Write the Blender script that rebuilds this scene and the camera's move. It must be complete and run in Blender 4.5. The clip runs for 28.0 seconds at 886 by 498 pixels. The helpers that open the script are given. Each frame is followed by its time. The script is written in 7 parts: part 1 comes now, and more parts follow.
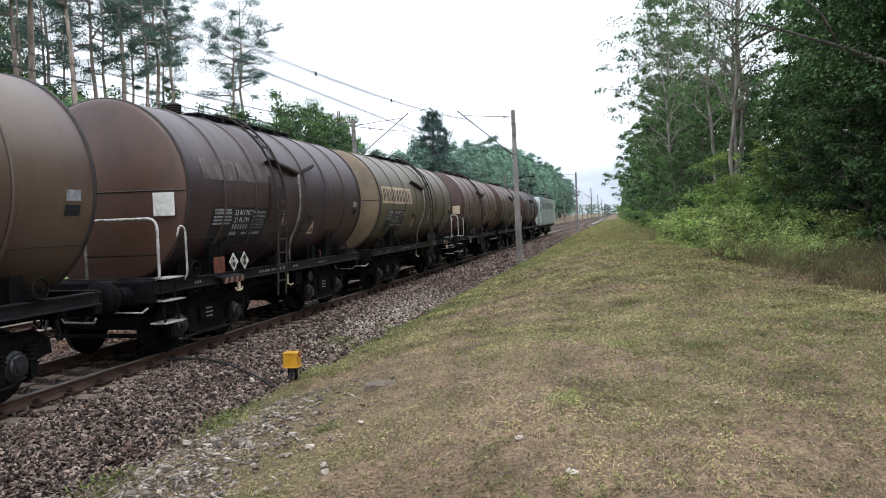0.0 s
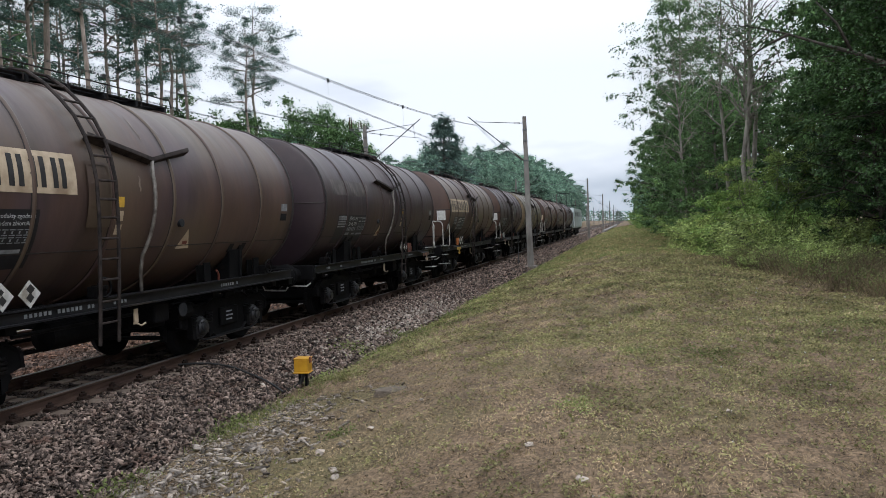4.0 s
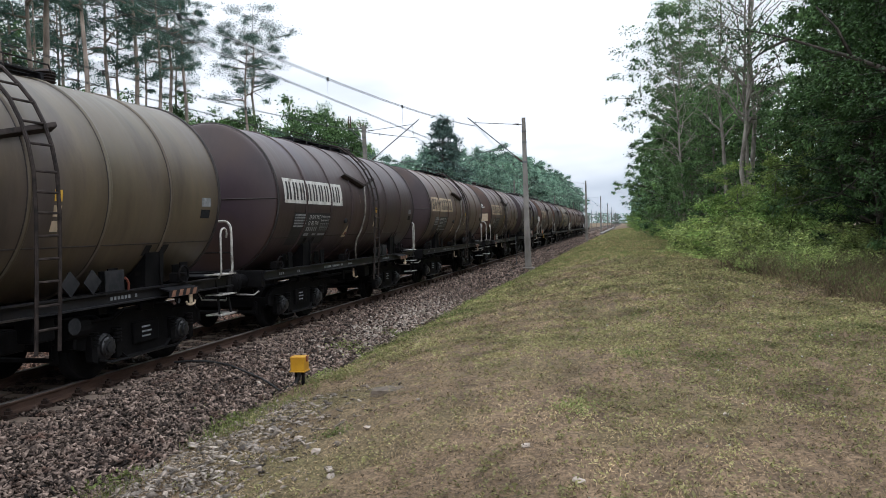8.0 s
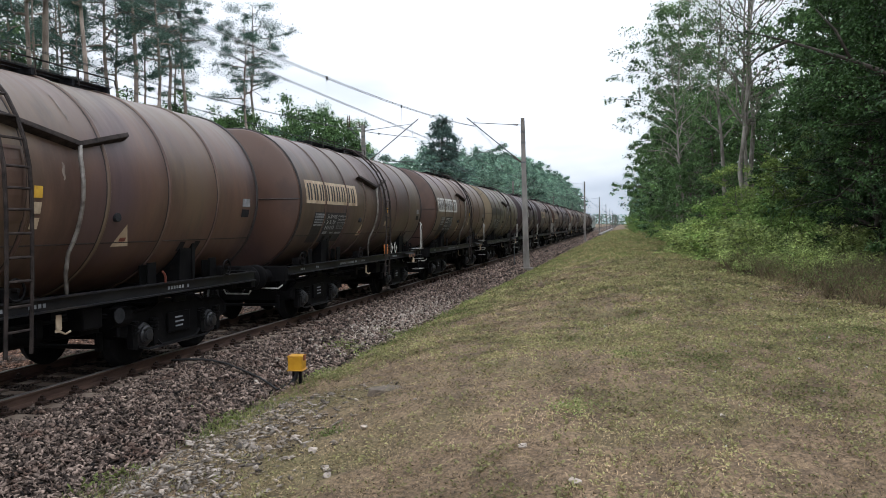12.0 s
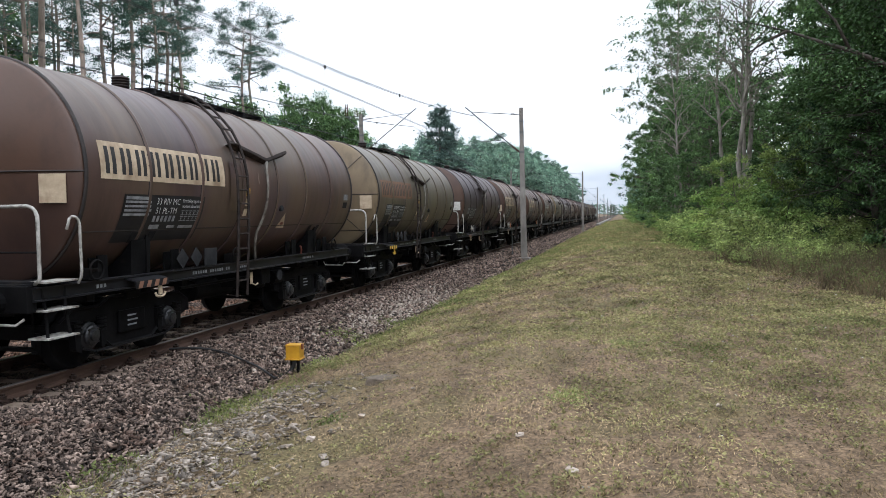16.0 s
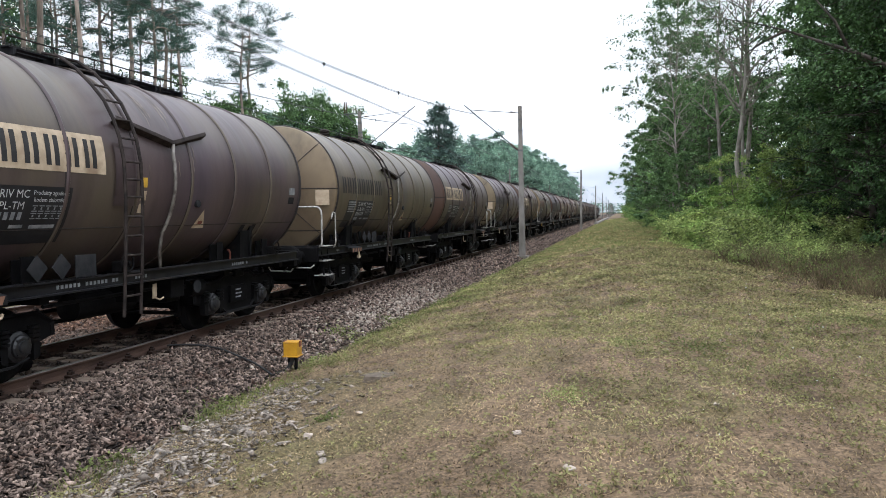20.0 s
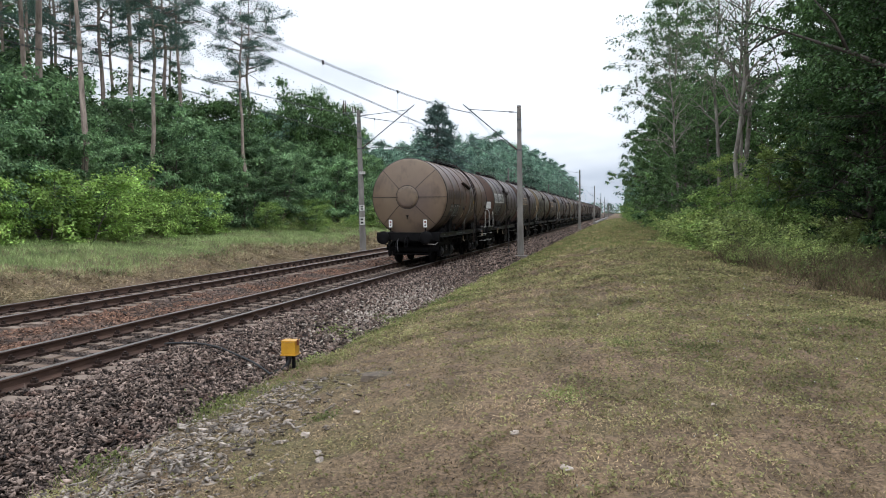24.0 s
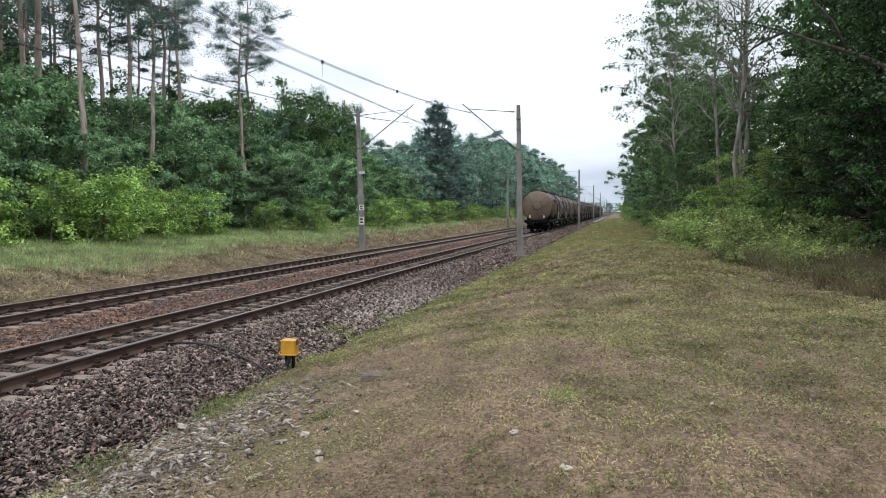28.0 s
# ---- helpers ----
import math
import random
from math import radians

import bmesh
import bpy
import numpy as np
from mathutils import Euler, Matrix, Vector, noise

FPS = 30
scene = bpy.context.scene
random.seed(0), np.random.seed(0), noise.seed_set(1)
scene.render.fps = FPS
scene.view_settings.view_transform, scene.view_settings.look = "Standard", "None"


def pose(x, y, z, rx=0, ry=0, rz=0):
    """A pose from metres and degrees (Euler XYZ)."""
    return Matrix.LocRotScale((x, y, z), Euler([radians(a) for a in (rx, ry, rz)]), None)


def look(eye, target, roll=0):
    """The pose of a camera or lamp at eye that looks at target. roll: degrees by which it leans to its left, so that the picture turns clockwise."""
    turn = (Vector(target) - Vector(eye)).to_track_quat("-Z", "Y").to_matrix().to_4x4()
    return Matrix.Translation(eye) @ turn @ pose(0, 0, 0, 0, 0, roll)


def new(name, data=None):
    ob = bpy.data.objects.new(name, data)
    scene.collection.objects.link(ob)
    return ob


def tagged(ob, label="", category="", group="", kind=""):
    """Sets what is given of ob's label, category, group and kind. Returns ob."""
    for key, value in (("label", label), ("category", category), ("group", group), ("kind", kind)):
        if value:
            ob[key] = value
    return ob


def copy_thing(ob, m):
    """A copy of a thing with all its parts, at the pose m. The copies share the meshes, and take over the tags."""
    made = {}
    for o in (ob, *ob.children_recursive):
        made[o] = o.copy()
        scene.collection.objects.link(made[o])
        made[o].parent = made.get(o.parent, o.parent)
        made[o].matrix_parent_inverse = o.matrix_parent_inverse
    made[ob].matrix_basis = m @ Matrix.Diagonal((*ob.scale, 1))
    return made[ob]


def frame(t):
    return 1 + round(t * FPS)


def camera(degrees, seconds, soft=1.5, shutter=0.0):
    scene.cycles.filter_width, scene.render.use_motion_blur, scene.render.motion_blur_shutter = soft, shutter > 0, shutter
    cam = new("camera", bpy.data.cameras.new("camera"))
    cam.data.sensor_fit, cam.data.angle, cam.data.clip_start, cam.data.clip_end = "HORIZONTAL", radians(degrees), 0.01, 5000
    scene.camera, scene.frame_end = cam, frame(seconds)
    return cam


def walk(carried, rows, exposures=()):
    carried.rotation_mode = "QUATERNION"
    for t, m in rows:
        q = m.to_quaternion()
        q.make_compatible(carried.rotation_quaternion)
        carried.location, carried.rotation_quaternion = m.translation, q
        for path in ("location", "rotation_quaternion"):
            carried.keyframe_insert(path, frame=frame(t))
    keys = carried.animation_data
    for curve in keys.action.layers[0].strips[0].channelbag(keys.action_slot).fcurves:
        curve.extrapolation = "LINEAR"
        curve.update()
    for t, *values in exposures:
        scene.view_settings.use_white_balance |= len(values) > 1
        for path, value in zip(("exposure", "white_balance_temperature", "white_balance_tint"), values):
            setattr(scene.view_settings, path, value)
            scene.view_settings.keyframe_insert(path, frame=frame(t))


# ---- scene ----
# ---- camera and its walk ----
# z = 0 is the top of the rails; the tracks run along +y. Rows: seconds, eye x, y, z, turn to the left, tilt, lean (degrees).
EXPOSURES = ((0.0, -0.80, 5960, 11), (1.0, -1.23, 5960, 11), (2.0, -1.26, 5960, 11), (3.0, -1.28, 5960, 11), (6.0, -1.13, 5960, 11), (12.0, -1.09, 5960, 11), (15.0, -0.91, 5960, 11), (17.0, -0.87, 5960, 11), (21.0, -0.77, 5960, 11), (24.0, -1.13, 5960, 11), (28.0, -1.07, 5960, 11))
cam = camera(62.0, 28.0, soft=0.85)
PATH = (
    (0.0, 0.0065, -0.0032, 2.033, 13.280, -2.276, -2.203),
    (0.5, 0.0065, -0.0032, 2.033, 13.280, -2.276, -2.203),
    (1.0, 0.0065, -0.0032, 2.033, 13.280, -2.276, -2.203),
    (1.5, 0.0088, -0.0113, 2.035, 13.609, -2.330, -2.165),
    (2.0, 0.0130, -0.0078, 2.037, 13.823, -2.313, -2.171),
    (2.5, 0.0201, -0.0251, 2.035, 14.097, -1.926, -2.139),
    (3.0, 0.0171, -0.0189, 2.038, 14.136, -1.848, -2.145),
    (3.5, 0.0164, -0.0153, 2.037, 14.138, -1.812, -2.149),
    (5.5, 0.0073, -0.0122, 2.030, 14.026, -1.754, -1.665),
    (6.0, 0.0066, -0.0117, 2.031, 14.016, -1.756, -1.634),
    (6.5, 0.0069, -0.0105, 2.032, 14.006, -1.738, -1.598),
    (7.0, 0.0053, -0.0077, 2.031, 13.980, -1.746, -1.555),
    (7.5, 0.0040, -0.0060, 2.029, 13.962, -1.739, -1.489),
    (8.0, 0.0039, -0.0058, 2.029, 13.937, -1.742, -1.417),
    (8.5, 0.0048, -0.0049, 2.028, 13.934, -1.729, -1.384),
    (9.0, 0.0072, -0.0076, 2.031, 13.923, -1.734, -1.354),
    (9.5, 0.0069, -0.0069, 2.030, 13.911, -1.727, -1.303),
    (10.0, 0.0060, -0.0079, 2.031, 13.885, -1.741, -1.257),
    (10.5, 0.0048, -0.0084, 2.030, 13.863, -1.743, -1.215),
    (11.0, 0.0050, -0.0062, 2.030, 13.843, -1.747, -1.194),
    (11.5, 0.0065, -0.0076, 2.028, 13.833, -1.736, -1.125),
    (12.0, 0.0059, -0.0059, 2.027, 13.806, -1.751, -1.046),
    (12.5, 0.0058, -0.0086, 2.026, 13.792, -1.763, -0.979),
    (14.5, 0.0043, -0.0048, 2.028, 13.681, -2.527, -0.865),
    (15.0, 0.0041, -0.0057, 2.028, 13.677, -2.540, -0.857),
    (15.5, 0.0033, -0.0037, 2.029, 13.659, -2.560, -0.867),
    (16.0, 0.0030, -0.0058, 2.027, 13.646, -2.562, -0.862),
    (16.5, 0.0014, -0.0041, 2.026, 13.618, -2.563, -0.829),
    (17.0, 0.0025, -0.0047, 2.025, 13.605, -2.567, -0.788),
    (17.5, 0.0035, -0.0043, 2.026, 13.594, -2.580, -0.745),
    (18.0, 0.0060, -0.0030, 2.026, 13.595, -2.617, -0.764),
    (18.5, 0.0053, -0.0013, 2.025, 13.576, -2.664, -0.760),
    (19.0, 0.0034, -0.0006, 2.026, 13.550, -2.707, -0.723),
    (19.5, 0.0012, -0.0026, 2.026, 13.525, -2.724, -0.652),
    (20.0, 0.0015, -0.0043, 2.025, 13.510, -2.725, -0.586),
    (20.5, 0.0034, -0.0029, 2.025, 13.505, -2.732, -0.569),
    (21.0, 0.0042, -0.0031, 2.026, 13.488, -2.738, -0.555),
    (21.5, 0.0045, -0.0024, 2.027, 13.482, -2.749, -0.563),
    (23.5, 0.0005, -0.0010, 2.027, 13.378, -2.785, -0.305),
    (24.0, 0.0009, -0.0002, 2.028, 13.383, -2.791, -0.301),
    (24.5, 0.0006, 0.0005, 2.028, 13.386, -2.797, -0.280),
    (25.0, 0.0009, 0.0011, 2.027, 13.391, -2.791, -0.272),
    (25.5, 0.0001, 0.0004, 2.027, 13.384, -2.792, -0.269),
    (26.0, -0.0000, -0.0009, 2.028, 13.379, -2.802, -0.265),
    (26.5, -0.0000, -0.0011, 2.029, 13.375, -2.816, -0.267),
    (27.0, 0.0013, -0.0040, 2.030, 13.369, -2.820, -0.294),
    (27.5, 0.0013, -0.0031, 2.030, 13.352, -2.820, -0.292),
    (28.0, 0.0017, -0.0048, 2.029, 13.340, -2.818, -0.305),
)


def eye_row(x, y, z, left, tilt, lean):
    a, b = radians(left), radians(tilt)
    way = Vector((-math.sin(a) * math.cos(b), math.cos(a) * math.cos(b), math.sin(b)))
    eye = Vector((x, y, z))
    return look(eye, eye + way * 10, lean)


walk(cam, [(r[0], eye_row(*r[1:])) for r in PATH], exposures=EXPOSURES)

# ---- world and light: bright overcast, soft sun high behind the clouds ----
SUN_UP, SUN_TURN = 62.0, 150.0
world = bpy.data.worlds.new("overcast_sky")
scene.world = world
world.use_nodes = True
wn, wl = world.node_tree.nodes, world.node_tree.links
wn.clear()
w_out = wn.new("ShaderNodeOutputWorld")
w_bg = wn.new("ShaderNodeBackground")
w_sky = wn.new("ShaderNodeTexSky")
w_sky.sky_type, w_sky.sun_disc = "NISHITA", False
w_sky.sun_elevation, w_sky.sun_rotation = radians(SUN_UP), radians(SUN_TURN)
w_sky.air_density, w_sky.dust_density = 1.0, 2.0
w_co = wn.new("ShaderNodeTexCoord")
w_map = wn.new("ShaderNodeMapping")
w_map.inputs["Scale"].default_value = (1.0, 1.0, 4.5)
w_noise = wn.new("ShaderNodeTexNoise")
w_noise.inputs["Scale"].default_value = 2.1
w_noise.inputs["Detail"].default_value = 6.0
w_noise.inputs["Roughness"].default_value = 0.52
w_ramp = wn.new("ShaderNodeValToRGB")
w_ramp.color_ramp.elements[0].position, w_ramp.color_ramp.elements[0].color = 0.30, (12.6, 13.8, 15.2, 1)
w_ramp.color_ramp.elements[1].position, w_ramp.color_ramp.elements[1].color = 0.52, (23.0, 23.4, 23.7, 1)
# an overcast sky is brightest overhead
w_zen = wn.new("ShaderNodeMapRange")
w_zen.inputs["From Min"].default_value, w_zen.inputs["From Max"].default_value = 0.20, 0.85
w_zen.inputs["To Min"].default_value, w_zen.inputs["To Max"].default_value = 1.15, 2.35
w_lift = wn.new("ShaderNodeVectorMath")
w_lift.operation = "SCALE"
w_mix = wn.new("ShaderNodeMix")
w_mix.data_type = "RGBA"
w_mix.inputs[0].default_value = 0.86
wl.new(w_co.outputs["Generated"], w_map.inputs["Vector"])
wl.new(w_map.outputs["Vector"], w_noise.inputs["Vector"])
w_sep = wn.new("ShaderNodeSeparateXYZ")
w_rise = wn.new("ShaderNodeMapRange")
w_rise.inputs["From Min"].default_value, w_rise.inputs["From Max"].default_value = 0.02, 0.30
w_rise.inputs["To Min"].default_value, w_rise.inputs["To Max"].default_value = -0.08, 0.22
w_add = wn.new("ShaderNodeMath")
wl.new(w_co.outputs["Generated"], w_sep.inputs["Vector"])
wl.new(w_sep.outputs["Z"], w_rise.inputs["Value"])
wl.new(w_noise.outputs["Fac"], w_add.inputs[0])
wl.new(w_rise.outputs["Result"], w_add.inputs[1])
wl.new(w_add.outputs[0], w_ramp.inputs["Fac"])
wl.new(w_sky.outputs["Color"], w_mix.inputs[6])
wl.new(w_sep.outputs["Z"], w_zen.inputs["Value"])
wl.new(w_ramp.outputs["Color"], w_lift.inputs[0])
wl.new(w_zen.outputs["Result"], w_lift.inputs["Scale"])
wl.new(w_lift.outputs["Vector"], w_mix.inputs[7])
wl.new(w_mix.outputs[2], w_bg.inputs["Color"])
w_bg.inputs["Strength"].default_value = 0.10
wl.new(w_bg.outputs["Background"], w_out.inputs["Surface"])

sun = new("sun", bpy.data.lights.new("sun", "SUN"))
sun.data.energy, sun.data.angle, sun.data.color = 1.3, radians(24), (1.0, 0.96, 0.9)
sun_way = Vector((math.sin(radians(SUN_TURN)) * math.cos(radians(SUN_UP)), math.cos(radians(SUN_TURN)) * math.cos(radians(SUN_UP)), math.sin(radians(SUN_UP))))
sun.matrix_world = look(sun_way * 100, (0, 0, 0))

# ---- materials ----
def material(name, dark, light, rough=0.8, metal=0.0, scale=4.0, bump=0.0, bump_scale=60.0, stretch=(1, 1, 1), vary=0.0, spots=None, spot_at=0.62, spot_scale=1.5, spread=0.28, gloss=None, vary_thing=0.0):
    """Two tones mixed by noise in metres, a second broad tone (spots), relief, and a tint that varies from piece to piece."""
    m = bpy.data.materials.new(name)
    m.use_nodes = True
    n, l = m.node_tree.nodes, m.node_tree.links
    bsdf = n["Principled BSDF"]
    co = n.new("ShaderNodeTexCoord")
    mp = n.new("ShaderNodeMapping")
    mp.inputs["Scale"].default_value = stretch
    l.new(co.outputs["Object"], mp.inputs["Vector"])
    no = n.new("ShaderNodeTexNoise")
    no.inputs["Scale"].default_value, no.inputs["Detail"].default_value, no.inputs["Roughness"].default_value = scale, 7.0, 0.62
    l.new(mp.outputs["Vector"], no.inputs["Vector"])
    ra = n.new("ShaderNodeValToRGB")
    ra.color_ramp.elements[0].position, ra.color_ramp.elements[0].color = 0.5 - spread / 2, (*dark, 1)
    ra.color_ramp.elements[1].position, ra.color_ramp.elements[1].color = 0.5 + spread / 2, (*light, 1)
    l.new(no.outputs["Fac"], ra.inputs["Fac"])
    colour = ra.outputs["Color"]
    if spots:
        n2 = n.new("ShaderNodeTexNoise")
        n2.inputs["Scale"].default_value, n2.inputs["Detail"].default_value = spot_scale, 5.0
        l.new(mp.outputs["Vector"], n2.inputs["Vector"])
        r2 = n.new("ShaderNodeValToRGB")
        r2.color_ramp.elements[0].position, r2.color_ramp.elements[1].position = spot_at - 0.08, spot_at + 0.08
        l.new(n2.outputs["Fac"], r2.inputs["Fac"])
        mx = n.new("ShaderNodeMix")
        mx.data_type = "RGBA"
        mx.inputs[7].default_value = (*spots, 1)
        l.new(r2.outputs["Color"], mx.inputs[0])
        l.new(colour, mx.inputs[6])
        colour = mx.outputs[2]
    if vary:
        oi = n.new("ShaderNodeObjectInfo")
        ge = n.new("ShaderNodeNewGeometry")
        ad = n.new("ShaderNodeMath")
        ad.operation = "ADD"
        l.new(oi.outputs["Random"], ad.inputs[0])
        l.new(ge.outputs["Random Per Island"], ad.inputs[1])
        fr = n.new("ShaderNodeMath")
        fr.operation = "FRACT"
        l.new(ad.outputs[0], fr.inputs[0])
        mr = n.new("ShaderNodeMapRange")
        mr.inputs["To Min"].default_value, mr.inputs["To Max"].default_value = 1 - vary, 1 + vary
        l.new(fr.outputs[0], mr.inputs["Value"])
        hs = n.new("ShaderNodeHueSaturation")
        l.new(mr.outputs["Result"], hs.inputs["Value"])
        l.new(colour, hs.inputs["Color"])
        colour = hs.outputs["Color"]
    if vary_thing:
        oi = n.new("ShaderNodeObjectInfo")
        mr = n.new("ShaderNodeMapRange")
        mr.inputs["To Min"].default_value, mr.inputs["To Max"].default_value = 1 - vary_thing, 1 + vary_thing
        l.new(oi.outputs["Random"], mr.inputs["Value"])
        hs = n.new("ShaderNodeHueSaturation")
        l.new(mr.outputs["Result"], hs.inputs["Value"])
        l.new(colour, hs.inputs["Color"])
        colour = hs.outputs["Color"]
    l.new(colour, bsdf.inputs["Base Color"])
    bsdf.inputs["Roughness"].default_value, bsdf.inputs["Metallic"].default_value = rough, metal
    if gloss is not None or rough > 0.75:
        bsdf.inputs["Specular IOR Level"].default_value = 0.25 if gloss is None else gloss
    if bump:
        n3 = n.new("ShaderNodeTexNoise")
        n3.inputs["Scale"].default_value, n3.inputs["Detail"].default_value = bump_scale, 4.0
        l.new(co.outputs["Object"], n3.inputs["Vector"])
        bp = n.new("ShaderNodeBump")
        bp.inputs["Strength"].default_value, bp.inputs["Distance"].default_value = bump, 0.02
        l.new(n3.outputs["Fac"], bp.inputs["Height"])
        l.new(bp.outputs["Normal"], bsdf.inputs["Normal"])
    return m


def leaf_material(name, dark, light, vary=0.3, through_light=0.35):
    m = material(name, dark, light, rough=0.62, scale=1.0, vary=vary, vary_thing=0.22, gloss=0.18)
    n, l = m.node_tree.nodes, m.node_tree.links
    bsdf, out = n["Principled BSDF"], n["Material Output"]
    tr = n.new("ShaderNodeBsdfTranslucent")
    l.new(bsdf.inputs["Base Color"].links[0].from_socket, tr.inputs["Color"])
    mx = n.new("ShaderNodeMixShader")
    mx.inputs["Fac"].default_value = through_light
    l.new(bsdf.outputs["BSDF"], mx.inputs[1])
    l.new(tr.outputs["BSDF"], mx.inputs[2])
    l.new(mx.outputs["Shader"], out.inputs["Surface"])
    return m


def tank_material(name, low, high, wash, other, run=(0.10, 4.0, 0.16), soot=0.38):
    """Old oily tank paint: broad faded fields of two tints, run-off streaks round the shell, sooty blotches, fine grain."""
    m = material(name, low, high, rough=0.48, scale=1.3, stretch=(0.35, 1.0, 0.35), bump=0.05, bump_scale=22, spots=wash, spot_at=0.58, spot_scale=0.5, spread=0.4, gloss=0.42)
    n, l = m.node_tree.nodes, m.node_tree.links
    bsdf = n["Principled BSDF"]
    old = bsdf.inputs["Base Color"].links[0].from_socket
    co = n.new("ShaderNodeTexCoord")
    oi = n.new("ShaderNodeObjectInfo")
    sh = n.new("ShaderNodeVectorMath")
    sh.operation = "ADD"
    sc = n.new("ShaderNodeMath")
    sc.operation = "MULTIPLY"
    sc.inputs[1].default_value = 40.0
    l.new(oi.outputs["Random"], sc.inputs[0])
    l.new(co.outputs["Object"], sh.inputs[0])
    l.new(sc.outputs[0], sh.inputs[1])
    # the second faded tint, in fields of a metre or two
    nf = n.new("ShaderNodeTexNoise")
    nf.inputs["Scale"].default_value, nf.inputs["Detail"].default_value = 0.42, 4.0
    l.new(sh.outputs["Vector"], nf.inputs["Vector"])
    rf = n.new("ShaderNodeMapRange")
    rf.inputs["From Min"].default_value, rf.inputs["From Max"].default_value = 0.44, 0.60
    l.new(nf.outputs["Fac"], rf.inputs["Value"])
    mf = n.new("ShaderNodeMix")
    mf.data_type = "RGBA"
    mf.inputs[7].default_value = (*other, 1)
    l.new(rf.outputs["Result"], mf.inputs[0])
    l.new(old, mf.inputs[6])
    mp = n.new("ShaderNodeMapping")
    mp.inputs["Scale"].default_value = run
    l.new(sh.outputs["Vector"], mp.inputs["Vector"])
    no = n.new("ShaderNodeTexNoise")
    no.inputs["Scale"].default_value, no.inputs["Detail"].default_value = 2.6, 6.0
    l.new(mp.outputs["Vector"], no.inputs["Vector"])
    mr = n.new("ShaderNodeMapRange")
    mr.inputs["From Min"].default_value, mr.inputs["From Max"].default_value = 0.35, 0.68
    mr.inputs["To Min"].default_value, mr.inputs["To Max"].default_value = 0.92, 1.06
    l.new(no.outputs["Fac"], mr.inputs["Value"])
    hs = n.new("ShaderNodeHueSaturation")
    l.new(mr.outputs["Result"], hs.inputs["Value"])
    l.new(mf.outputs[2], hs.inputs["Color"])
    # sooty oil runs in uneven patches
    mo = n.new("ShaderNodeMapping")
    mo.inputs["Scale"].default_value = (run[0] * 3.0, run[1] * 0.32, run[2] * 2.2)
    l.new(sh.outputs["Vector"], mo.inputs["Vector"])
    ns = n.new("ShaderNodeTexNoise")
    ns.inputs["Scale"].default_value, ns.inputs["Detail"].default_value, ns.inputs["Roughness"].default_value = 1.5, 7.0, 0.6
    l.new(mo.outputs["Vector"], ns.inputs["Vector"])
    ro = n.new("ShaderNodeMapRange")
    ro.inputs["From Min"].default_value, ro.inputs["From Max"].default_value = 0.50, 0.66
    ro.inputs["To Max"].default_value = soot
    l.new(ns.outputs["Fac"], ro.inputs["Value"])
    mk = n.new("ShaderNodeMix")
    mk.data_type = "RGBA"
    mk.inputs[7].default_value = (0.014, 0.011, 0.012, 1)
    l.new(ro.outputs["Result"], mk.inputs[0])
    l.new(hs.outputs["Color"], mk.inputs[6])
    l.new(mk.outputs[2], bsdf.inputs["Base Color"])
    rr = n.new("ShaderNodeMapRange")
    rr.inputs["To Min"].default_value, rr.inputs["To Max"].default_value = 0.30, 0.60
    l.new(no.outputs["Fac"], rr.inputs["Value"])
    l.new(rr.outputs["Result"], bsdf.inputs["Roughness"])
    return m


M_TANKS = {
    "brown": tank_material("tank_brown", (0.0499, 0.0299, 0.0260), (0.1139, 0.0678, 0.0520), (0.0719, 0.0500, 0.0620), (0.0998, 0.0699, 0.0470)),
    "dark": tank_material("tank_dark", (0.0260, 0.0158, 0.0181), (0.0562, 0.0344, 0.0343), (0.0416, 0.0286, 0.0412), (0.0499, 0.0296, 0.0265)),
    "olive": tank_material("tank_olive", (0.0674, 0.0521, 0.0356), (0.1329, 0.1033, 0.0662), (0.0805, 0.0649, 0.0644), (0.1049, 0.0885, 0.0576)),
    "purple": tank_material("tank_purple", (0.0479, 0.0329, 0.0370), (0.0978, 0.0678, 0.0670), (0.0739, 0.0539, 0.0700), (0.0978, 0.0768, 0.0550)),
    "red": tank_material("tank_red", (0.0639, 0.0359, 0.0290), (0.1378, 0.0798, 0.0550), (0.0878, 0.0588, 0.0650), (0.1198, 0.0838, 0.0540)),
}
M_ENDS = {
    "brown": tank_material("end_brown", (0.0458, 0.0248, 0.0196), (0.0894, 0.0497, 0.0353), (0.0520, 0.0325, 0.0333), (0.0811, 0.0439, 0.0294), (0.5, 0.2, 0.4), soot=0.3),
    "dark": tank_material("end_dark", (0.0229, 0.0143, 0.0167), (0.0478, 0.0296, 0.0314), (0.0354, 0.0239, 0.0333), (0.0520, 0.0306, 0.0235), (0.5, 0.2, 0.4), soot=0.3),
    "copper": tank_material("end_copper", (0.122, 0.083, 0.056), (0.205, 0.142, 0.092), (0.110, 0.080, 0.068), (0.172, 0.124, 0.082), (0.5, 0.2, 0.4), soot=0.3),
    "tan": tank_material("end_tan", (0.1329, 0.0954, 0.0557), (0.2078, 0.1535, 0.0884), (0.1198, 0.0885, 0.0614), (0.1778, 0.1367, 0.0826), (0.5, 0.2, 0.4), soot=0.3),
}
# grimy steel, taken nearly to black to carry the shade beneath the wagons
M_STEEL = material("grimy_shade_black_steel", gloss=0.08, dark=(0.0035, 0.0035, 0.004), light=(0.009, 0.0085, 0.009), rough=0.7, scale=3.0, bump=0.15, bump_scale=30, spots=(0.016, 0.0125, 0.0105), spot_at=0.72, spot_scale=4)
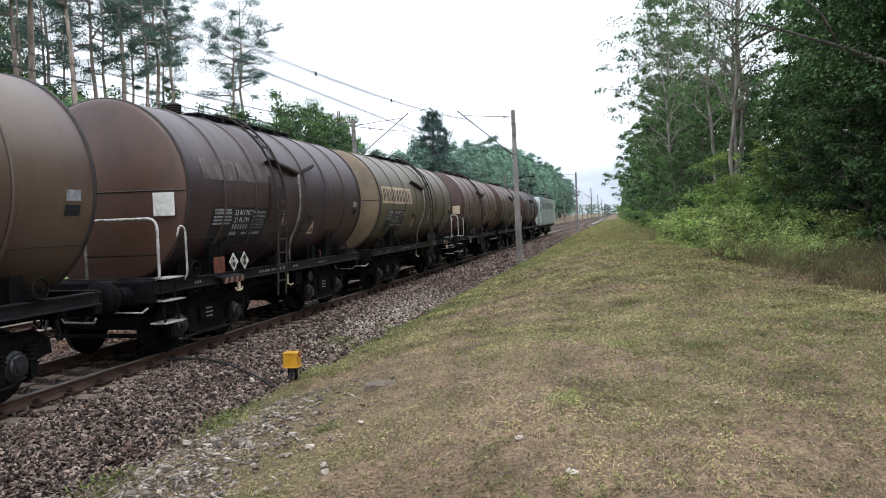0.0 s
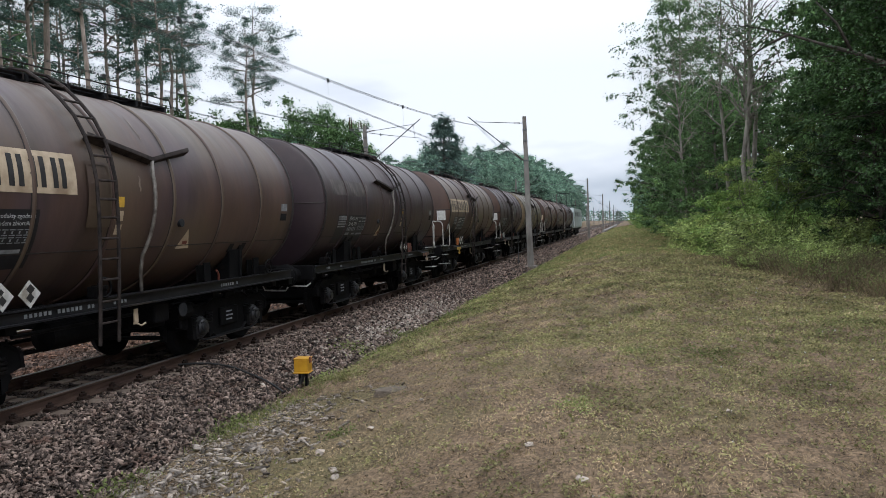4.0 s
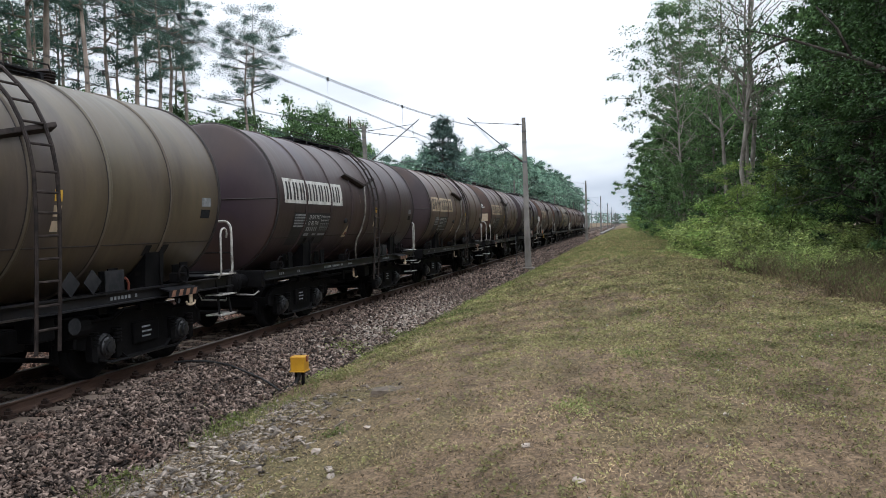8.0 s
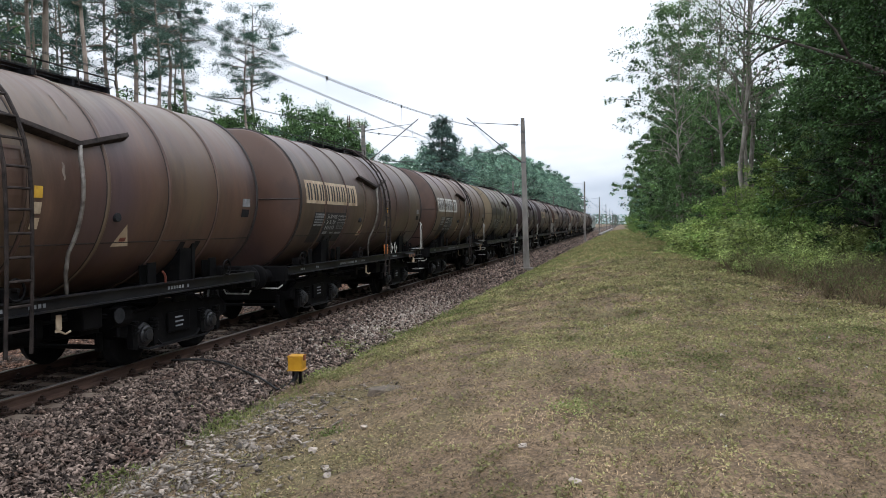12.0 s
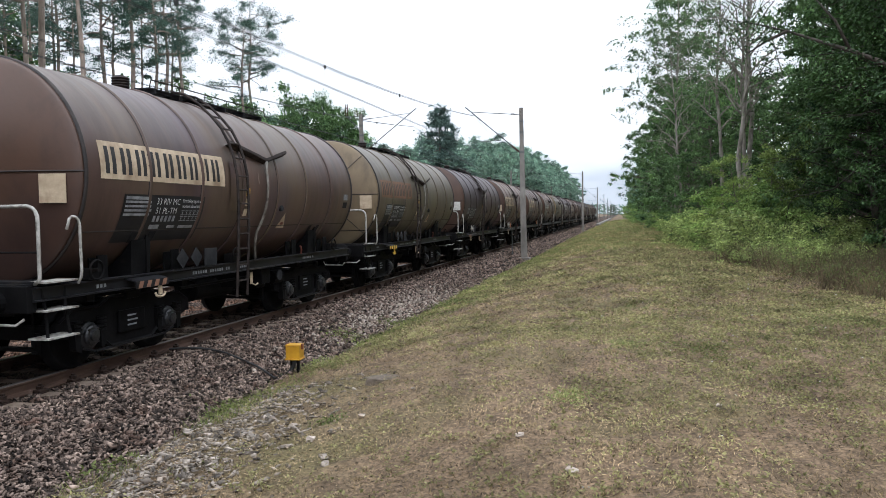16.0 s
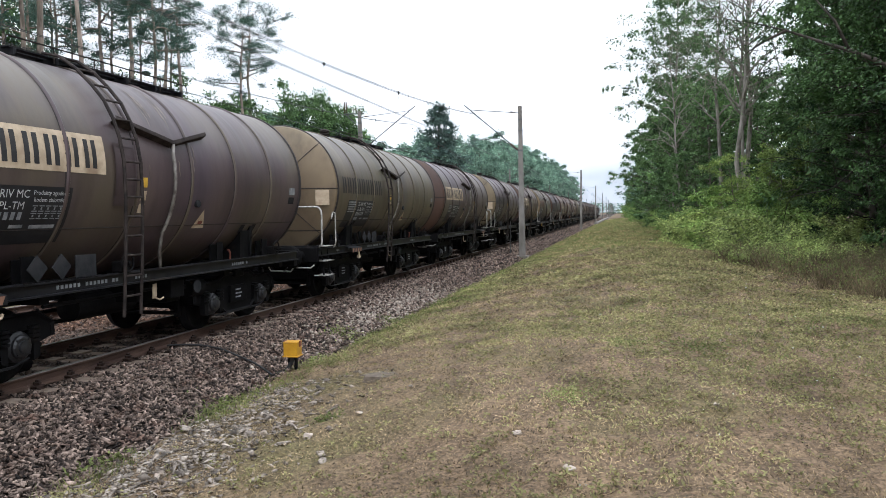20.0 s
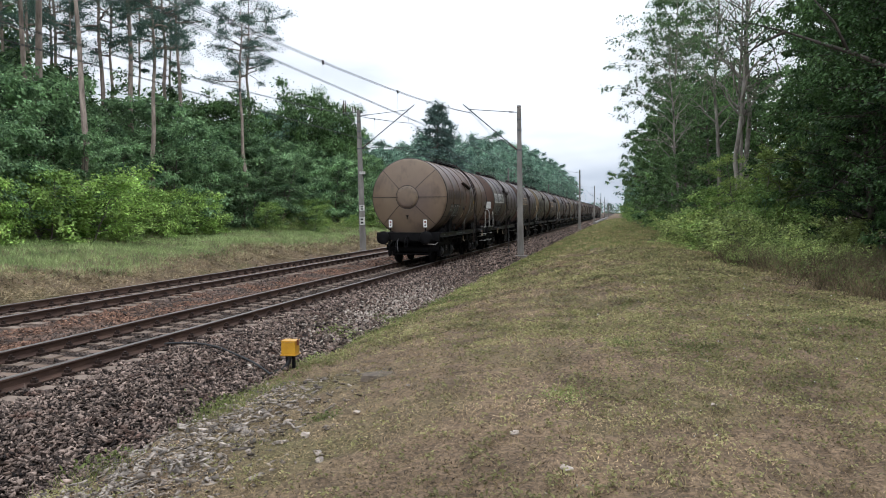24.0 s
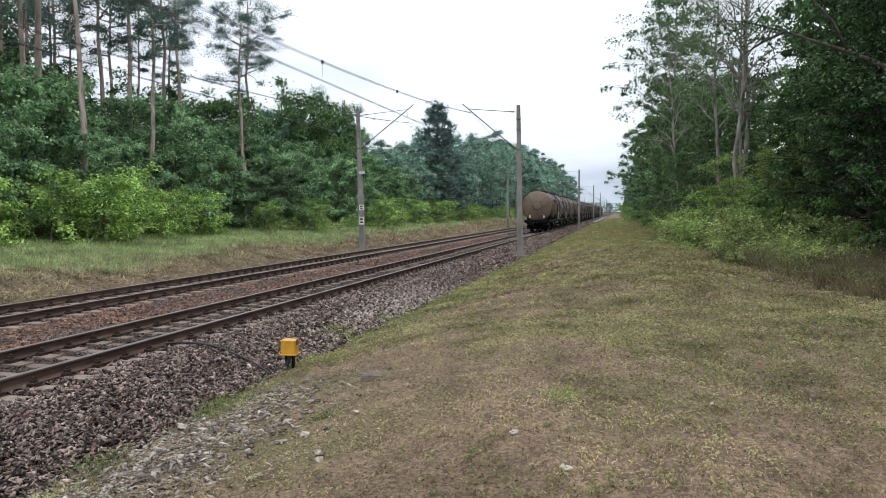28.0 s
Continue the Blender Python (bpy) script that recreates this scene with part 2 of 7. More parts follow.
M_AXLE = material("dusty_axle_box_iron", (0.008, 0.008, 0.010), (0.022, 0.022, 0.024), rough=0.42, scale=8, spots=(0.06, 0.058, 0.056), spot_at=0.68, spot_scale=9)
M_LADDER = material("worn_brown_ladder_steel", (0.016, 0.013, 0.0125), (0.046, 0.036, 0.032), gloss=0.15, rough=0.75, scale=7, spots=(0.06, 0.047, 0.04), spot_at=0.70, spot_scale=6)
M_STREAK = material("dried_pale_residue", (0.10, 0.078, 0.064), (0.235, 0.19, 0.155), rough=0.6, scale=5, stretch=(1, 3, 1), spots=(0.07, 0.052, 0.044), spot_at=0.56, spot_scale=4)
M_BAND = material("dark_rust_band", (0.010, 0.008, 0.008), (0.030, 0.021, 0.018), rough=0.7, scale=5)
M_SILL = material("dusty_dark_sill", gloss=0.2, dark=(0.006, 0.006, 0.008), light=(0.018, 0.018, 0.020), rough=0.5, scale=2.5, stretch=(1, 0.4, 1), spots=(0.045, 0.037, 0.030), spot_at=0.68, spot_scale=2)
M_WHITE = material("dirty_white_paint", (0.42, 0.41, 0.38), (0.66, 0.65, 0.61), rough=0.6, scale=6, spots=(0.25, 0.22, 0.18), spot_at=0.66, spot_scale=4)
M_CREAM = material("yellowed_cream_paint", (0.37, 0.285, 0.19), (0.55, 0.44, 0.31), rough=0.6, scale=4, spots=(0.28, 0.20, 0.13), spot_at=0.64, spot_scale=3)
M_PIPE = material("grimy_drain_pipe_paint", (0.10, 0.085, 0.07), (0.27, 0.25, 0.225), rough=0.5, scale=5, spots=(0.05, 0.038, 0.03), spot_at=0.56, spot_scale=4)
M_RAIL_PAINT = material("worn_pale_rail_paint", (0.26, 0.25, 0.225), (0.50, 0.485, 0.45), rough=0.5, scale=9, spots=(0.09, 0.07, 0.055), spot_at=0.60, spot_scale=7)
M_FADED = material("faded_orange_paint", (0.13, 0.066, 0.040), (0.22, 0.112, 0.070), rough=0.65, scale=3, spots=(0.17, 0.10, 0.06), spot_at=0.55, spot_scale=2)
M_WORN = material("worn_grey_patch", (0.035, 0.028, 0.027), (0.125, 0.104, 0.096), rough=0.6, scale=3.2, stretch=(1, 1.6, 1), spots=(0.05, 0.038, 0.032), spot_at=0.55, spot_scale=2.2)
M_INK = material("black_lettering_paint", (0.008, 0.008, 0.009), (0.022, 0.020, 0.020), rough=0.6, scale=4, spots=(0.06, 0.05, 0.04), spot_at=0.7, spot_scale=6)
M_FADEINK = material("faded_dark_lettering", (0.035, 0.024, 0.018), (0.062, 0.043, 0.032), rough=0.6, scale=4)
M_PANEL = material("black_data_panel", (0.004, 0.005, 0.008), (0.011, 0.012, 0.016), rough=0.55, scale=3)
M_TEXT = material("white_stencil_paint", (0.42, 0.43, 0.43), (0.62, 0.63, 0.63), rough=0.6, scale=8)
M_TEXTDIM = material("grimy_grey_stencil_paint", (0.14, 0.15, 0.16), (0.30, 0.31, 0.32), rough=0.6, scale=8)
M_ORANGE = material("orange_hazard_plate", (0.50, 0.13, 0.02), (0.66, 0.20, 0.035), rough=0.5, scale=6)
M_OLDRED = material("rusty_red_plate", (0.12, 0.030, 0.020), (0.20, 0.06, 0.035), rough=0.6, scale=6)
M_YELLOW = material("yellow_safety_paint", (0.52, 0.30, 0.03), (0.68, 0.42, 0.05), rough=0.5, scale=7, spots=(0.40, 0.25, 0.05), spot_at=0.66, spot_scale=8)
M_AMBER = material("amber_plastic_box", (0.44, 0.215, 0.011), (0.56, 0.300, 0.020), rough=0.38, scale=5, bump=0.04, bump_scale=80, spots=(0.36, 0.19, 0.03), spot_at=0.68, spot_scale=9)
M_GREYDIA = material("grey_placard_back", (0.014, 0.015, 0.017), (0.036, 0.036, 0.038), rough=0.75, scale=5, gloss=0.12)
M_LAMPWHITE = material("reflective_white_board", (0.68, 0.68, 0.66), (0.80, 0.80, 0.78), rough=0.4, scale=8)
M_RUSTRAIL = material("rusty_rail_side", (0.042, 0.024, 0.018), (0.095, 0.057, 0.041), rough=0.8, scale=6, stretch=(1, 0.2, 1), bump=0.2, bump_scale=70)
M_RAILTOP = material("worn_rail_head", (0.13, 0.112, 0.100), (0.22, 0.195, 0.18), rough=0.45, metal=0.7, scale=5, stretch=(4, 0.1, 1))
M_CLIP = material("rusty_rail_clip", (0.016, 0.010, 0.008), (0.050, 0.029, 0.021), rough=0.85, scale=18, bump=0.3, bump_scale=90)
M_SLEEPER = material("weathered_concrete_sleeper", (0.100, 0.072, 0.055), (0.215, 0.166, 0.130), rough=0.9, scale=5, bump=0.25, bump_scale=60, vary=0.12, spots=(0.16, 0.11, 0.08), spot_at=0.62, spot_scale=2.6)
# tone range widened to suggest lit facets and shaded gaps among the stones
M_STONE = material("brown_grey_ballast_stone", (0.020, 0.0135, 0.0115), (0.262, 0.197, 0.160), rough=0.9, scale=9, vary=0.95, spots=(0.080, 0.050, 0.038), spot_at=0.6, spot_scale=3)
M_STONEOIL = material("oil_stained_ballast_stone", (0.020, 0.014, 0.0115), (0.098, 0.072, 0.057), rough=0.85, scale=9, vary=0.8, spots=(0.05, 0.032, 0.023), spot_at=0.6, spot_scale=3)
M_STONERED = material("rust_stained_ballast_stone", (0.062, 0.033, 0.023), (0.225, 0.130, 0.086), rough=0.9, scale=7, vary=0.75, spots=(0.10, 0.074, 0.060), spot_at=0.52, spot_scale=0.9)
M_PALE = material("pale_limestone_rubble", (0.080, 0.066, 0.054), (0.34, 0.295, 0.25), rough=0.9, scale=8, vary=0.6, spots=(0.24, 0.19, 0.15), spot_at=0.63, spot_scale=3)
M_SLAB = material("weathered_brown_slab", (0.085, 0.068, 0.052), (0.20, 0.162, 0.126), rough=0.9, scale=5, bump=0.4, bump_scale=30, spots=(0.07, 0.06, 0.04), spot_at=0.55, spot_scale=6)
M_PALESTONE = material("pale_weathered_stone", (0.21, 0.175, 0.145), (0.46, 0.40, 0.34), rough=0.9, scale=7, vary=0.3, bump=0.3, bump_scale=40, spots=(0.16, 0.125, 0.095), spot_at=0.64, spot_scale=6)
# kept near black so that the gaps between loose stones look shaded
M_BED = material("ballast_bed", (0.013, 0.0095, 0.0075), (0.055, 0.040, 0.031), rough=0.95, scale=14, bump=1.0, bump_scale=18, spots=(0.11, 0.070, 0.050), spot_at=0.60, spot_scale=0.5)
M_CONC = material("mast_concrete", (0.15, 0.138, 0.125), (0.27, 0.252, 0.23), rough=0.9, scale=3, stretch=(1, 1, 0.3), bump=0.12, bump_scale=40, spots=(0.17, 0.15, 0.13), spot_at=0.62, spot_scale=1.5)
M_GALV = material("dull_galvanised_steel", (0.07, 0.075, 0.08), (0.15, 0.155, 0.16), rough=0.55, metal=0.5, scale=6)
M_WIRE = material("dark_copper_wire", (0.03, 0.032, 0.032), (0.06, 0.062, 0.06), rough=0.5, metal=0.4, scale=6)
M_INSUL = material("brown_insulator", (0.05, 0.025, 0.018), (0.09, 0.045, 0.03), rough=0.25, scale=6)
M_RUBBER = material("black_cable_rubber", (0.012, 0.012, 0.012), (0.03, 0.03, 0.03), rough=0.7, scale=9)
M_LOCO = material("pale_grey_green_loco_paint", (0.20, 0.235, 0.225), (0.31, 0.345, 0.33), rough=0.4, scale=1.2, stretch=(1, 0.4, 1))
M_LOCOWHITE = material("loco_white_paint", (0.50, 0.52, 0.52), (0.66, 0.68, 0.68), rough=0.4, scale=1.5)
M_GLASS = material("dark_window_glass", (0.012, 0.014, 0.016), (0.02, 0.023, 0.026), rough=0.08, scale=3)
M_BARKPINE = material("pine_bark_orange", (0.165, 0.130, 0.107), (0.42, 0.340, 0.285), rough=0.95, scale=5, stretch=(1, 1, 0.22), bump=0.6, bump_scale=14)
M_BARKGREY = material("grey_tree_bark", (0.075, 0.064, 0.054), (0.20, 0.175, 0.15), rough=0.95, scale=5, stretch=(1, 1, 0.22), bump=0.5, bump_scale=14)
M_BARKDARK = material("dark_tree_bark", (0.018, 0.015, 0.012), (0.060, 0.050, 0.040), rough=0.95, scale=6, bump=0.4, bump_scale=16)
M_BARKPALE = material("pale_aspen_bark", (0.150, 0.132, 0.114), (0.360, 0.326, 0.288), rough=0.9, scale=3, stretch=(1, 1, 0.5), bump=0.3, bump_scale=12, spots=(0.06, 0.05, 0.042), spot_at=0.64, spot_scale=2.4)
M_NEEDLE = leaf_material("pine_needles", (0.05, 0.098, 0.082), (0.148, 0.23, 0.18), vary=0.4, through_light=0.15)
# distance haze is mixed into this paler, bluer needle colour
M_SPRUCE = leaf_material("spruce_needles", (0.075, 0.122, 0.108), (0.172, 0.25, 0.215), vary=0.3, through_light=0.35)
# dark-to-light noise in the next two leaf colours mimics shaded and lit clumps
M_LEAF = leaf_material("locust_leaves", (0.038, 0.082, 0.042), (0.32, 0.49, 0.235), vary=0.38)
# the oak colour also holds distance haze in its bluish tones
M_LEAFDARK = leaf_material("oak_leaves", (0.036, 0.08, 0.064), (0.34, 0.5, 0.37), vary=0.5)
M_LEAFLIGHT = leaf_material("young_yellow_green_leaves", (0.13, 0.23, 0.055), (0.52, 0.72, 0.21), vary=0.55, through_light=0.42)
M_BRAMBLE = leaf_material("bramble_leaves", (0.11, 0.165, 0.048), (0.46, 0.54, 0.19), vary=0.6)
M_THORN = leaf_material("elder_leaves", (0.085, 0.155, 0.042), (0.35, 0.49, 0.145), vary=0.55)
M_LEAFLIT = leaf_material("olive_green_leaves", (0.110, 0.170, 0.042), (0.310, 0.400, 0.115), vary=0.45)
M_LEAFRIGHT = leaf_material("aspen_leaves", (0.045, 0.094, 0.042), (0.195, 0.3, 0.125), vary=0.5, through_light=0.4)
# dark recesses and bright clump tops are put into these two tones
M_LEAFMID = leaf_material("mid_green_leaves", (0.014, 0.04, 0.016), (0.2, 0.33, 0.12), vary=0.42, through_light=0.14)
# deep shade and leaf highlights of the verge wood are put into these tones
M_LEAFSHADE = leaf_material("shade_toned_leaves", (0.008, 0.024, 0.008), (0.085, 0.158, 0.052), vary=0.45, through_light=0.14)
M_GRASS = leaf_material("summer_grass", (0.11, 0.148, 0.046), (0.23, 0.278, 0.094), vary=0.4, through_light=0.45)
M_WEED = leaf_material("fresh_weed_leaves", (0.1, 0.125, 0.038), (0.27, 0.305, 0.1), vary=0.45, through_light=0.28)
M_DRYGRASS = leaf_material("dry_grass", (0.2, 0.15, 0.072), (0.46, 0.37, 0.195), vary=0.5, through_light=0.25)
M_CLOVER = leaf_material("clover", (0.15, 0.148, 0.062), (0.33, 0.312, 0.142), vary=0.45, through_light=0.45)
M_HAY = leaf_material("mown_hay_on_bank", (0.115, 0.088, 0.052), (0.34, 0.275, 0.168), vary=0.55, through_light=0.2)
M_BANKGREEN = leaf_material("lush_bank_grass", (0.16, 0.23, 0.085), (0.46, 0.58, 0.24), vary=0.5, through_light=0.3)
M_TALLDRY = leaf_material("tall_dry_stalks", (0.085, 0.066, 0.039), (0.265, 0.205, 0.122), vary=0.6, through_light=0.25)
# added dark flecks that stand for the shadowed gaps between tufts
M_DARKFLECK = leaf_material("dark_gap_flecks", (0.040, 0.029, 0.018), (0.125, 0.092, 0.055), vary=0.4, through_light=0.1)
M_LITTER = leaf_material("dry_clippings", (0.1, 0.069, 0.039), (0.53, 0.4, 0.235), vary=0.85, through_light=0.15)
M_FLOWER = leaf_material("small_white_flowers", (0.55, 0.55, 0.50), (0.72, 0.72, 0.66), vary=0.15, through_light=0.2)


def ground_material():
    """Mown verge: dry thatch, bare brown earth and green patches at two scales, with thatch shadows put into a fine
    value noise.
    """
    m = material("mown_verge", (0.064, 0.0445, 0.028), (0.256, 0.177, 0.108), rough=0.95, scale=2.2, bump=1.0, bump_scale=16, spots=(0.125, 0.105, 0.046), spot_at=0.57, spot_scale=0.42, spread=0.6)
    n, l = m.node_tree.nodes, m.node_tree.links
    bsdf = n["Principled BSDF"]
    old = bsdf.inputs["Base Color"].links[0].from_socket
    co = n.new("ShaderNodeTexCoord")
    no = n.new("ShaderNodeTexNoise")
    no.inputs["Scale"].default_value, no.inputs["Detail"].default_value, no.inputs["Roughness"].default_value = 24.0, 7.0, 0.8
    l.new(co.outputs["Object"], no.inputs["Vector"])
    # fine darks stand for the small shadows in the thatch
    mr = n.new("ShaderNodeMapRange")
    mr.inputs["From Min"].default_value, mr.inputs["From Max"].default_value = 0.36, 0.66
    mr.inputs["To Min"].default_value, mr.inputs["To Max"].default_value = 0.18, 1.6
    l.new(no.outputs["Fac"], mr.inputs["Value"])
    hs = n.new("ShaderNodeHueSaturation")
    l.new(mr.outputs["Result"], hs.inputs["Value"])
    l.new(old, hs.inputs["Color"])
    l.new(hs.outputs["Color"], bsdf.inputs["Base Color"])
    return m


M_GROUND = ground_material()

# ---- mesh helpers ----
def obj(name, mesh, mat, parent=None, label=""):
    ob = new(name, mesh)
    if mat is not None:
        if not mesh.materials:
            mesh.materials.append(mat)
        elif mesh.materials[0] != mat:
            ob.material_slots[0].link = "OBJECT"
            ob.material_slots[0].material = mat
    if parent is not None:
        ob.parent = parent
    if label:
        ob["label"] = label
    return ob


def finish(name, bm, smooth=False):
    me = bpy.data.meshes.new(name)
    bmesh.ops.recalc_face_normals(bm, faces=bm.faces)
    if smooth:
        for f in bm.faces:
            f.smooth = True
    bm.to_mesh(me)
    bm.free()
    return me


def part(name, bm, mat, parent, label="", smooth=False):
    return obj(name, finish(name, bm, smooth), mat, parent, label)


def box(bm, x0, x1, y0, y1, z0, z1, bevel=0.0):
    r = bmesh.ops.create_cube(bm, size=1.0, matrix=Matrix.Translation(((x0 + x1) / 2, (y0 + y1) / 2, (z0 + z1) / 2)) @ Matrix.Diagonal((abs(x1 - x0), abs(y1 - y0), abs(z1 - z0), 1)))
    if bevel:
        vs = set(r["verts"])
        es = [e for e in bm.edges if e.verts[0] in vs and e.verts[1] in vs]
        bmesh.ops.bevel(bm, geom=es, offset=bevel, segments=2, affect="EDGES", profile=0.6)
    return bm


def rod(bm, a, b, r0, r1=None, seg=8, cap=True):
    a, b = Vector(a), Vector(b)
    d = b - a
    m = Matrix.Translation((a + b) / 2) @ d.to_track_quat("Z", "Y").to_matrix().to_4x4()
    bmesh.ops.create_cone(bm, cap_ends=cap, segments=seg, radius1=r0, radius2=r0 if r1 is None else r1, depth=d.length, matrix=m)
    return bm


def tube(bm, pts, r, seg=6):
    """A bent round bar along the points."""
    pts = [Vector(p) for p in pts]
    rings = []
    last, q = None, None
    for i, p in enumerate(pts):
        d = (pts[min(i + 1, len(pts) - 1)] - pts[max(i - 1, 0)]).normalized()
        q = d.to_track_quat("Z", "Y") if last is None else last.rotation_difference(d) @ q
        last = d
        rr = r[i] if isinstance(r, (list, tuple)) else r
        rings.append([bm.verts.new(p + q @ Vector((rr * math.cos(2 * math.pi * k / seg), rr * math.sin(2 * math.pi * k / seg), 0))) for k in range(seg)])
    for a, b in zip(rings, rings[1:]):
        for k in range(seg):
            bm.faces.new((a[k], a[(k + 1) % seg], b[(k + 1) % seg], b[k]))
    bm.faces.new(rings[0][::-1])
    bm.faces.new(rings[-1])
    return bm


def lathe(bm, profile, axis="Y", seg=48, close=True):
    """profile: (along, radius) pairs turned round the axis."""
    rings = []
    for s, r in profile:
        ring = []
        for k in range(seg):
            a = 2 * math.pi * k / seg
            c, d = r * math.cos(a), r * math.sin(a)
            ring.append(bm.verts.new((c, s, d) if axis == "Y" else (s, c, d) if axis == "X" else (c, d, s)))
        rings.append(ring)
    for a, b in zip(rings, rings[1:]):
        for k in range(seg):
            bm.faces.new((a[k], a[(k + 1) % seg], b[(k + 1) % seg], b[k]))
    if close:
        bm.faces.new(rings[0])
        bm.faces.new(rings[-1][::-1])
    return bm


def extrude_profile(bm, pts, y0, y1, cuts=1):
    rings = []
    for i in range(cuts + 1):
        y = y0 + (y1 - y0) * i / cuts
        rings.append([bm.verts.new((x, y, z)) for x, z in pts])
    n = len(pts)
    for a, b in zip(rings, rings[1:]):
        for k in range(n):
            bm.faces.new((a[k], a[(k + 1) % n], b[(k + 1) % n], b[k]))
    bm.faces.new(rings[0])
    bm.faces.new(rings[-1][::-1])
    return bm


def arrays(name, verts, faces, smooth=False):
    """A mesh from numpy arrays of vertices and equal-sided faces."""
    me = bpy.data.meshes.new(name)
    verts = np.asarray(verts, np.float32)
    faces = np.asarray(faces, np.int32)
    k = faces.shape[1]
    me.vertices.add(len(verts))
    me.vertices.foreach_set("co", verts.ravel())
    me.loops.add(faces.size)
    me.loops.foreach_set("vertex_index", faces.ravel())
    me.polygons.add(len(faces))
    me.polygons.foreach_set("loop_start", np.arange(0, faces.size, k, dtype=np.int32))
    me.update(calc_edges=True)
    me.validate()
    return me


RNG = np.random.default_rng(7)


def spins(n, tilt=1.0):
    """Random turns, n x 3 x 3; a small tilt keeps the pieces lying rather flat."""
    q = RNG.normal(size=(n, 4)) * np.array([1, tilt, tilt, 1])
    q /= np.linalg.norm(q, axis=1)[:, None]
    w, x, y, z = q.T
    return np.stack([np.stack([1 - 2 * (y * y + z * z), 2 * (x * y - z * w), 2 * (x * z + y * w)], 1),
                     np.stack([2 * (x * y + z * w), 1 - 2 * (x * x + z * z), 2 * (y * z - x * w)], 1),
                     np.stack([2 * (x * z - y * w), 2 * (y * z + x * w), 1 - 2 * (x * x + y * y)], 1)], 1)


STONE_V = np.array([(-1, -1, -.7), (1, -.8, -.8), (.9, 1, -.6), (-.8, .9, -.8), (-.7, -.6, .8), (.6, -.8, .7), (.8, .5, .9), (-.6, .8, .6)])
STONE_F = np.array([(0, 3, 2, 1), (4, 5, 6, 7), (0, 1, 5, 4), (1, 2, 6, 5), (2, 3, 7, 6), (3, 0, 4, 7)])


def stone_variants():
    out = []
    for i in range(14):
        v = STONE_V * (1 + RNG.uniform(-.42, .42, (8, 3)))
        out.append(arrays("stone", v, STONE_F))
    return out


def stones(name, at, size, mat, label, flat=0.9, parent=None, single=0, near=(-4.5, 4.0)):
    """Many broken stones joined as one stuff mesh; at: n x 3 centres, size: n half-widths. The nearest ones are single pieces of the parent."""
    if single:
        order = np.argsort((at[:, 0] - near[0]) ** 2 + (at[:, 1] - near[1]) ** 2)
        pick, rest = order[:single], order[single:]
        variants = stone_variants()
        dims = RNG.uniform((0.9, 0.45, 0.25), (1.95, 0.95, 0.6), (single, 3))
        for k, i in enumerate(pick):
            o = obj("stone", variants[k % 14], mat, parent)
            o.location = at[i]
            o.rotation_euler = RNG.normal(0, 0.5), RNG.normal(0, 0.5), RNG.uniform(0, 6.28)
            o.scale = dims[k] * size[i] * (1, 1, flat)
        at, size = at[rest], size[rest]
    n = len(at)
    v = STONE_V[None] * (1 + RNG.uniform(-.42, .42, (n, 8, 3)))
    v = v * RNG.uniform((0.9, 0.45, 0.25), (1.95, 0.95, 0.6), (n, 3))[:, None] * size[:, None, None]
    v = np.einsum("nij,nkj->nki", spins(n, 0.55), v)
    v[:, :, 2] *= flat
    v += at[:, None]
    f = STONE_F[None] + (np.arange(n) * 8)[:, None, None]
    ob = obj(name, arrays(name, v.reshape(-1, 3), f.reshape(-1, 4)), mat)
    return tagged(ob, label, name.replace("_", " "), kind="stuff")


def leaf_arrays(centres, size, droop=0.3, fold=0.25, aspect=0.55, out=None):
    """Small folded leaves (two quads each) round the given places."""
    n = len(centres)
    az = RNG.uniform(0, 2 * math.pi, n) if out is None else out + RNG.normal(0, 0.9, n)
    el = RNG.normal(-droop, 0.5, n)
    d = np.stack([np.cos(az) * np.cos(el), np.sin(az) * np.cos(el), np.sin(el)], 1)
    up = RNG.normal(0, 0.5, (n, 3)) + np.array([0, 0, 1.1])
    s = np.cross(d, up)
    s /= np.linalg.norm(s, axis=1)[:, None] + 1e-6
    u = np.cross(s, d)
    L = (size * RNG.uniform(0.6, 1.3, n))[:, None]
    w = L * aspect * 0.5
    mid0, mid1 = centres, centres + d * L
    m = centres + d * L * 0.5
    a = m + s * w + u * w * fold * 2
    b = m - s * w + u * w * fold * 2
    v = np.stack([mid0, a, mid1, b], 1)
    base = (np.arange(n) * 4)[:, None]
    f = np.concatenate([base + np.array([[0, 1, 2]]), base + np.array([[0, 2, 3]])], 0)
    return v.reshape(-1, 3), f


def blade_arrays(at, height, width, lean=0.35):
    n = len(at)
    az = RNG.uniform(0, 2 * math.pi, n)
    s = np.stack([np.cos(az), np.sin(az), np.zeros(n)], 1) * (width * RNG.uniform(.6, 1.3, n))[:, None] / 2
    h = height * RNG.uniform(.5, 1.3, n)
    tilt = RNG.normal(0, lean, (n, 2))
    top = at + np.stack([tilt[:, 0] * h, tilt[:, 1] * h, h], 1)
    v = np.stack([at - s, at + s, top], 1)
    return v.reshape(-1, 3), np.arange(n * 3).reshape(n, 3)

# ---- ground: one sheet with the cutting, the bed, the ditch and the verge ----
TRACK_1, TRACK_2 = -8.19, -12.75
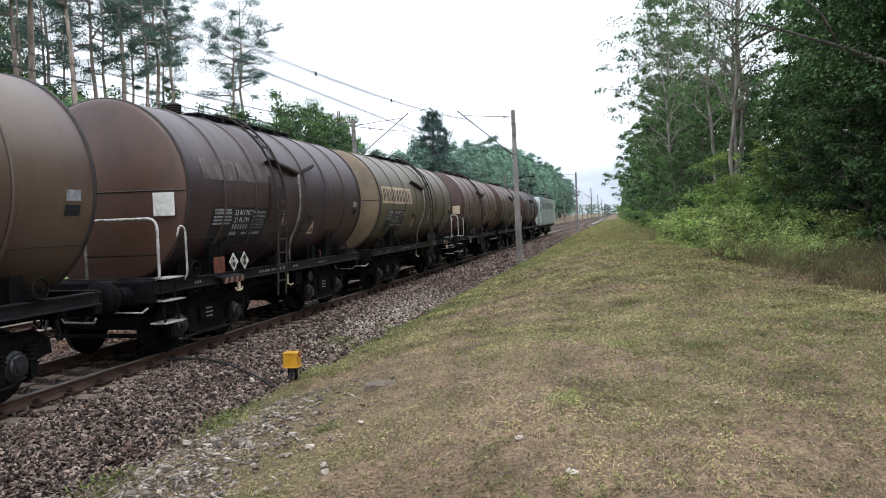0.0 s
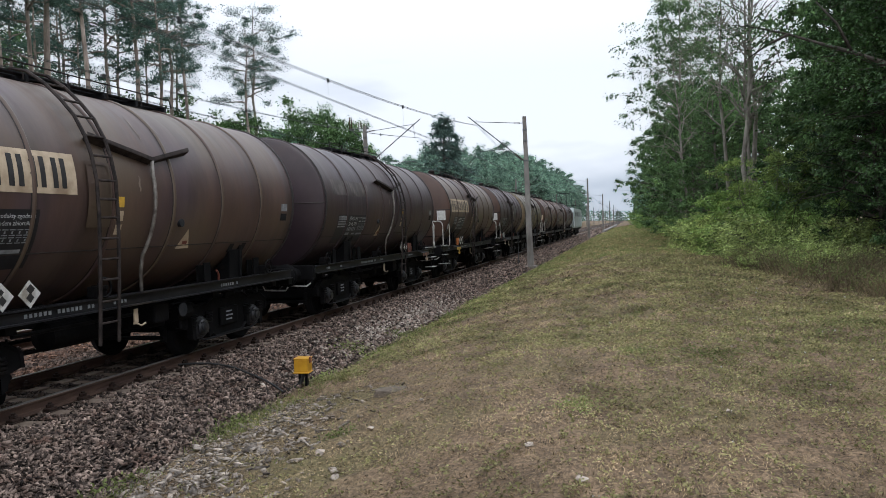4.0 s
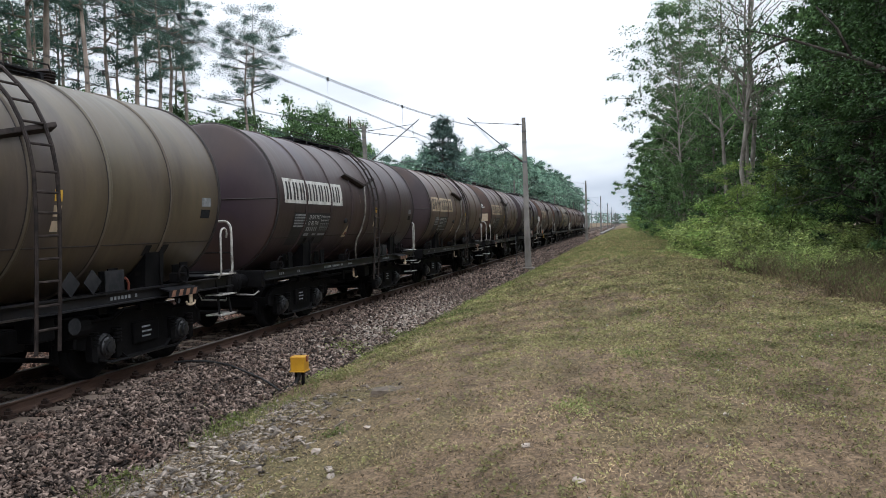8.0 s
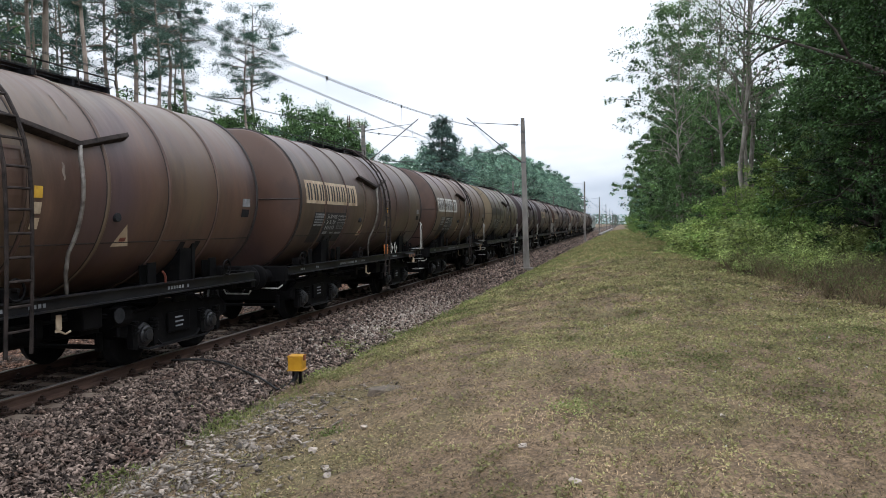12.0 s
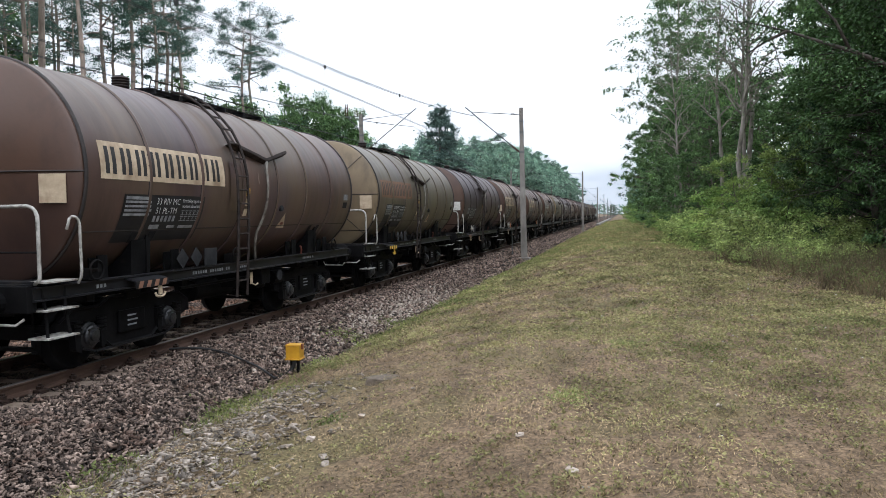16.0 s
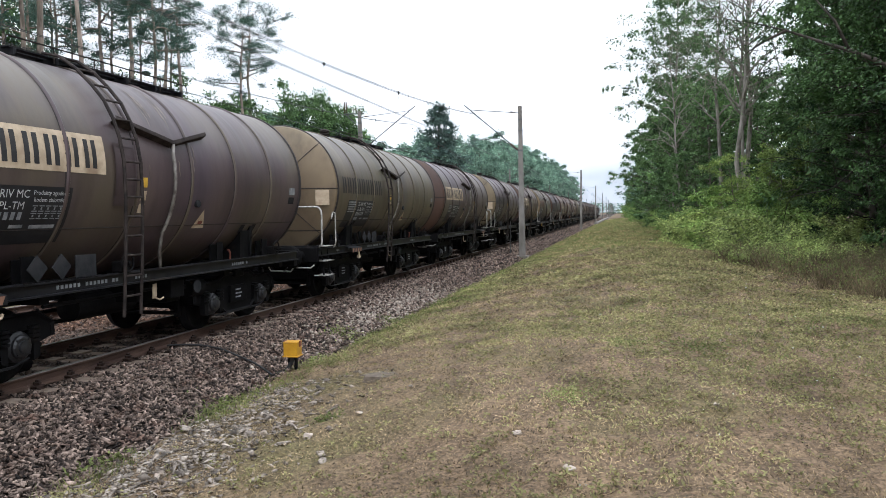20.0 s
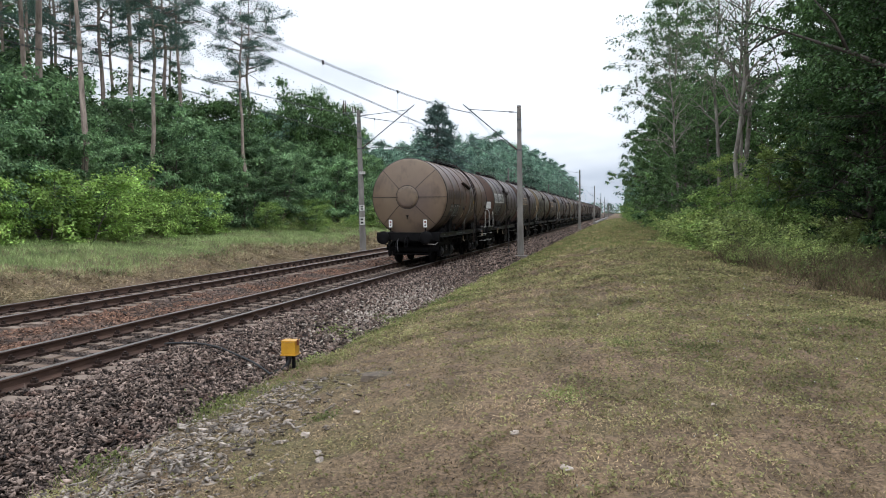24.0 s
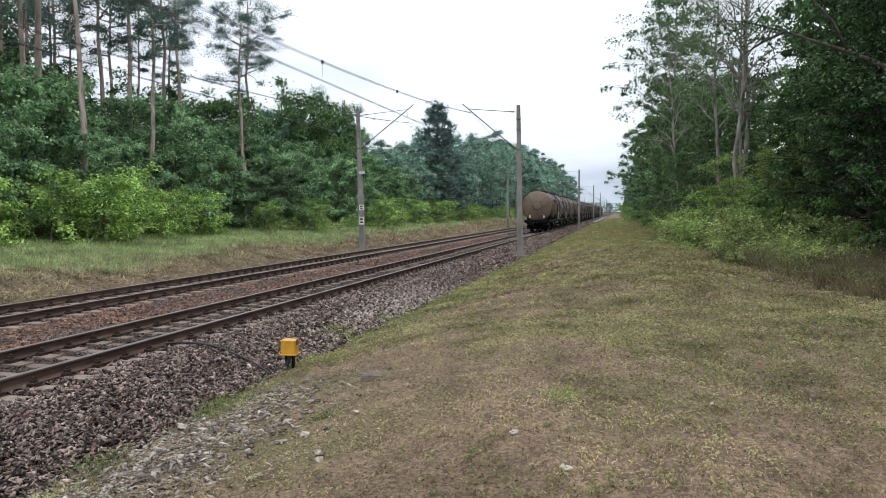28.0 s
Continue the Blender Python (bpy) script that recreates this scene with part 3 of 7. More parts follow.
PROFILE = ((-1500, 3.0), (-60, 1.7), (-34, 1.35), (-27, 1.0), (-22, 0.62), (-19.2, 0.36), (-17.6, 0.02), (-16.4, -0.26), (-15.6, -0.52), (-15.0, -0.62), (-13, -0.66), (-7, -0.66), (-5.35, -0.62), (-4.85, -0.42), (-4.3, -0.30), (-3.0, -0.08), (-1.2, 0.22), (0.5, 0.36), (3, 0.32), (6, 0.20), (9, 0.32), (14, 0.5), (60, 1.0), (1500, 2.0))


def ground_z(x, y):
    """Height of the ground sheet, for arrays or numbers."""
    z = np.interp(x, [p[0] for p in PROFILE], [p[1] for p in PROFILE])
    x, y = np.asarray(x, float), np.asarray(y, float)
    soft = np.clip((np.abs(x + 10) - 5.2) / 2.0, 0, 1)
    near = np.clip(1 - y / 300, 0.2, 1)
    wave = 0.05 * np.sin(x * 0.9 + y * 0.35) + 0.04 * np.sin(x * 0.4 - y * 0.62 + 1) + 0.025 * np.sin(x * 2.3 + y * 1.7)
    # the verge sinks gently towards the far mast
    fall = -0.16 * np.clip((y - 12) / 30, 0, 1) * np.clip((x + 6) / 2, 0, 1) * np.clip((8 - x) / 4, 0, 1)
    # a little heap of soil at the foot of the connection box
    heap = 0.11 * np.exp(-((x + 4.75) ** 2 + (y - 10.2) ** 2) / 0.22)
    return z + soft * near * wave + fall + heap


def build_ground():
    xs = np.unique(np.concatenate([[-1500, -700, -300, -150, -90], np.arange(-60, -20, 2.5), np.arange(-20, -4, 0.4), np.arange(-4.9, 6, 0.14), np.arange(6, 10, 0.4), np.arange(10, 30, 2.5), [40, 60, 100, 200, 500, 1500]]))
    ys = np.unique(np.concatenate([[-600, -250, -120, -60, -30, -15, -8, -4], np.arange(0, 3, 0.5), np.arange(3, 15, 0.14), np.arange(15, 24, 0.35), np.arange(24, 60, 1.0), np.arange(60, 150, 5), np.arange(150, 500, 25), [600, 800, 1200, 2000, 3500]]))
    X, Y = np.meshgrid(xs, ys)
    Z = ground_z(X, Y) + RNG.normal(0, 0.016, X.shape)
    n, m = len(xs), len(ys)
    i = (np.arange(m - 1)[:, None] * n + np.arange(n - 1)[None]).ravel()
    me = arrays("ground", np.stack([X.ravel(), Y.ravel(), Z.ravel()], 1), np.stack([i, i + 1, i + n + 1, i + n], 1))
    me.polygons.foreach_set("use_smooth", [True] * len(me.polygons))
    ob = obj("ground", me, M_GROUND)
    tagged(ob, "mown dry grass verge with bare brown patches beside the railway", "ground", kind="structure")
    return ob


GROUND = build_ground()

# ---- track bed, sleepers, rails ----
RAIL_Y0, RAIL_Y1 = -60.0, 1200.0


def bed_z(x):
    """Top of the ballast across the two tracks."""
    return np.interp(x, (-15.55, -14.6, -14.3, -11.2, -10.5, -9.7, -6.65, -6.35, -5.6, -5.0), (-0.66, -0.25, -0.215, -0.215, -0.28, -0.215, -0.198, -0.215, -0.40, -0.56))


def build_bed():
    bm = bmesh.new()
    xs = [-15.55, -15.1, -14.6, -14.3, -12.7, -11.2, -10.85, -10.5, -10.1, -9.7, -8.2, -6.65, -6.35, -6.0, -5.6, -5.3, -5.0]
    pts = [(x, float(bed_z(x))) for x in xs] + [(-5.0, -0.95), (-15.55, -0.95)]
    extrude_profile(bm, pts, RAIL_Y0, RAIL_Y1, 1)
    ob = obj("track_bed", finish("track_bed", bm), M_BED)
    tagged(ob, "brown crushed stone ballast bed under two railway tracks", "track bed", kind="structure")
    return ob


BED = build_bed()


def build_rails():
    prof = [(-0.075, -0.172), (0.075, -0.172), (0.075, -0.160), (0.022, -0.142), (0.009, -0.125), (0.009, -0.045), (0.034, -0.034), (0.036, -0.010), (0.028, 0.0), (-0.028, 0.0), (-0.036, -0.010), (-0.034, -0.034), (-0.009, -0.045), (-0.009, -0.125), (-0.022, -0.142), (-0.075, -0.160)]
    bm = bmesh.new()
    extrude_profile(bm, prof, RAIL_Y0, RAIL_Y1, 1)
    me = finish("rail", bm)
    me.materials.append(M_RUSTRAIL)
    me.materials.append(M_RAILTOP)
    for p in me.polygons:
        if p.normal.z > 0.6 and p.center.z > -0.02:
            p.material_index = 1
    for cx in (TRACK_1, TRACK_2):
        for side in (0.7525, -0.7525):
            ob = new("rail", me)
            ob.location = (cx + side, 0, 0)
            tagged(ob, "rusty steel rail with a worn bright head", "rail", group="rails", kind="structure")


build_rails()


def sleeper_mesh():
    bm = bmesh.new()
    # deep at the rail seats, waisted in the middle
    for x0, x1, z0, z1 in ((-1.3, -0.35, -0.40, -0.178), (-0.35, 0.35, -0.40, -0.205), (0.35, 1.3, -0.40, -0.178)):
        box(bm, x0, x1, -0.13, 0.13, z0, z1, 0.02)
    return finish("sleeper", bm)


def clip_mesh():
    bm = bmesh.new()
    box(bm, -0.19, 0.19, -0.085, 0.085, -0.180, -0.165, 0.004)
    for s in (-1, 1):
        box(bm, s * 0.075, s * 0.175, -0.075, 0.075, -0.166, -0.125, 0.012)
        rod(bm, (s * 0.12, 0, -0.13), (s * 0.12, 0, -0.058), 0.026, seg=6)
        rod(bm, (s * 0.12, 0, -0.122), (s * 0.12, 0, -0.085), 0.050, seg=6)
    return finish("rail_clip", bm)


def build_sleepers():
    slp, clp = sleeper_mesh(), clip_mesh()
    for cx, first, last_single, y_clip in ((TRACK_1, -2.0, 88.0, 40.0), (TRACK_2, 6.0, 88.0, 36.0)):
        y = 7.946 + math.floor((first - 7.946) / 0.6) * 0.6
        while y < last_single:
            s = obj("sleeper", slp, M_SLEEPER, BED)
            s.location = (cx + random.uniform(-0.02, 0.02), y, random.uniform(-0.006, 0.004))
            s.rotation_euler = (0, 0, random.uniform(-0.01, 0.01))
            if y < y_clip and y > 4:
                for dx in (0.7525, -0.7525):
                    c = obj("rail_clip", clp, M_CLIP, s)
                    c.location = (dx + cx - s.location.x, 0, 0)
            y += 0.6
        # the far ones, joined
        ys = np.arange(y, 420, 0.6)
        bv = np.array([(sx, sy, sz) for sz in (-0.4, -0.18) for sx, sy in ((-1.3, -.13), (1.3, -.13), (1.3, .13), (-1.3, .13))])
        bf = np.array([(0, 3, 2, 1), (4, 5, 6, 7), (0, 1, 5, 4), (1, 2, 6, 5), (2, 3, 7, 6), (3, 0, 4, 7)])
        v = bv[None] + np.stack([np.full(len(ys), cx), ys, np.zeros(len(ys))], 1)[:, None]
        f = bf[None] + (np.arange(len(ys)) * 8)[:, None, None]
        ob = obj("far_sleepers", arrays("far_sleepers", v.reshape(-1, 3), f.reshape(-1, 4)), M_SLEEPER, BED)
        tagged(ob, kind="stuff")


def scatter(x0, x1, y0, y1, per_m2):
    n = int((x1 - x0) * (y1 - y0) * per_m2)
    return RNG.uniform(x0, x1, n), RNG.uniform(y0, y1, n)


def build_stones():
    # slope beside the near track
    for x0, x1, y0, y1, dens, sz in ((-7.32, -4.80, 2.5, 13, 1150, 0.0225), (-7.32, -4.80, 13, 28, 520, 0.028), (-7.35, -4.95, 28, 60, 100, 0.05), (-7.35, -5.0, 60, 130, 30, 0.085), (-7.35, -5.0, 130, 330, 6, 0.17)):
        x, y = scatter(x0, x1, y0, y1, dens)
        keep = (np.abs(((y - 7.946 + 0.3) % 0.6) - 0.3) > 0.15) | (x > -6.93 + RNG.normal(0, 0.05, len(x)))
        keep &= x < -4.86 + 0.18 * np.sin(y * 1.3) + 0.12 * np.sin(y * 3.1 + 1) - np.abs(RNG.normal(0, 0.1, len(x)))
        x, y = x[keep], y[keep]
        z = np.maximum(bed_z(x), ground_z(x, y)) + RNG.uniform(-0.010, 0.040, len(x))
        stones("ballast_stones", np.stack([x, y, z], 1), sz * RNG.uniform(0.55, 1.35, len(x)), M_STONE, "loose brown and grey crushed ballast stones on the track shoulder", parent=BED, single=300 if y0 < 3 else 0, near=(-5.4, 4.5))
    # between the rails and between the tracks
    for x0, x1, y0, y1, dens, sz, mat in ((-8.9, -7.5, 4, 26, 480, 0.028, M_STONEOIL), (-11.6, -8.98, 8, 30, 150, 0.036, M_STONERED), (-11.6, -8.98, 8, 30, 110, 0.032, M_STONERED), (-11.6, -8.98, 30, 70, 50, 0.05, M_STONERED), (-11.6, -8.98, 30, 70, 45, 0.045, M_STONERED), (-14.9, -11.6, 12, 45, 140, 0.034, M_STONERED), (-8.9, -7.45, 26, 60, 90, 0.04, M_STONEOIL)):
        x, y = scatter(x0, x1, y0, y1, dens)
        tk = np.where(x > -10.45, TRACK_1, TRACK_2)
        on = (np.abs(((y - 7.946 + 0.3) % 0.6) - 0.3) < 0.15) & (np.abs(x - tk) < 1.22)
        x, y = x[~on], y[~on]
        z = bed_z(x) - 0.002
        stones("ballast_stones", np.stack([x, y, z], 1), sz * RNG.uniform(0.55, 1.35, len(x)), mat, "crushed ballast stones between the rails, partly rust stained")
    # pale rubble along the toe of the slope, close to the verge
    n = 8200
    y = RNG.uniform(2.6, 9.5, n)
    x = -4.75 + RNG.normal(0.62, 0.55, n) + (6.5 - y) * 0.09
    keep = (RNG.uniform(0, 1, n) < np.clip(1.15 - (y - 4) * 0.16, 0.08, 1)) & (x > -4.95)
    x, y = x[keep], y[keep]
    z = ground_z(x, y) + RNG.uniform(0.004, 0.03, len(x))
    stones("pale_rubble", np.stack([x, y, z], 1), RNG.gamma(2.2, 0.0080, len(x)).clip(0.007, 0.045), M_PALE, "pale grey limestone rubble strewn along the verge edge", flat=0.5, parent=GROUND, single=300, near=(-3.6, 4.0))
    # pale heap of newer stone on the shoulder
    n = 1300
    x, y = RNG.normal(-5.60, 0.38, n), RNG.normal(18.5, 3.0, n)
    k = (x < -5.0) & (x > -6.9)
    x, y = x[k], y[k]
    stones("pale_ballast", np.stack([x, y, bed_z(x) + 0.03], 1), 0.030 * RNG.uniform(0.6, 1.4, len(x)), M_PALESTONE, "paler new ballast stones on the track shoulder")


VERGE_STONES = ((-0.77, 5.6, 0.05), (-0.32, 4.82, 0.062), (0.81, 6.61, 0.05), (-2.83, 6.31, 0.075), (-2.34, 5.49, 0.07), (0.43, 6.71, 0.03), (-2.21, 7.64, 0.045), (-3.43, 7.81, 0.06), (-0.59, 7.06, 0.03), (-2.53, 6.87, 0.05), (-3.26, 8.09, 0.05), (-3.32, 6.97, 0.06))


def build_verge_stones():
    for i, (x, y, r) in enumerate(VERGE_STONES):
        r *= 0.75
        rnd = random.Random(i)
        bm = bmesh.new()
        for k in range(16):
            d = Vector((rnd.gauss(0, 1), rnd.gauss(0, 1), rnd.gauss(0, 1))).normalized() * rnd.uniform(0.85, 1.1)
            bm.verts.new((d.x * 1.25 * r, d.y * 0.9 * r, d.z * 0.62 * r))
        bmesh.ops.convex_hull(bm, input=bm.verts)
        bmesh.ops.delete(bm, geom=[v for v in bm.verts if not v.link_faces], context="VERTS")
        bmesh.ops.bevel(bm, geom=list(bm.edges), offset=r * 0.05, segments=1, affect="EDGES")
        ob = obj("stone", finish("stone", bm), M_PALESTONE)
        ob.location = (x, y, float(ground_z(x, y)) + r * 0.42)
        ob.rotation_euler = (0, 0, rnd.uniform(0, 6))
        tagged(ob, "pale loose stone lying in the mown grass", "stone", group="stones on the verge")
    # a flat slab half sunk in the grass
    bm = bmesh.new()
    rnd = random.Random(4)
    for k in range(22):
        ang = k * 2 * math.pi / 22
        rr = rnd.uniform(0.82, 1.12)
        for z, sh in ((-0.05, 1.0), (0.015 + 0.02 * rnd.random(), 0.9)):
            bm.verts.new((0.25 * rr * sh * math.cos(ang), 0.14 * rr * sh * math.sin(ang), z))
    bmesh.ops.convex_hull(bm, input=bm.verts)
    bmesh.ops.delete(bm, geom=[v for v in bm.verts if not v.link_faces], context="VERTS")
    ob = obj("stone_slab", finish("stone_slab", bm), M_SLAB)
    ob.location = (-2.82, 8.54, float(ground_z(-2.82, 8.54)) + 0.01)
    ob.rotation_euler = (0.05, 0.03, 0.5)
    tagged(ob, "flat grey stone slab half sunk in the grass", "stone", group="stones on the verge")


def build_far_platform():
    """A low pale concrete edge beside the track in the distance."""
    bm = bmesh.new()
    sec = [(-5.05, -0.5), (-5.05, -0.02), (-4.98, 0.02), (-4.45, 0.02), (-4.38, -0.02), (-4.38, -0.5)]
    extrude_profile(bm, sec, 150.0, 330.0, 30)
    tagged(obj("platform", finish("platform", bm), M_CONC), "low pale concrete platform beside the distant track", "platform", kind="structure")


build_far_platform()


# ---- masts, cantilevers and wires ----
def mast(x, y, h, side, lean, thick=0.34, number_plates=False):
    """Concrete catenary mast; side: +1 where its track lies to the right of it."""
    root = new("catenary_mast")
    z0 = float(ground_z(x, y)) if not (-15.5 < x < -5) else -0.45
    root.location = (x, y, z0)
    tagged(root, "weathered concrete catenary mast beside the track", "catenary mast", group="catenary masts")
    top = h - z0
    off = lean * top
    bm = bmesh.new()
    prof = [(-0.5, -0.38), (0.5, -0.38), (0.5, 0.38), (-0.5, 0.38)]
    rings = []
    for i in range(9):
        s = i / 8
        w = thick * (1 - 0.42 * s)
        rings.append([bm.verts.new((px * w + off * s, py * w, top * s)) for px, py in prof])
    for a, b in zip(rings, rings[1:]):
        for k in range(4):
            bm.faces.new((a[k], a[(k + 1) % 4], b[(k + 1) % 4], b[k]))
    bm.faces.new(rings[-1])
    bmesh.ops.bevel(bm, geom=[e for e in bm.edges if abs(e.verts[0].co.z - e.verts[1].co.z) > 0.1], offset=0.03, segments=2, affect="EDGES")
    part("pole", bm, M_CONC, root)
    bm = bmesh.new()
    box(bm, -0.33, 0.33, -0.33, 0.33, -0.3, 0.10, 0.03)
    part("foundation", bm, M_CONC, root, "concrete foundation block")
    cz = {"band": (top - 0.05, top - 0.75, top - 1.35, top - 2.45)}
    for z in cz["band"][1:]:
        s = z / top
        w = thick * (1 - 0.42 * s)
        bm = bmesh.new()
        box(bm, off * s - w * 0.56, off * s + w * 0.56, -w * 0.45, w * 0.45, z - 0.045, z + 0.045, 0.006)
        part("clamp", bm, M_GALV, root, "rusty steel clamp")
    # cantilever: slanting tube from the lower clamp up and out over the track, tie rod from the top
    reach = (TRACK_1 if x > -10 else TRACK_2) - x
    sg = 1 if reach > 0 else -1
    mx, tz = off * 0.95, top - 0.38
    low = Vector((off * 0.72 + sg * 0.12, 0, top - 2.45))
    tip = Vector((reach + sg * 0.35, 0, top + 0.18))
    bm = bmesh.new()
    rod(bm, low + (tip - low) * 0.16, tip, 0.032, seg=8)
    part("cantilever_tube", bm, M_GALV, root, "slanting steel cantilever tube")
    bm = bmesh.new()
    rod(bm, low, low + (tip - low) * 0.16, 0.03, seg=8)
    for i in range(6):
        c = low + (tip - low) * (0.03 + 0.022 * i)
        rod(bm, c - (tip - low).normalized() * 0.012, c + (tip - low).normalized() * 0.012, 0.065, seg=10)
    part("insulator", bm, M_INSUL, root, "ribbed brown insulator")
    mid = low + (tip - low) * 0.90
    bm = bmesh.new()
    rod(bm, (mx, 0, tz), (mid.x, 0, mid.z - 0.02), 0.018, seg=6)
    part("tie_rod", bm, M_GALV, root)
    bm = bmesh.new()
    a = Vector((mx, 0, tz))
    d = (Vector((mid.x, 0, mid.z)) - a)
    for i in range(5):
        c = a + d * (0.10 + 0.022 * i)
        rod(bm, c - d.normalized() * 0.012, c + d.normalized() * 0.012, 0.055, seg=10)
    part("insulator", bm, M_INSUL, root, "ribbed brown insulator")
    # registration arm down at the contact wire
    hz = 6.15 - z0
    bm = bmesh.new()
    pt = low + (tip - low) * 0.35
    rod(bm, (pt.x, 0, hz + 0.05), (reach - sg * 0.1, 0, hz), 0.02, seg=6)
    rod(bm, (reach - sg * 0.1, 0, hz), (reach + sg * 0.5, 0, hz - 0.32), 0.012, seg=6)
    rod(bm, (pt.x, 0, hz + 0.05), (low.x, 0, low.z), 0.02, seg=6)
    part("registration_arm", bm, M_GALV, root)
    bm = bmesh.new()
    rod(bm, tip - Vector((sg * 0.45, 0, 0.2)), (reach, 0, 7.62 - z0), 0.012, seg=6)
    part("wire_hanger", bm, M_GALV, root)
    if number_plates:
        for z, hh in ((2.82, 0.36), (1.98, 0.50)):
            bm = bmesh.new()
            box(bm, -0.17, 0.17, -0.155, -0.145, z - hh / 2, z + hh / 2, 0.004)
            pl = part("number_plate", bm, M_WHITE, root, "white enamel mast plate with dark bars")
            for r in range(2):
                bm = bmesh.new()
                zc = z + (0.5 - r) * hh * 0.42
                box(bm, -0.09, 0.08, -0.159, -0.156, zc - hh * 0.11, zc + hh * 0.11)
                part("marking", bm, M_INK, pl)
        bm = bmesh.new()
        box(bm, -0.155, 0.155, -0.14, 0.14, 4.95, 5.12, 0.004)
        part("painted_band", bm, M_WHITE, root, "white painted ring")
        bm = bmesh.new()
        rod(bm, (0.1, 0, top - 0.15), (-1.25, 0, top - 0.15), 0.04, seg=6)
        rod(bm, (-0.1, 0, top - 1.2), (-1.1, 0, top - 0.2), 0.03, seg=6)
        part("back_bracket", bm, M_GALV, root)
        for dx, hh in ((-0.45, 0.3), (-0.6, 0.3), (-1.1, 0.75), (-1.22, 0.75)):
            bm = bmesh.new()
            lathe(bm, [(-0.15 + i * hh / 10 + top, 0.045 if i % 2 else 0.028) for i in range(11)], axis="Z", seg=8)
            bmesh.ops.translate(bm, verts=bm.verts, vec=(dx, 0, 0.05))
            part("insulator", bm, M_INSUL, root, "upright insulator")
    return root


MAST_STEP = 64.0
MASTS_R = [41.0 + MAST_STEP * i for i in range(-1, 9)]
MASTS_L = [44.6 + MAST_STEP * i for i in range(-1, 9)]


def build_masts():
    for i, y in enumerate(MASTS_R):
        mast(-5.29, y, 7.95, -1, -0.012 if i == 1 else 0.0)
    for i, y in enumerate(MASTS_L):
        mast(-15.85, y, 8.58, 1, -0.025 if i == 1 else 0.0, thick=0.36, number_plates=(i == 1))
    # thin marker rod beside the near mast
    bm = bmesh.new()
    rod(bm, (0, 0, 0), (0, 0, 1.9), 0.025, 0.02, seg=6)
    root = part("rod", bm, M_GALV, None)
    root.name = "marker_post"
    root.location = (-6.05, 41.6, -0.32)
    tagged(root, "thin grey steel marker post beside the mast", "post")


def build_wires():
    for cx, masts in ((TRACK_1, MASTS_R), (TRACK_2, MASTS_L)):
        pts, con = [], []
        drops = []
        for i, (a, b) in enumerate(zip(masts, masts[1:])):
            zig = 0.18 if i % 2 else -0.18
            for k in range(16):
                s = k / 16
                y = a + (b - a) * s
                sag = 1.62 * 4 * s * (1 - s)
                pts.append((cx + zig * (1 - 2 * s), y, 7.62 - sag * 0.92))
                con.append((cx + zig * (1 - 2 * s), y, 5.82 - 0.06 * math.sin(math.pi * s)))
            for k in range(1, 9):
                s = k / 9
                x, y = cx + zig * (1 - 2 * s), a + (b - a) * s
                drops.append(((x, y, 7.62 - 1.62 * 4 * s * (1 - s) * 0.92), (x, y, 5.82)))
        root = new("overhead_line")
        root.location = (0, 0, 0)
        tagged(root, "sagging overhead line with droppers above the track", "overhead line", group="overhead lines", kind="structure")
        for dx in (-0.05, 0.05):
            bm = bmesh.new()
            tube(bm, [(x + dx, y, z) for x, y, z in pts], 0.0095, 5)
            part("messenger_wire", bm, M_WIRE, root)
            bm = bmesh.new()
            tube(bm, [(x + dx * 0.8, y, z) for x, y, z in con], 0.0085, 5)
            part("contact_wire", bm, M_WIRE, root)
        bm = bmesh.new()
        for a, b in drops:
            rod(bm, a, b, 0.003, seg=4, cap=False)
            rod(bm, Vector(a) + Vector((0, 0, 0.05)), Vector(a) - Vector((0, 0, 0.07)), 0.035, seg=5)
        tagged(part("droppers", bm, M_WIRE, root), kind="stuff")


build_masts()
build_wires()


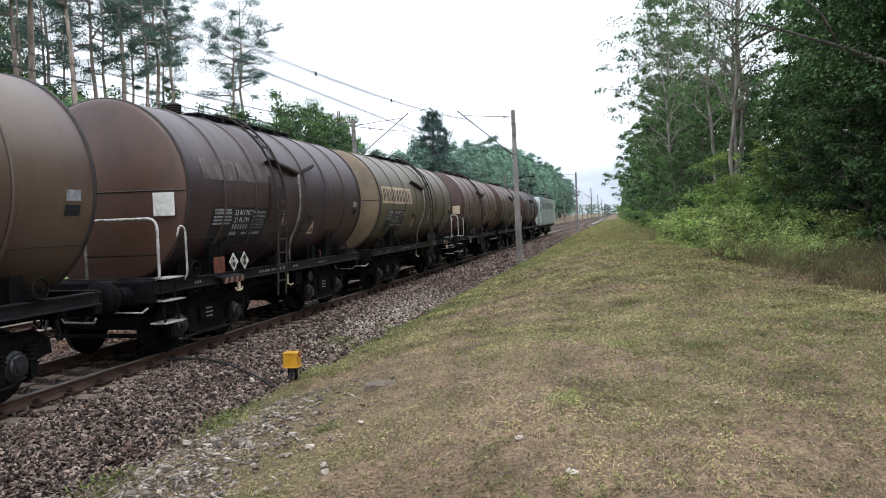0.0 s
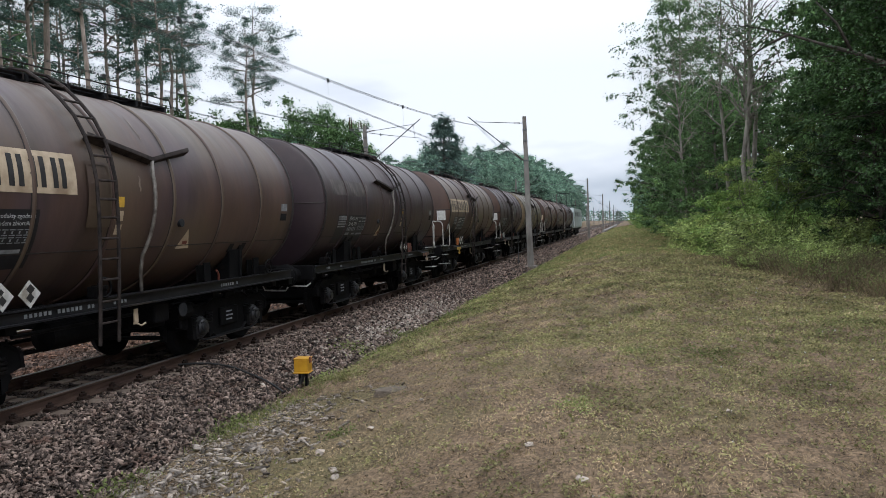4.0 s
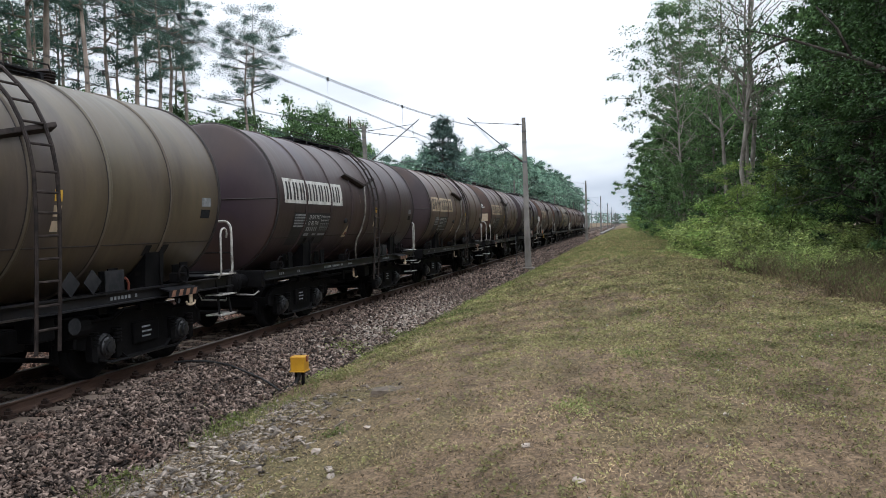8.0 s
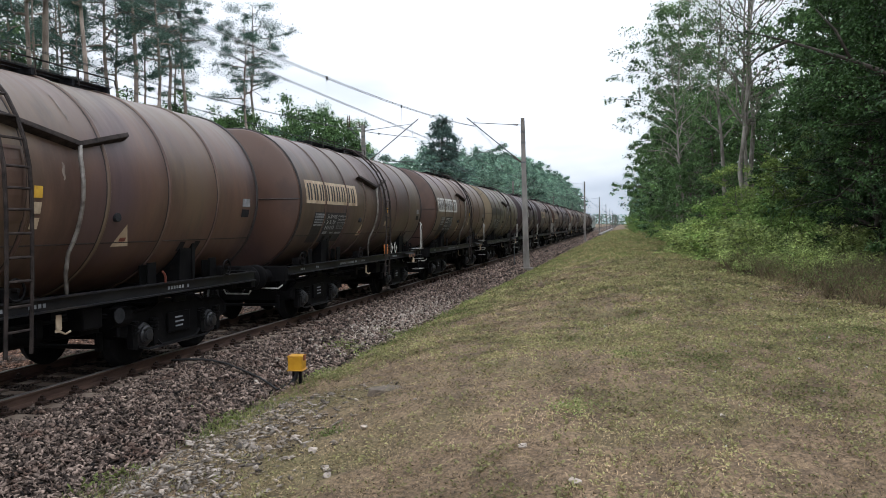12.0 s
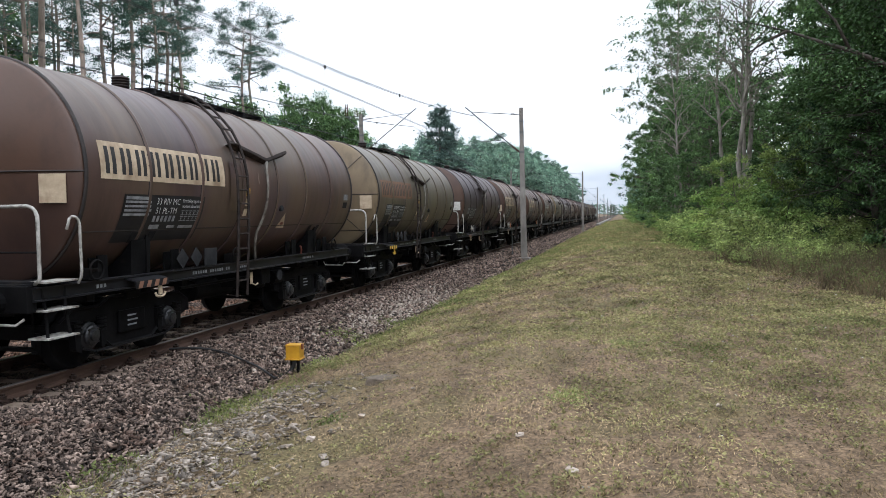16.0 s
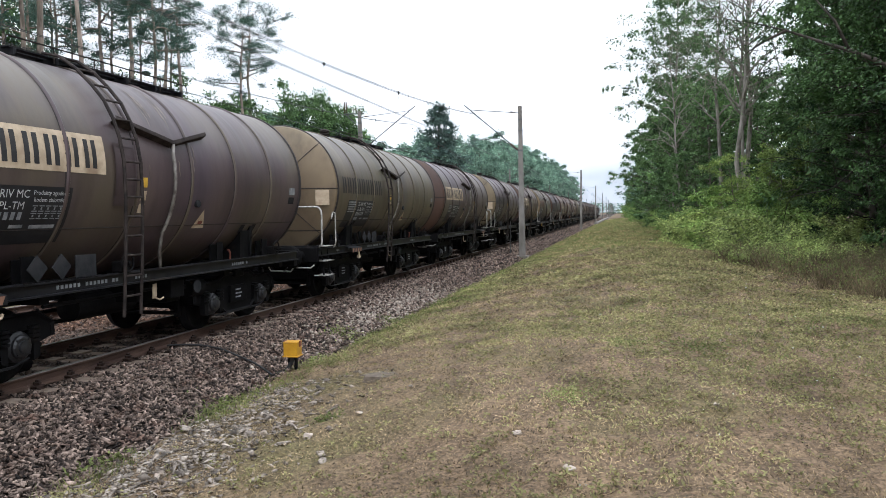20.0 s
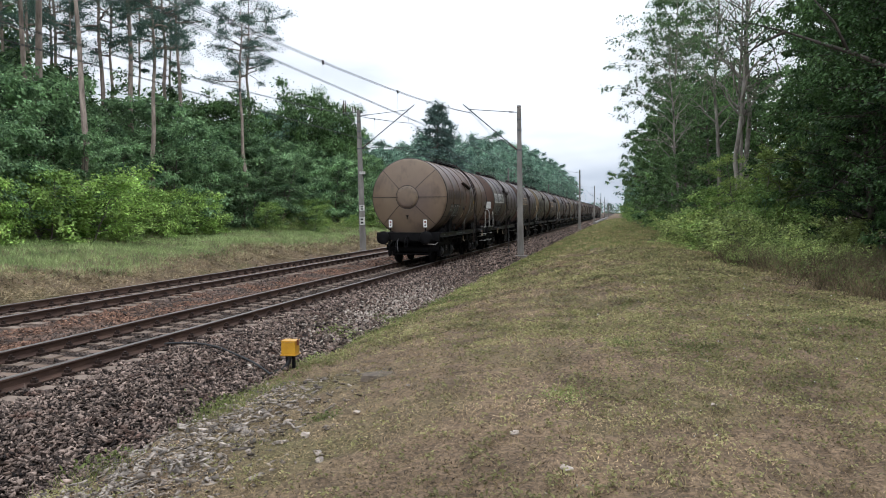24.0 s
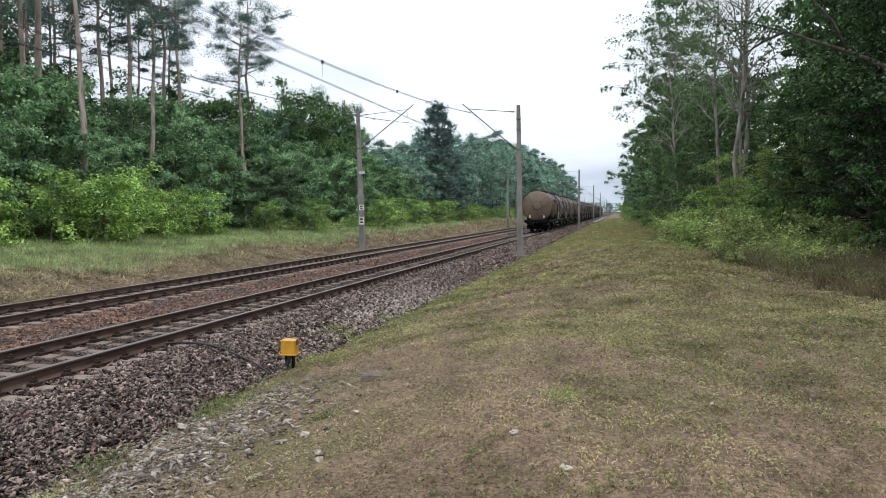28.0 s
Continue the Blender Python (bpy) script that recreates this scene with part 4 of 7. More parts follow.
# ---- the yellow lineside box and its cable ----
def build_box():
    x, y = -4.8, 10.2
    root = new("lineside_connection_box")
    root.location = (x, y, -0.095)
    root.rotation_euler = (0, 0, radians(4))
    tagged(root, "amber yellow lineside connection box on a short dark post", "connection box")
    bm = bmesh.new()
    box(bm, -0.108, 0.108, -0.098, 0.098, 0.018, 0.205, 0.008)
    part("box_body", bm, M_AMBER, root)
    bm = bmesh.new()
    box(bm, -0.122, 0.122, -0.112, 0.112, 0.0, 0.018, 0.005)
    part("base_flange", bm, M_AMBER, root)
    bm = bmesh.new()
    box(bm, -0.114, 0.114, -0.104, 0.104, 0.205, 0.226, 0.006)
    lid = part("lid", bm, M_AMBER, root, "flat amber lid")
    for sx in (-0.120, 0.120):
        bm = bmesh.new()
        box(bm, sx - 0.008, sx + 0.008, -0.03, 0.03, 0.15, 0.235, 0.003)
        part("latch", bm, M_OLDRED, lid, "rusty red latch")
    for sx in (-0.05, 0.05):
        bm = bmesh.new()
        box(bm, sx - 0.018, sx + 0.018, -0.03, 0.03, -0.34, 0.01, 0.004)
        part("post", bm, M_STEEL, root, "dark steel post")
    bm = bmesh.new()
    tube(bm, [(0, 0, 0.01), (-0.02, 0.0, -0.08), (-0.06, -0.02, -0.18), (-0.16, 0.0, -0.26)], 0.035, 8)
    part("cable_sleeve", bm, M_RUBBER, root)
    # the cable lies over the ballast to the rail
    bm = bmesh.new()
    pts = []
    for i in range(24):
        s = i / 23
        px = -4.98 - 2.35 * s
        py = 10.15 + 0.55 * math.sin(s * 2.4) + 0.25 * s
        pts.append((px, py, float(max(bed_z(px), ground_z(px, py) - 0.02)) + 0.075 + 0.02 * math.sin(s * 9)))
    tube(bm, pts, 0.017, 7)
    cab = part("cable", bm, M_RUBBER, None)
    cab.name = "track_cable"
    tagged(cab, "black rubber cable lying across the ballast to the rail", "cable")


build_box()

# ---- tank wagons ----
# Wagon space: y = 0 at the rear rim of the barrel, +y forward, +x the side towards the verge, z = 0 rail top.
R_TANK, Z_TANK = 1.55, 2.67
MESHES = {}


def cached(key, make, smooth=False):
    if key not in MESHES:
        bm = bmesh.new()
        make(bm)
        MESHES[key] = finish(key[0], bm, smooth)
    return MESHES[key]


def on_shell(y, s, lift=0.0):
    """A point on the verge side of the barrel: y along it, s metres of arc above its mid height."""
    a = s / R_TANK
    return ((R_TANK + lift) * math.cos(a), y, Z_TANK + (R_TANK + lift) * math.sin(a))


def shell_patch(bm, y0, y1, s0, s1, lift=0.006, cuts=6, thick=0.0):
    rows = [[bm.verts.new(on_shell(y, s0 + (s1 - s0) * i / cuts, lift)) for y in (y0, y1)] for i in range(cuts + 1)]
    for a, b in zip(rows, rows[1:]):
        bm.faces.new((a[0], a[1], b[1], b[0]))
    return bm


def stencil(text, y, s, height):
    """Lettering bent round the barrel, from the built-in font."""
    key = ("lettering", text, y, s, height)
    if key not in MESHES:
        cu = bpy.data.curves.new("lettering", "FONT")
        cu.body, cu.size = text, height
        cu.resolution_u = 2
        tmp = new("lettering_source", cu)
        dg = bpy.context.evaluated_depsgraph_get()
        me = bpy.data.meshes.new_from_object(tmp.evaluated_get(dg))
        bpy.data.objects.remove(tmp)
        for v in me.vertices:
            v.co = on_shell(y + v.co.x, s + v.co.y, 0.011)
        me.materials.clear()
        MESHES[key] = me
    return MESHES[key]


def flat_text(text, height, at):
    """Lettering on an upright plate that faces the verge."""
    key = ("lettering", text, height, at)
    if key not in MESHES:
        cu = bpy.data.curves.new("lettering", "FONT")
        cu.body, cu.size, cu.resolution_u = text, height, 2
        tmp = new("lettering_source", cu)
        me = bpy.data.meshes.new_from_object(tmp.evaluated_get(bpy.context.evaluated_depsgraph_get()))
        bpy.data.objects.remove(tmp)
        for v in me.vertices:
            v.co = (at[0], at[1] + v.co.x, at[2] + v.co.y)
        me.materials.clear()
        MESHES[key] = me
    return MESHES[key]


GLYPHS = 9
SIGN_X = 1.23


def name_blocks(parent, y0, s0, length, height, mat):
    """The owner's name as plain dark upright bars, a pair for each character."""
    step = length / GLYPHS

    def pair(bm):
        shell_patch(bm, 0, step * 0.24, s0, s0 + height, 0.010, 3)
        shell_patch(bm, step * 0.42, step * 0.66, s0, s0 + height, 0.010, 3)

    for i in range(GLYPHS):
        b = obj("name_block", cached(("name_block", step, s0), pair), mat, parent)
        b.location = (0, y0 + i * step, 0)


def panel_bars(bm, y0):
    """Unreadable small print and the running number on the data panel as plain bars."""
    rnd = random.Random(5)
    for r in range(5):
        top = -0.30 - r * 0.062
        shell_patch(bm, y0 + 0.04, y0 + 0.04 + 0.62 * rnd.uniform(0.72, 1.0), top - (0.034 if r else 0.045), top, 0.011, 1)
    for k in range(6):
        shell_patch(bm, y0 + 0.74 + k * 0.098, y0 + 0.74 + k * 0.098 + 0.06, -0.68, -0.585, 0.011, 1)
    shell_patch(bm, y0 + 0.72, y0 + 0.96, -0.80, -0.73, 0.011, 1)
    shell_patch(bm, y0 + 1.16, y0 + 1.36, -0.79, -0.745, 0.011, 1)
    # boxed figures
    for r in range(2):
        for k in range(5):
            a, t = y0 + 1.42 + k * 0.105, -0.50 - r * 0.095
            shell_patch(bm, a, a + 0.085, t - 0.012, t, 0.011, 1)
            shell_patch(bm, a, a + 0.085, t - 0.078, t - 0.066, 0.011, 1)
            shell_patch(bm, a + 0.028, a + 0.052, t - 0.055, t - 0.023, 0.011, 1)
    shell_patch(bm, y0 + 1.46, y0 + 1.86, -0.80, -0.75, 0.011, 1)


def diamond(bm, x, y, z, r, t=0.012):
    f = [bm.verts.new((x, y + dy * r, z + dz * r)) for dy, dz in ((0, -1), (1, 0), (0, 1), (-1, 0))]
    b = [bm.verts.new((x - t, v.co.y, v.co.z)) for v in f]
    bm.faces.new(f)
    bm.faces.new(b[::-1])
    for k in range(4):
        bm.faces.new((f[k], b[k], b[(k + 1) % 4], f[(k + 1) % 4]))


def warn_triangle(bm, y, s, w, h):
    a, b, c = (bm.verts.new(on_shell(*p, 0.010)) for p in ((y, s), (y + w, s), (y + w * 0.5, s + h)))
    bm.faces.new((a, b, c))


def plate_yz(bm, pts, x0, x1):
    """A flat plate cut to an outline in y and z, between x0 and x1."""
    a = [bm.verts.new((x1, y, z)) for y, z in pts]
    b = [bm.verts.new((x0, y, z)) for y, z in pts]
    bm.faces.new(a)
    bm.faces.new(b[::-1])
    for k in range(len(pts)):
        bm.faces.new((a[k], b[k], b[(k + 1) % len(pts)], a[(k + 1) % len(pts)]))


def add_bogie(w, yc):
    bog = obj("bogie", cached(("bogie_bolster",), lambda bm: (box(bm, -0.95, 0.95, -0.36, 0.36, 0.42, 0.86, 0.03), box(bm, -0.85, 0.85, -0.06, 0.06, 0.24, 0.42, 0.01), box(bm, -0.30, 0.30, -0.1, 0.1, 0.84, 0.98))), M_STEEL, w, "grimy two-axle bogie toned black for the shade underneath")
    bog.location = (0, yc, 0)

    def side(bm):
        # welded side frame: arched top flange, deep web, horn guides at the axles, low middle
        top = [(-1.48, 0.52), (-1.46, 0.70), (-1.22, 0.84), (-0.70, 0.84), (-0.48, 0.94), (0.48, 0.94), (0.70, 0.84), (1.22, 0.84), (1.46, 0.70), (1.48, 0.52)]
        low = [(1.26, 0.46), (1.22, 0.64), (0.68, 0.64), (0.62, 0.36), (0.46, 0.24), (-0.46, 0.24), (-0.62, 0.36), (-0.68, 0.64), (-1.22, 0.64), (-1.26, 0.46)]
        plate_yz(bm, top + low, -0.05, 0.03)
        # flange along the upper and the lower edge
        for line, wd in ((top, 0.075), (low[3:7], 0.085)):
            for (y0, z0), (y1, z1) in zip(line, line[1:]):
                rod(bm, (wd - 0.03, y0, z0), (wd - 0.03, y1, z1), 0.028, seg=4)
        for dy in (-0.90, 0.90):
            for s in (-1, 1):
                plate_yz(bm, [(dy + s * 0.20, 0.26), (dy + s * 0.30, 0.30), (dy + s * 0.32, 0.66), (dy + s * 0.20, 0.66)], -0.02, 0.09)
                for i in range(4):
                    rod(bm, (0.06, dy + s * 0.235, 0.50 + i * 0.055), (0.06, dy + s * 0.235, 0.53 + i * 0.055), 0.075, seg=8)
        box(bm, 0.03, 0.08, -0.30, 0.30, 0.40, 0.72, 0.02)
        box(bm, 0.02, 0.11, -0.16, 0.16, 0.88, 1.0, 0.02)

    for sx in (1, -1):
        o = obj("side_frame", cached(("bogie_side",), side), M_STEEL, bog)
        o.location = (sx * 1.02, 0, 0)
        if sx < 0:
            o.rotation_euler = (0, 0, math.pi)
    # tie bar below the axle boxes, its worn edge shows
    tie = obj("tie_bar", cached(("tie_bar",), lambda bm: (box(bm, 1.06, 1.10, -0.80, 0.80, 0.215, 0.245, 0.004), rod(bm, (1.08, -0.80, 0.23), (1.08, -1.05, 0.30), 0.016, seg=5), rod(bm, (1.08, 0.80, 0.23), (1.08, 1.05, 0.30), 0.016, seg=5))), M_SILL, bog)

    def wheelset(bm):
        for sx in (-1, 1):
            prof = [(sx * 0.685, 0.12), (sx * 0.69, 0.40), (sx * 0.672, 0.49), (sx * 0.70, 0.49), (sx * 0.712, 0.46), (sx * 0.805, 0.455), (sx * 0.805, 0.40), (sx * 0.76, 0.38), (sx * 0.755, 0.16), (sx * 0.79, 0.12)]
            lathe(bm, prof, axis="X", seg=32)
        rod(bm, (-1.0, 0, 0), (1.0, 0, 0), 0.085, seg=10)

    def axle_box(bm):
        lathe(bm, [(-0.14, 0.19), (-0.02, 0.19), (0.0, 0.15), (0.03, 0.145), (0.05, 0.12), (0.055, 0.085), (0.085, 0.08), (0.095, 0.03)], axis="X", seg=18)
        for k in range(4):
            a = math.pi / 4 + k * math.pi / 2
            rod(bm, (0.02, 0.12 * math.cos(a), 0.12 * math.sin(a)), (0.06, 0.12 * math.cos(a), 0.12 * math.sin(a)), 0.018, seg=6)

    def brake_beam(bm):
        rod(bm, (-0.80, 0, 0.37), (0.80, 0, 0.37), 0.035, seg=6)
        for x in (-0.76, 0.76):
            box(bm, x - 0.045, x + 0.045, -0.01, 0.07, 0.30, 0.58, 0.015)
            rod(bm, (x, 0.0, 0.40), (x, -0.02, 0.84), 0.02, seg=5)

    for y, s in ((0.40, 1), (-0.40, -1), (1.54, -1), (-1.54, 1)):
        o = obj("brake_beam", cached(("brake_beam",), brake_beam), M_STEEL, bog)
        o.location = (0, y, 0)
        if s < 0:
            o.rotation_euler = (0, 0, math.pi)
    for y in (-1.37, 1.37):
        o = obj("end_beam", cached(("end_beam",), lambda bm: box(bm, -0.98, 0.98, -0.05, 0.05, 0.46, 0.66, 0.01)), M_STEEL, bog)
        o.location = (0, y, 0)
    obj("bogie_print", cached(("bogie_print",), lambda bm: [box(bm, 1.101, 1.104, -0.12, 0.08 + 0.03 * (i % 2), 0.62 - i * 0.07, 0.645 - i * 0.07) for i in range(3)]), M_TEXTDIM, bog)["kind"] = "stuff"
    for dy in (-0.90, 0.90):
        ws = obj("wheelset", cached(("wheelset",), wheelset, True), M_STEEL, bog)
        ws.location = (0, dy, 0.455)
        ab = obj("axle_box", cached(("axle_box",), axle_box), M_AXLE, bog, "dusty grey axle box cover")
        ab.location = (1.10, dy, 0.46)
        ab = obj("axle_box", MESHES[("axle_box",)], M_AXLE, bog)
        ab.location, ab.rotation_euler = (-1.10, dy, 0.46), (0, 0, math.pi)


def add_end(w, y, way, platform):
    """Headstock, buffers, coupling and hoses at y; way: +1 for the leading end."""
    e = obj("headstock", cached(("headstock",), lambda bm: box(bm, -1.30, 1.30, -0.08, 0.08, 0.93, 1.26, 0.015)), M_STEEL, w)
    e.location = (0, y, 0)

    def buffer(bm):
        lathe(bm, [(0.0, 0.14), (0.30, 0.13), (0.30, 0.105), (0.54, 0.10)], axis="Y", seg=16)
        box(bm, -0.17, 0.17, 0.0, 0.03, -0.17, 0.17, 0.01)

    def plate(bm):
        lathe(bm, [(0.53, 0.10), (0.545, 0.26), (0.575, 0.26), (0.60, 0.235), (0.615, 0.10), (0.62, 0.02)], axis="Y", seg=24)

    for sx in (-0.875, 0.875):
        b = obj("buffer", cached(("buffer_case",), buffer), M_STEEL, w, "black buffer")
        b.location = (sx, y, 1.06)
        if way < 0:
            b.rotation_euler = (0, 0, math.pi)
        obj("buffer_plate", cached(("buffer_plate",), plate, True), M_STEEL, b)

    def hook(bm):
        box(bm, -0.04, 0.04, 0.0, 0.32, 1.0, 1.12, 0.015)
        tube(bm, [(0, 0.30, 1.04), (0, 0.44, 0.98), (0, 0.46, 0.90), (0, 0.38, 0.86)], 0.035, 6)
        tube(bm, [(0.06, 0.30, 1.0), (0.06, 0.36, 0.75), (0.0, 0.38, 0.68), (-0.06, 0.36, 0.75), (-0.06, 0.30, 1.0)], 0.018, 6)

    h = obj("coupling_hook", cached(("hook",), hook), M_STEEL, w)
    h.location = (0, y, 0)

    def hose(bm):
        tube(bm, [(0.38, 0.05, 1.0), (0.38, 0.22, 0.95), (0.36, 0.32, 0.72), (0.33, 0.40, 0.58), (0.30, 0.36, 0.50)], 0.022, 6)
        tube(bm, [(0.62, 0.02, 0.98), (0.72, 0.12, 0.80), (0.95, 0.12, 0.78), (1.08, 0.06, 0.88)], 0.014, 6)

    o = obj("brake_hose", cached(("hose",), hose), M_RUBBER, w)
    o.location = (0, y, 0)
    if way < 0:
        o.rotation_euler = (0, 0, math.pi)
        h.rotation_euler = (0, 0, math.pi)

    g = obj("shunter_grip", cached(("grip", way), lambda bm: tube(bm, [(0.62, way * 0.04, 0.94), (0.66, way * 0.10, 0.80), (1.14, way * 0.10, 0.79), (1.22, way * 0.04, 0.86)], 0.016, 6)), M_RAIL_PAINT, w, "pale worn grab bar under the buffer")
    g.location = (0, y, 0)


def add_platform(w, y, way):
    """Brakeman's platform with pale handrails and steps at the end y."""
    p = obj("end_platform", cached(("platform",), lambda bm: (box(bm, -1.3, 1.3, -0.04, 0.66, 1.25, 1.28, 0.006), box(bm, -1.3, 1.3, 0.0, 0.05, 1.28, 1.31, 0.004))), M_SILL, w, "dusty steel end platform")
    p.location = (0, y, 0)
    if way > 0:
        p.rotation_euler = (0, 0, math.pi)
    rails = (
        ("handrail", lambda bm: tube(bm, [(1.30, 0.05, 1.27), (1.375, 0.05, 1.33), (1.38, 0.05, 1.40), (1.38, 0.05, 2.02), (1.375, 0.05, 2.10), (1.35, 0.048, 2.16), (1.31, 0.044, 2.20), (1.25, 0.04, 2.22), (0.22, 0.04, 2.22), (0.16, 0.04, 2.20), (0.12, 0.04, 2.15), (0.10, 0.04, 2.08), (0.10, 0.04, 1.28)], 0.023, 8)),
        ("handrail", lambda bm: tube(bm, [(1.44, 0.62, 1.24), (1.49, 0.62, 1.32), (1.50, 0.62, 1.40), (1.50, 0.61, 1.99), (1.50, 0.59, 2.05), (1.50, 0.54, 2.085), (1.50, 0.48, 2.09), (1.50, 0.43, 2.06), (1.50, 0.41, 2.00), (1.48, 0.405, 1.93)], 0.018, 8)),
        ("guard_bar", lambda bm: tube(bm, [(1.37, 0.05, 1.66), (0.75, 0.04, 1.66), (0.10, 0.04, 1.66)], 0.013, 6)),
    )
    for i, (nm, mk) in enumerate(rails):
        r = obj(nm, cached((nm, i), mk, True), M_RAIL_PAINT if i < 2 else M_STEEL, w, "pale painted tubular handrail" if i < 2 else "")
        r.location = (0, y, 0)
        if way > 0:
            r.scale = (1, -1, 1)
    for z in (1.292, 0.945, 0.60):
        st = obj("step", cached(("step",), lambda bm: (box(bm, 1.16, 1.46, -0.27, 0.27, -0.011, 0.011, 0.004))), M_RAIL_PAINT, w, "worn steel footstep with a bright edge")
        st.location = (0, y + (0.33 if way < 0 else -0.33), z)
    for dy in (-0.20, 0.20):
        hg = obj("step_hanger", cached(("hanger", dy), lambda bm: tube(bm, [(1.30, dy, 1.24), (1.34, dy * 0.8, 0.945), (1.38, dy * 0.95, 0.60)], 0.022, 6)), M_STEEL, w)
        hg.location = (0, y + (0.33 if way < 0 else -0.33), 0)


LADDER_PATH = ((0.44, 4.30), (0.70, 4.24), (0.97, 4.06), (1.20, 3.84), (1.39, 3.62), (1.53, 3.36), (1.62, 3.10), (1.68, 2.78), (1.69, 2.30), (1.66, 1.50), (1.61, 0.66))


def add_ladder(w, y):
    def rails(bm):
        for dy in (-0.18, 0.18):
            tube(bm, [(x, dy, z) for x, z in LADDER_PATH], 0.024, 6)

    l = obj("ladder", cached(("ladder",), rails), M_LADDER, w, "worn brown steel ladder over the shell")
    l.location = (0, y, 0)
    pts = [Vector((x, 0, z)) for x, z in LADDER_PATH]
    rungs = []
    for a, b in zip(pts, pts[1:]):
        n = max(1, round((b - a).length / 0.29))
        rungs += [a + (b - a) * i / n for i in range(n)]
    for p in rungs[1:]:
        r = obj("rung", cached(("rung",), lambda bm: rod(bm, (0, -0.18, 0), (0, 0.18, 0), 0.016, seg=6)), M_LADDER, l)
        r.location = p


def cap_y(r):
    """How far the shallow tank end stands out behind the rim, at the share r of its radius."""
    return -0.37 + 0.335 * r * r


def add_tank(w, cyl, colour, end_colour, ribbed):
    def barrel(bm):
        prof = [(0.0, R_TANK), (cyl * 0.25, R_TANK), (cyl * 0.5, R_TANK), (cyl * 0.75, R_TANK), (cyl, R_TANK)]
        lathe(bm, prof, "Y", 72, close=False)

    t = obj("tank", cached(("barrel", cyl), barrel, True), M_TANKS[colour], w)
    t.location = (0, 0, Z_TANK)

    def dish(bm):
        prof = [(0.0, R_TANK), (-0.025, R_TANK * 0.995)] + [(cap_y(r), R_TANK * r) for r in (0.975, 0.93, 0.86, 0.76, 0.64, 0.5, 0.34, 0.18, 0.012)]
        lathe(bm, prof, "Y", 72, close=True)

    for y, way in ((0.0, -1), (cyl, 1)):
        d = obj("tank_end", cached(("dish",), dish, True), M_ENDS[end_colour], w, "dished tank end with a weld seam")
        d.location = (0, y, Z_TANK)
        if way > 0:
            d.rotation_euler = (0, 0, math.pi)

        def seams(bm):
            fall = [(1.0, 0.0)] + [(r, cap_y(r)) for r in (0.975, 0.86, 0.64, 0.44, 0.305, 0.0)]
            tube(bm, [(R_TANK * r, y0 - 0.008, 0) for r, y0 in fall] + [(-R_TANK * r, y0 - 0.008, 0) for r, y0 in fall[::-1]], 0.012, 5)
            if ribbed:
                for a in (45, 135, 225, 315):
                    c, s = math.cos(radians(a)), math.sin(radians(a))
                    tube(bm, [(R_TANK * r * c, y0 - 0.008, R_TANK * r * s) for r, y0 in fall[0:6]], 0.010, 5)
                ring = [(0.30 * R_TANK * math.cos(2 * math.pi * k / 24), cap_y(0.30) - 0.002, 0.30 * R_TANK * math.sin(2 * math.pi * k / 24)) for k in range(25)]
                tube(bm, ring, 0.011, 5)

        sm = obj("weld_seam", cached(("seams", ribbed), seams), M_BAND, d)
        if ribbed:
            hub = obj("hub_cover", cached(("hub_cover",), lambda bm: lathe(bm, [(cap_y(0.29) + 0.01, 0.29 * R_TANK), (cap_y(0.28) - 0.016, 0.282 * R_TANK), (cap_y(0.2) - 0.020, 0.2 * R_TANK), (cap_y(0.1) - 0.020, 0.1 * R_TANK), (cap_y(0.0) - 0.020, 0.01)], "Y", 40), True), M_ENDS[end_colour], d, "round riveted cover plate at the hub")
            for k in range(12):
                rv = obj("rivet", cached(("rivet",), lambda bm: lathe(bm, [(0.0, 0.016), (-0.012, 0.013), (-0.016, 0.002)], "Y", 8)), M_BAND, hub)
                rv.location = (0.25 * R_TANK * math.cos(k * math.pi / 6), cap_y(0.25) - 0.019, 0.25 * R_TANK * math.sin(k * math.pi / 6))

    for ang in (-0.53, math.pi + 0.53):
        sm = obj("weld_seam", cached(("long_seam", cyl, ang), lambda bm: tube(bm, [((R_TANK + 0.001) * math.cos(ang), k * cyl / 4, (R_TANK + 0.001) * math.sin(ang)) for k in range(5)], 0.009, 5)), M_BAND, t)

    def band(bm):
        lathe(bm, [(-0.031, R_TANK + 0.001), (-0.026, R_TANK + 0.018), (-0.012, R_TANK + 0.028), (0.012, R_TANK + 0.028), (0.026, R_TANK + 0.018), (0.031, R_TANK + 0.001)], "Y", 64, close=False)

    for f in (0.003, 1 / 7, 2 / 7, 3 / 7, 4 / 7, 5 / 7, 6 / 7, 0.997):
        thick = f in (0.003, 0.997)
        b = obj("band", cached(("band",), band, True), M_BAND if thick else M_TANKS[colour], t, "dark rim band" if thick else "")
        b.location = (0, cyl * f, 0)
        # one dark ring paints both the weld and the shadow beside the rib
        if not thick:
            e = obj("weld_seam", cached(("band_weld",), lambda bm: lathe(bm, [(-0.046, R_TANK + 0.001), (-0.040, R_TANK + 0.006), (0.040, R_TANK + 0.006), (0.046, R_TANK + 0.001)], "Y", 64, close=False), True), M_BAND, b, "dark weld and shadow line along the band")
    return t


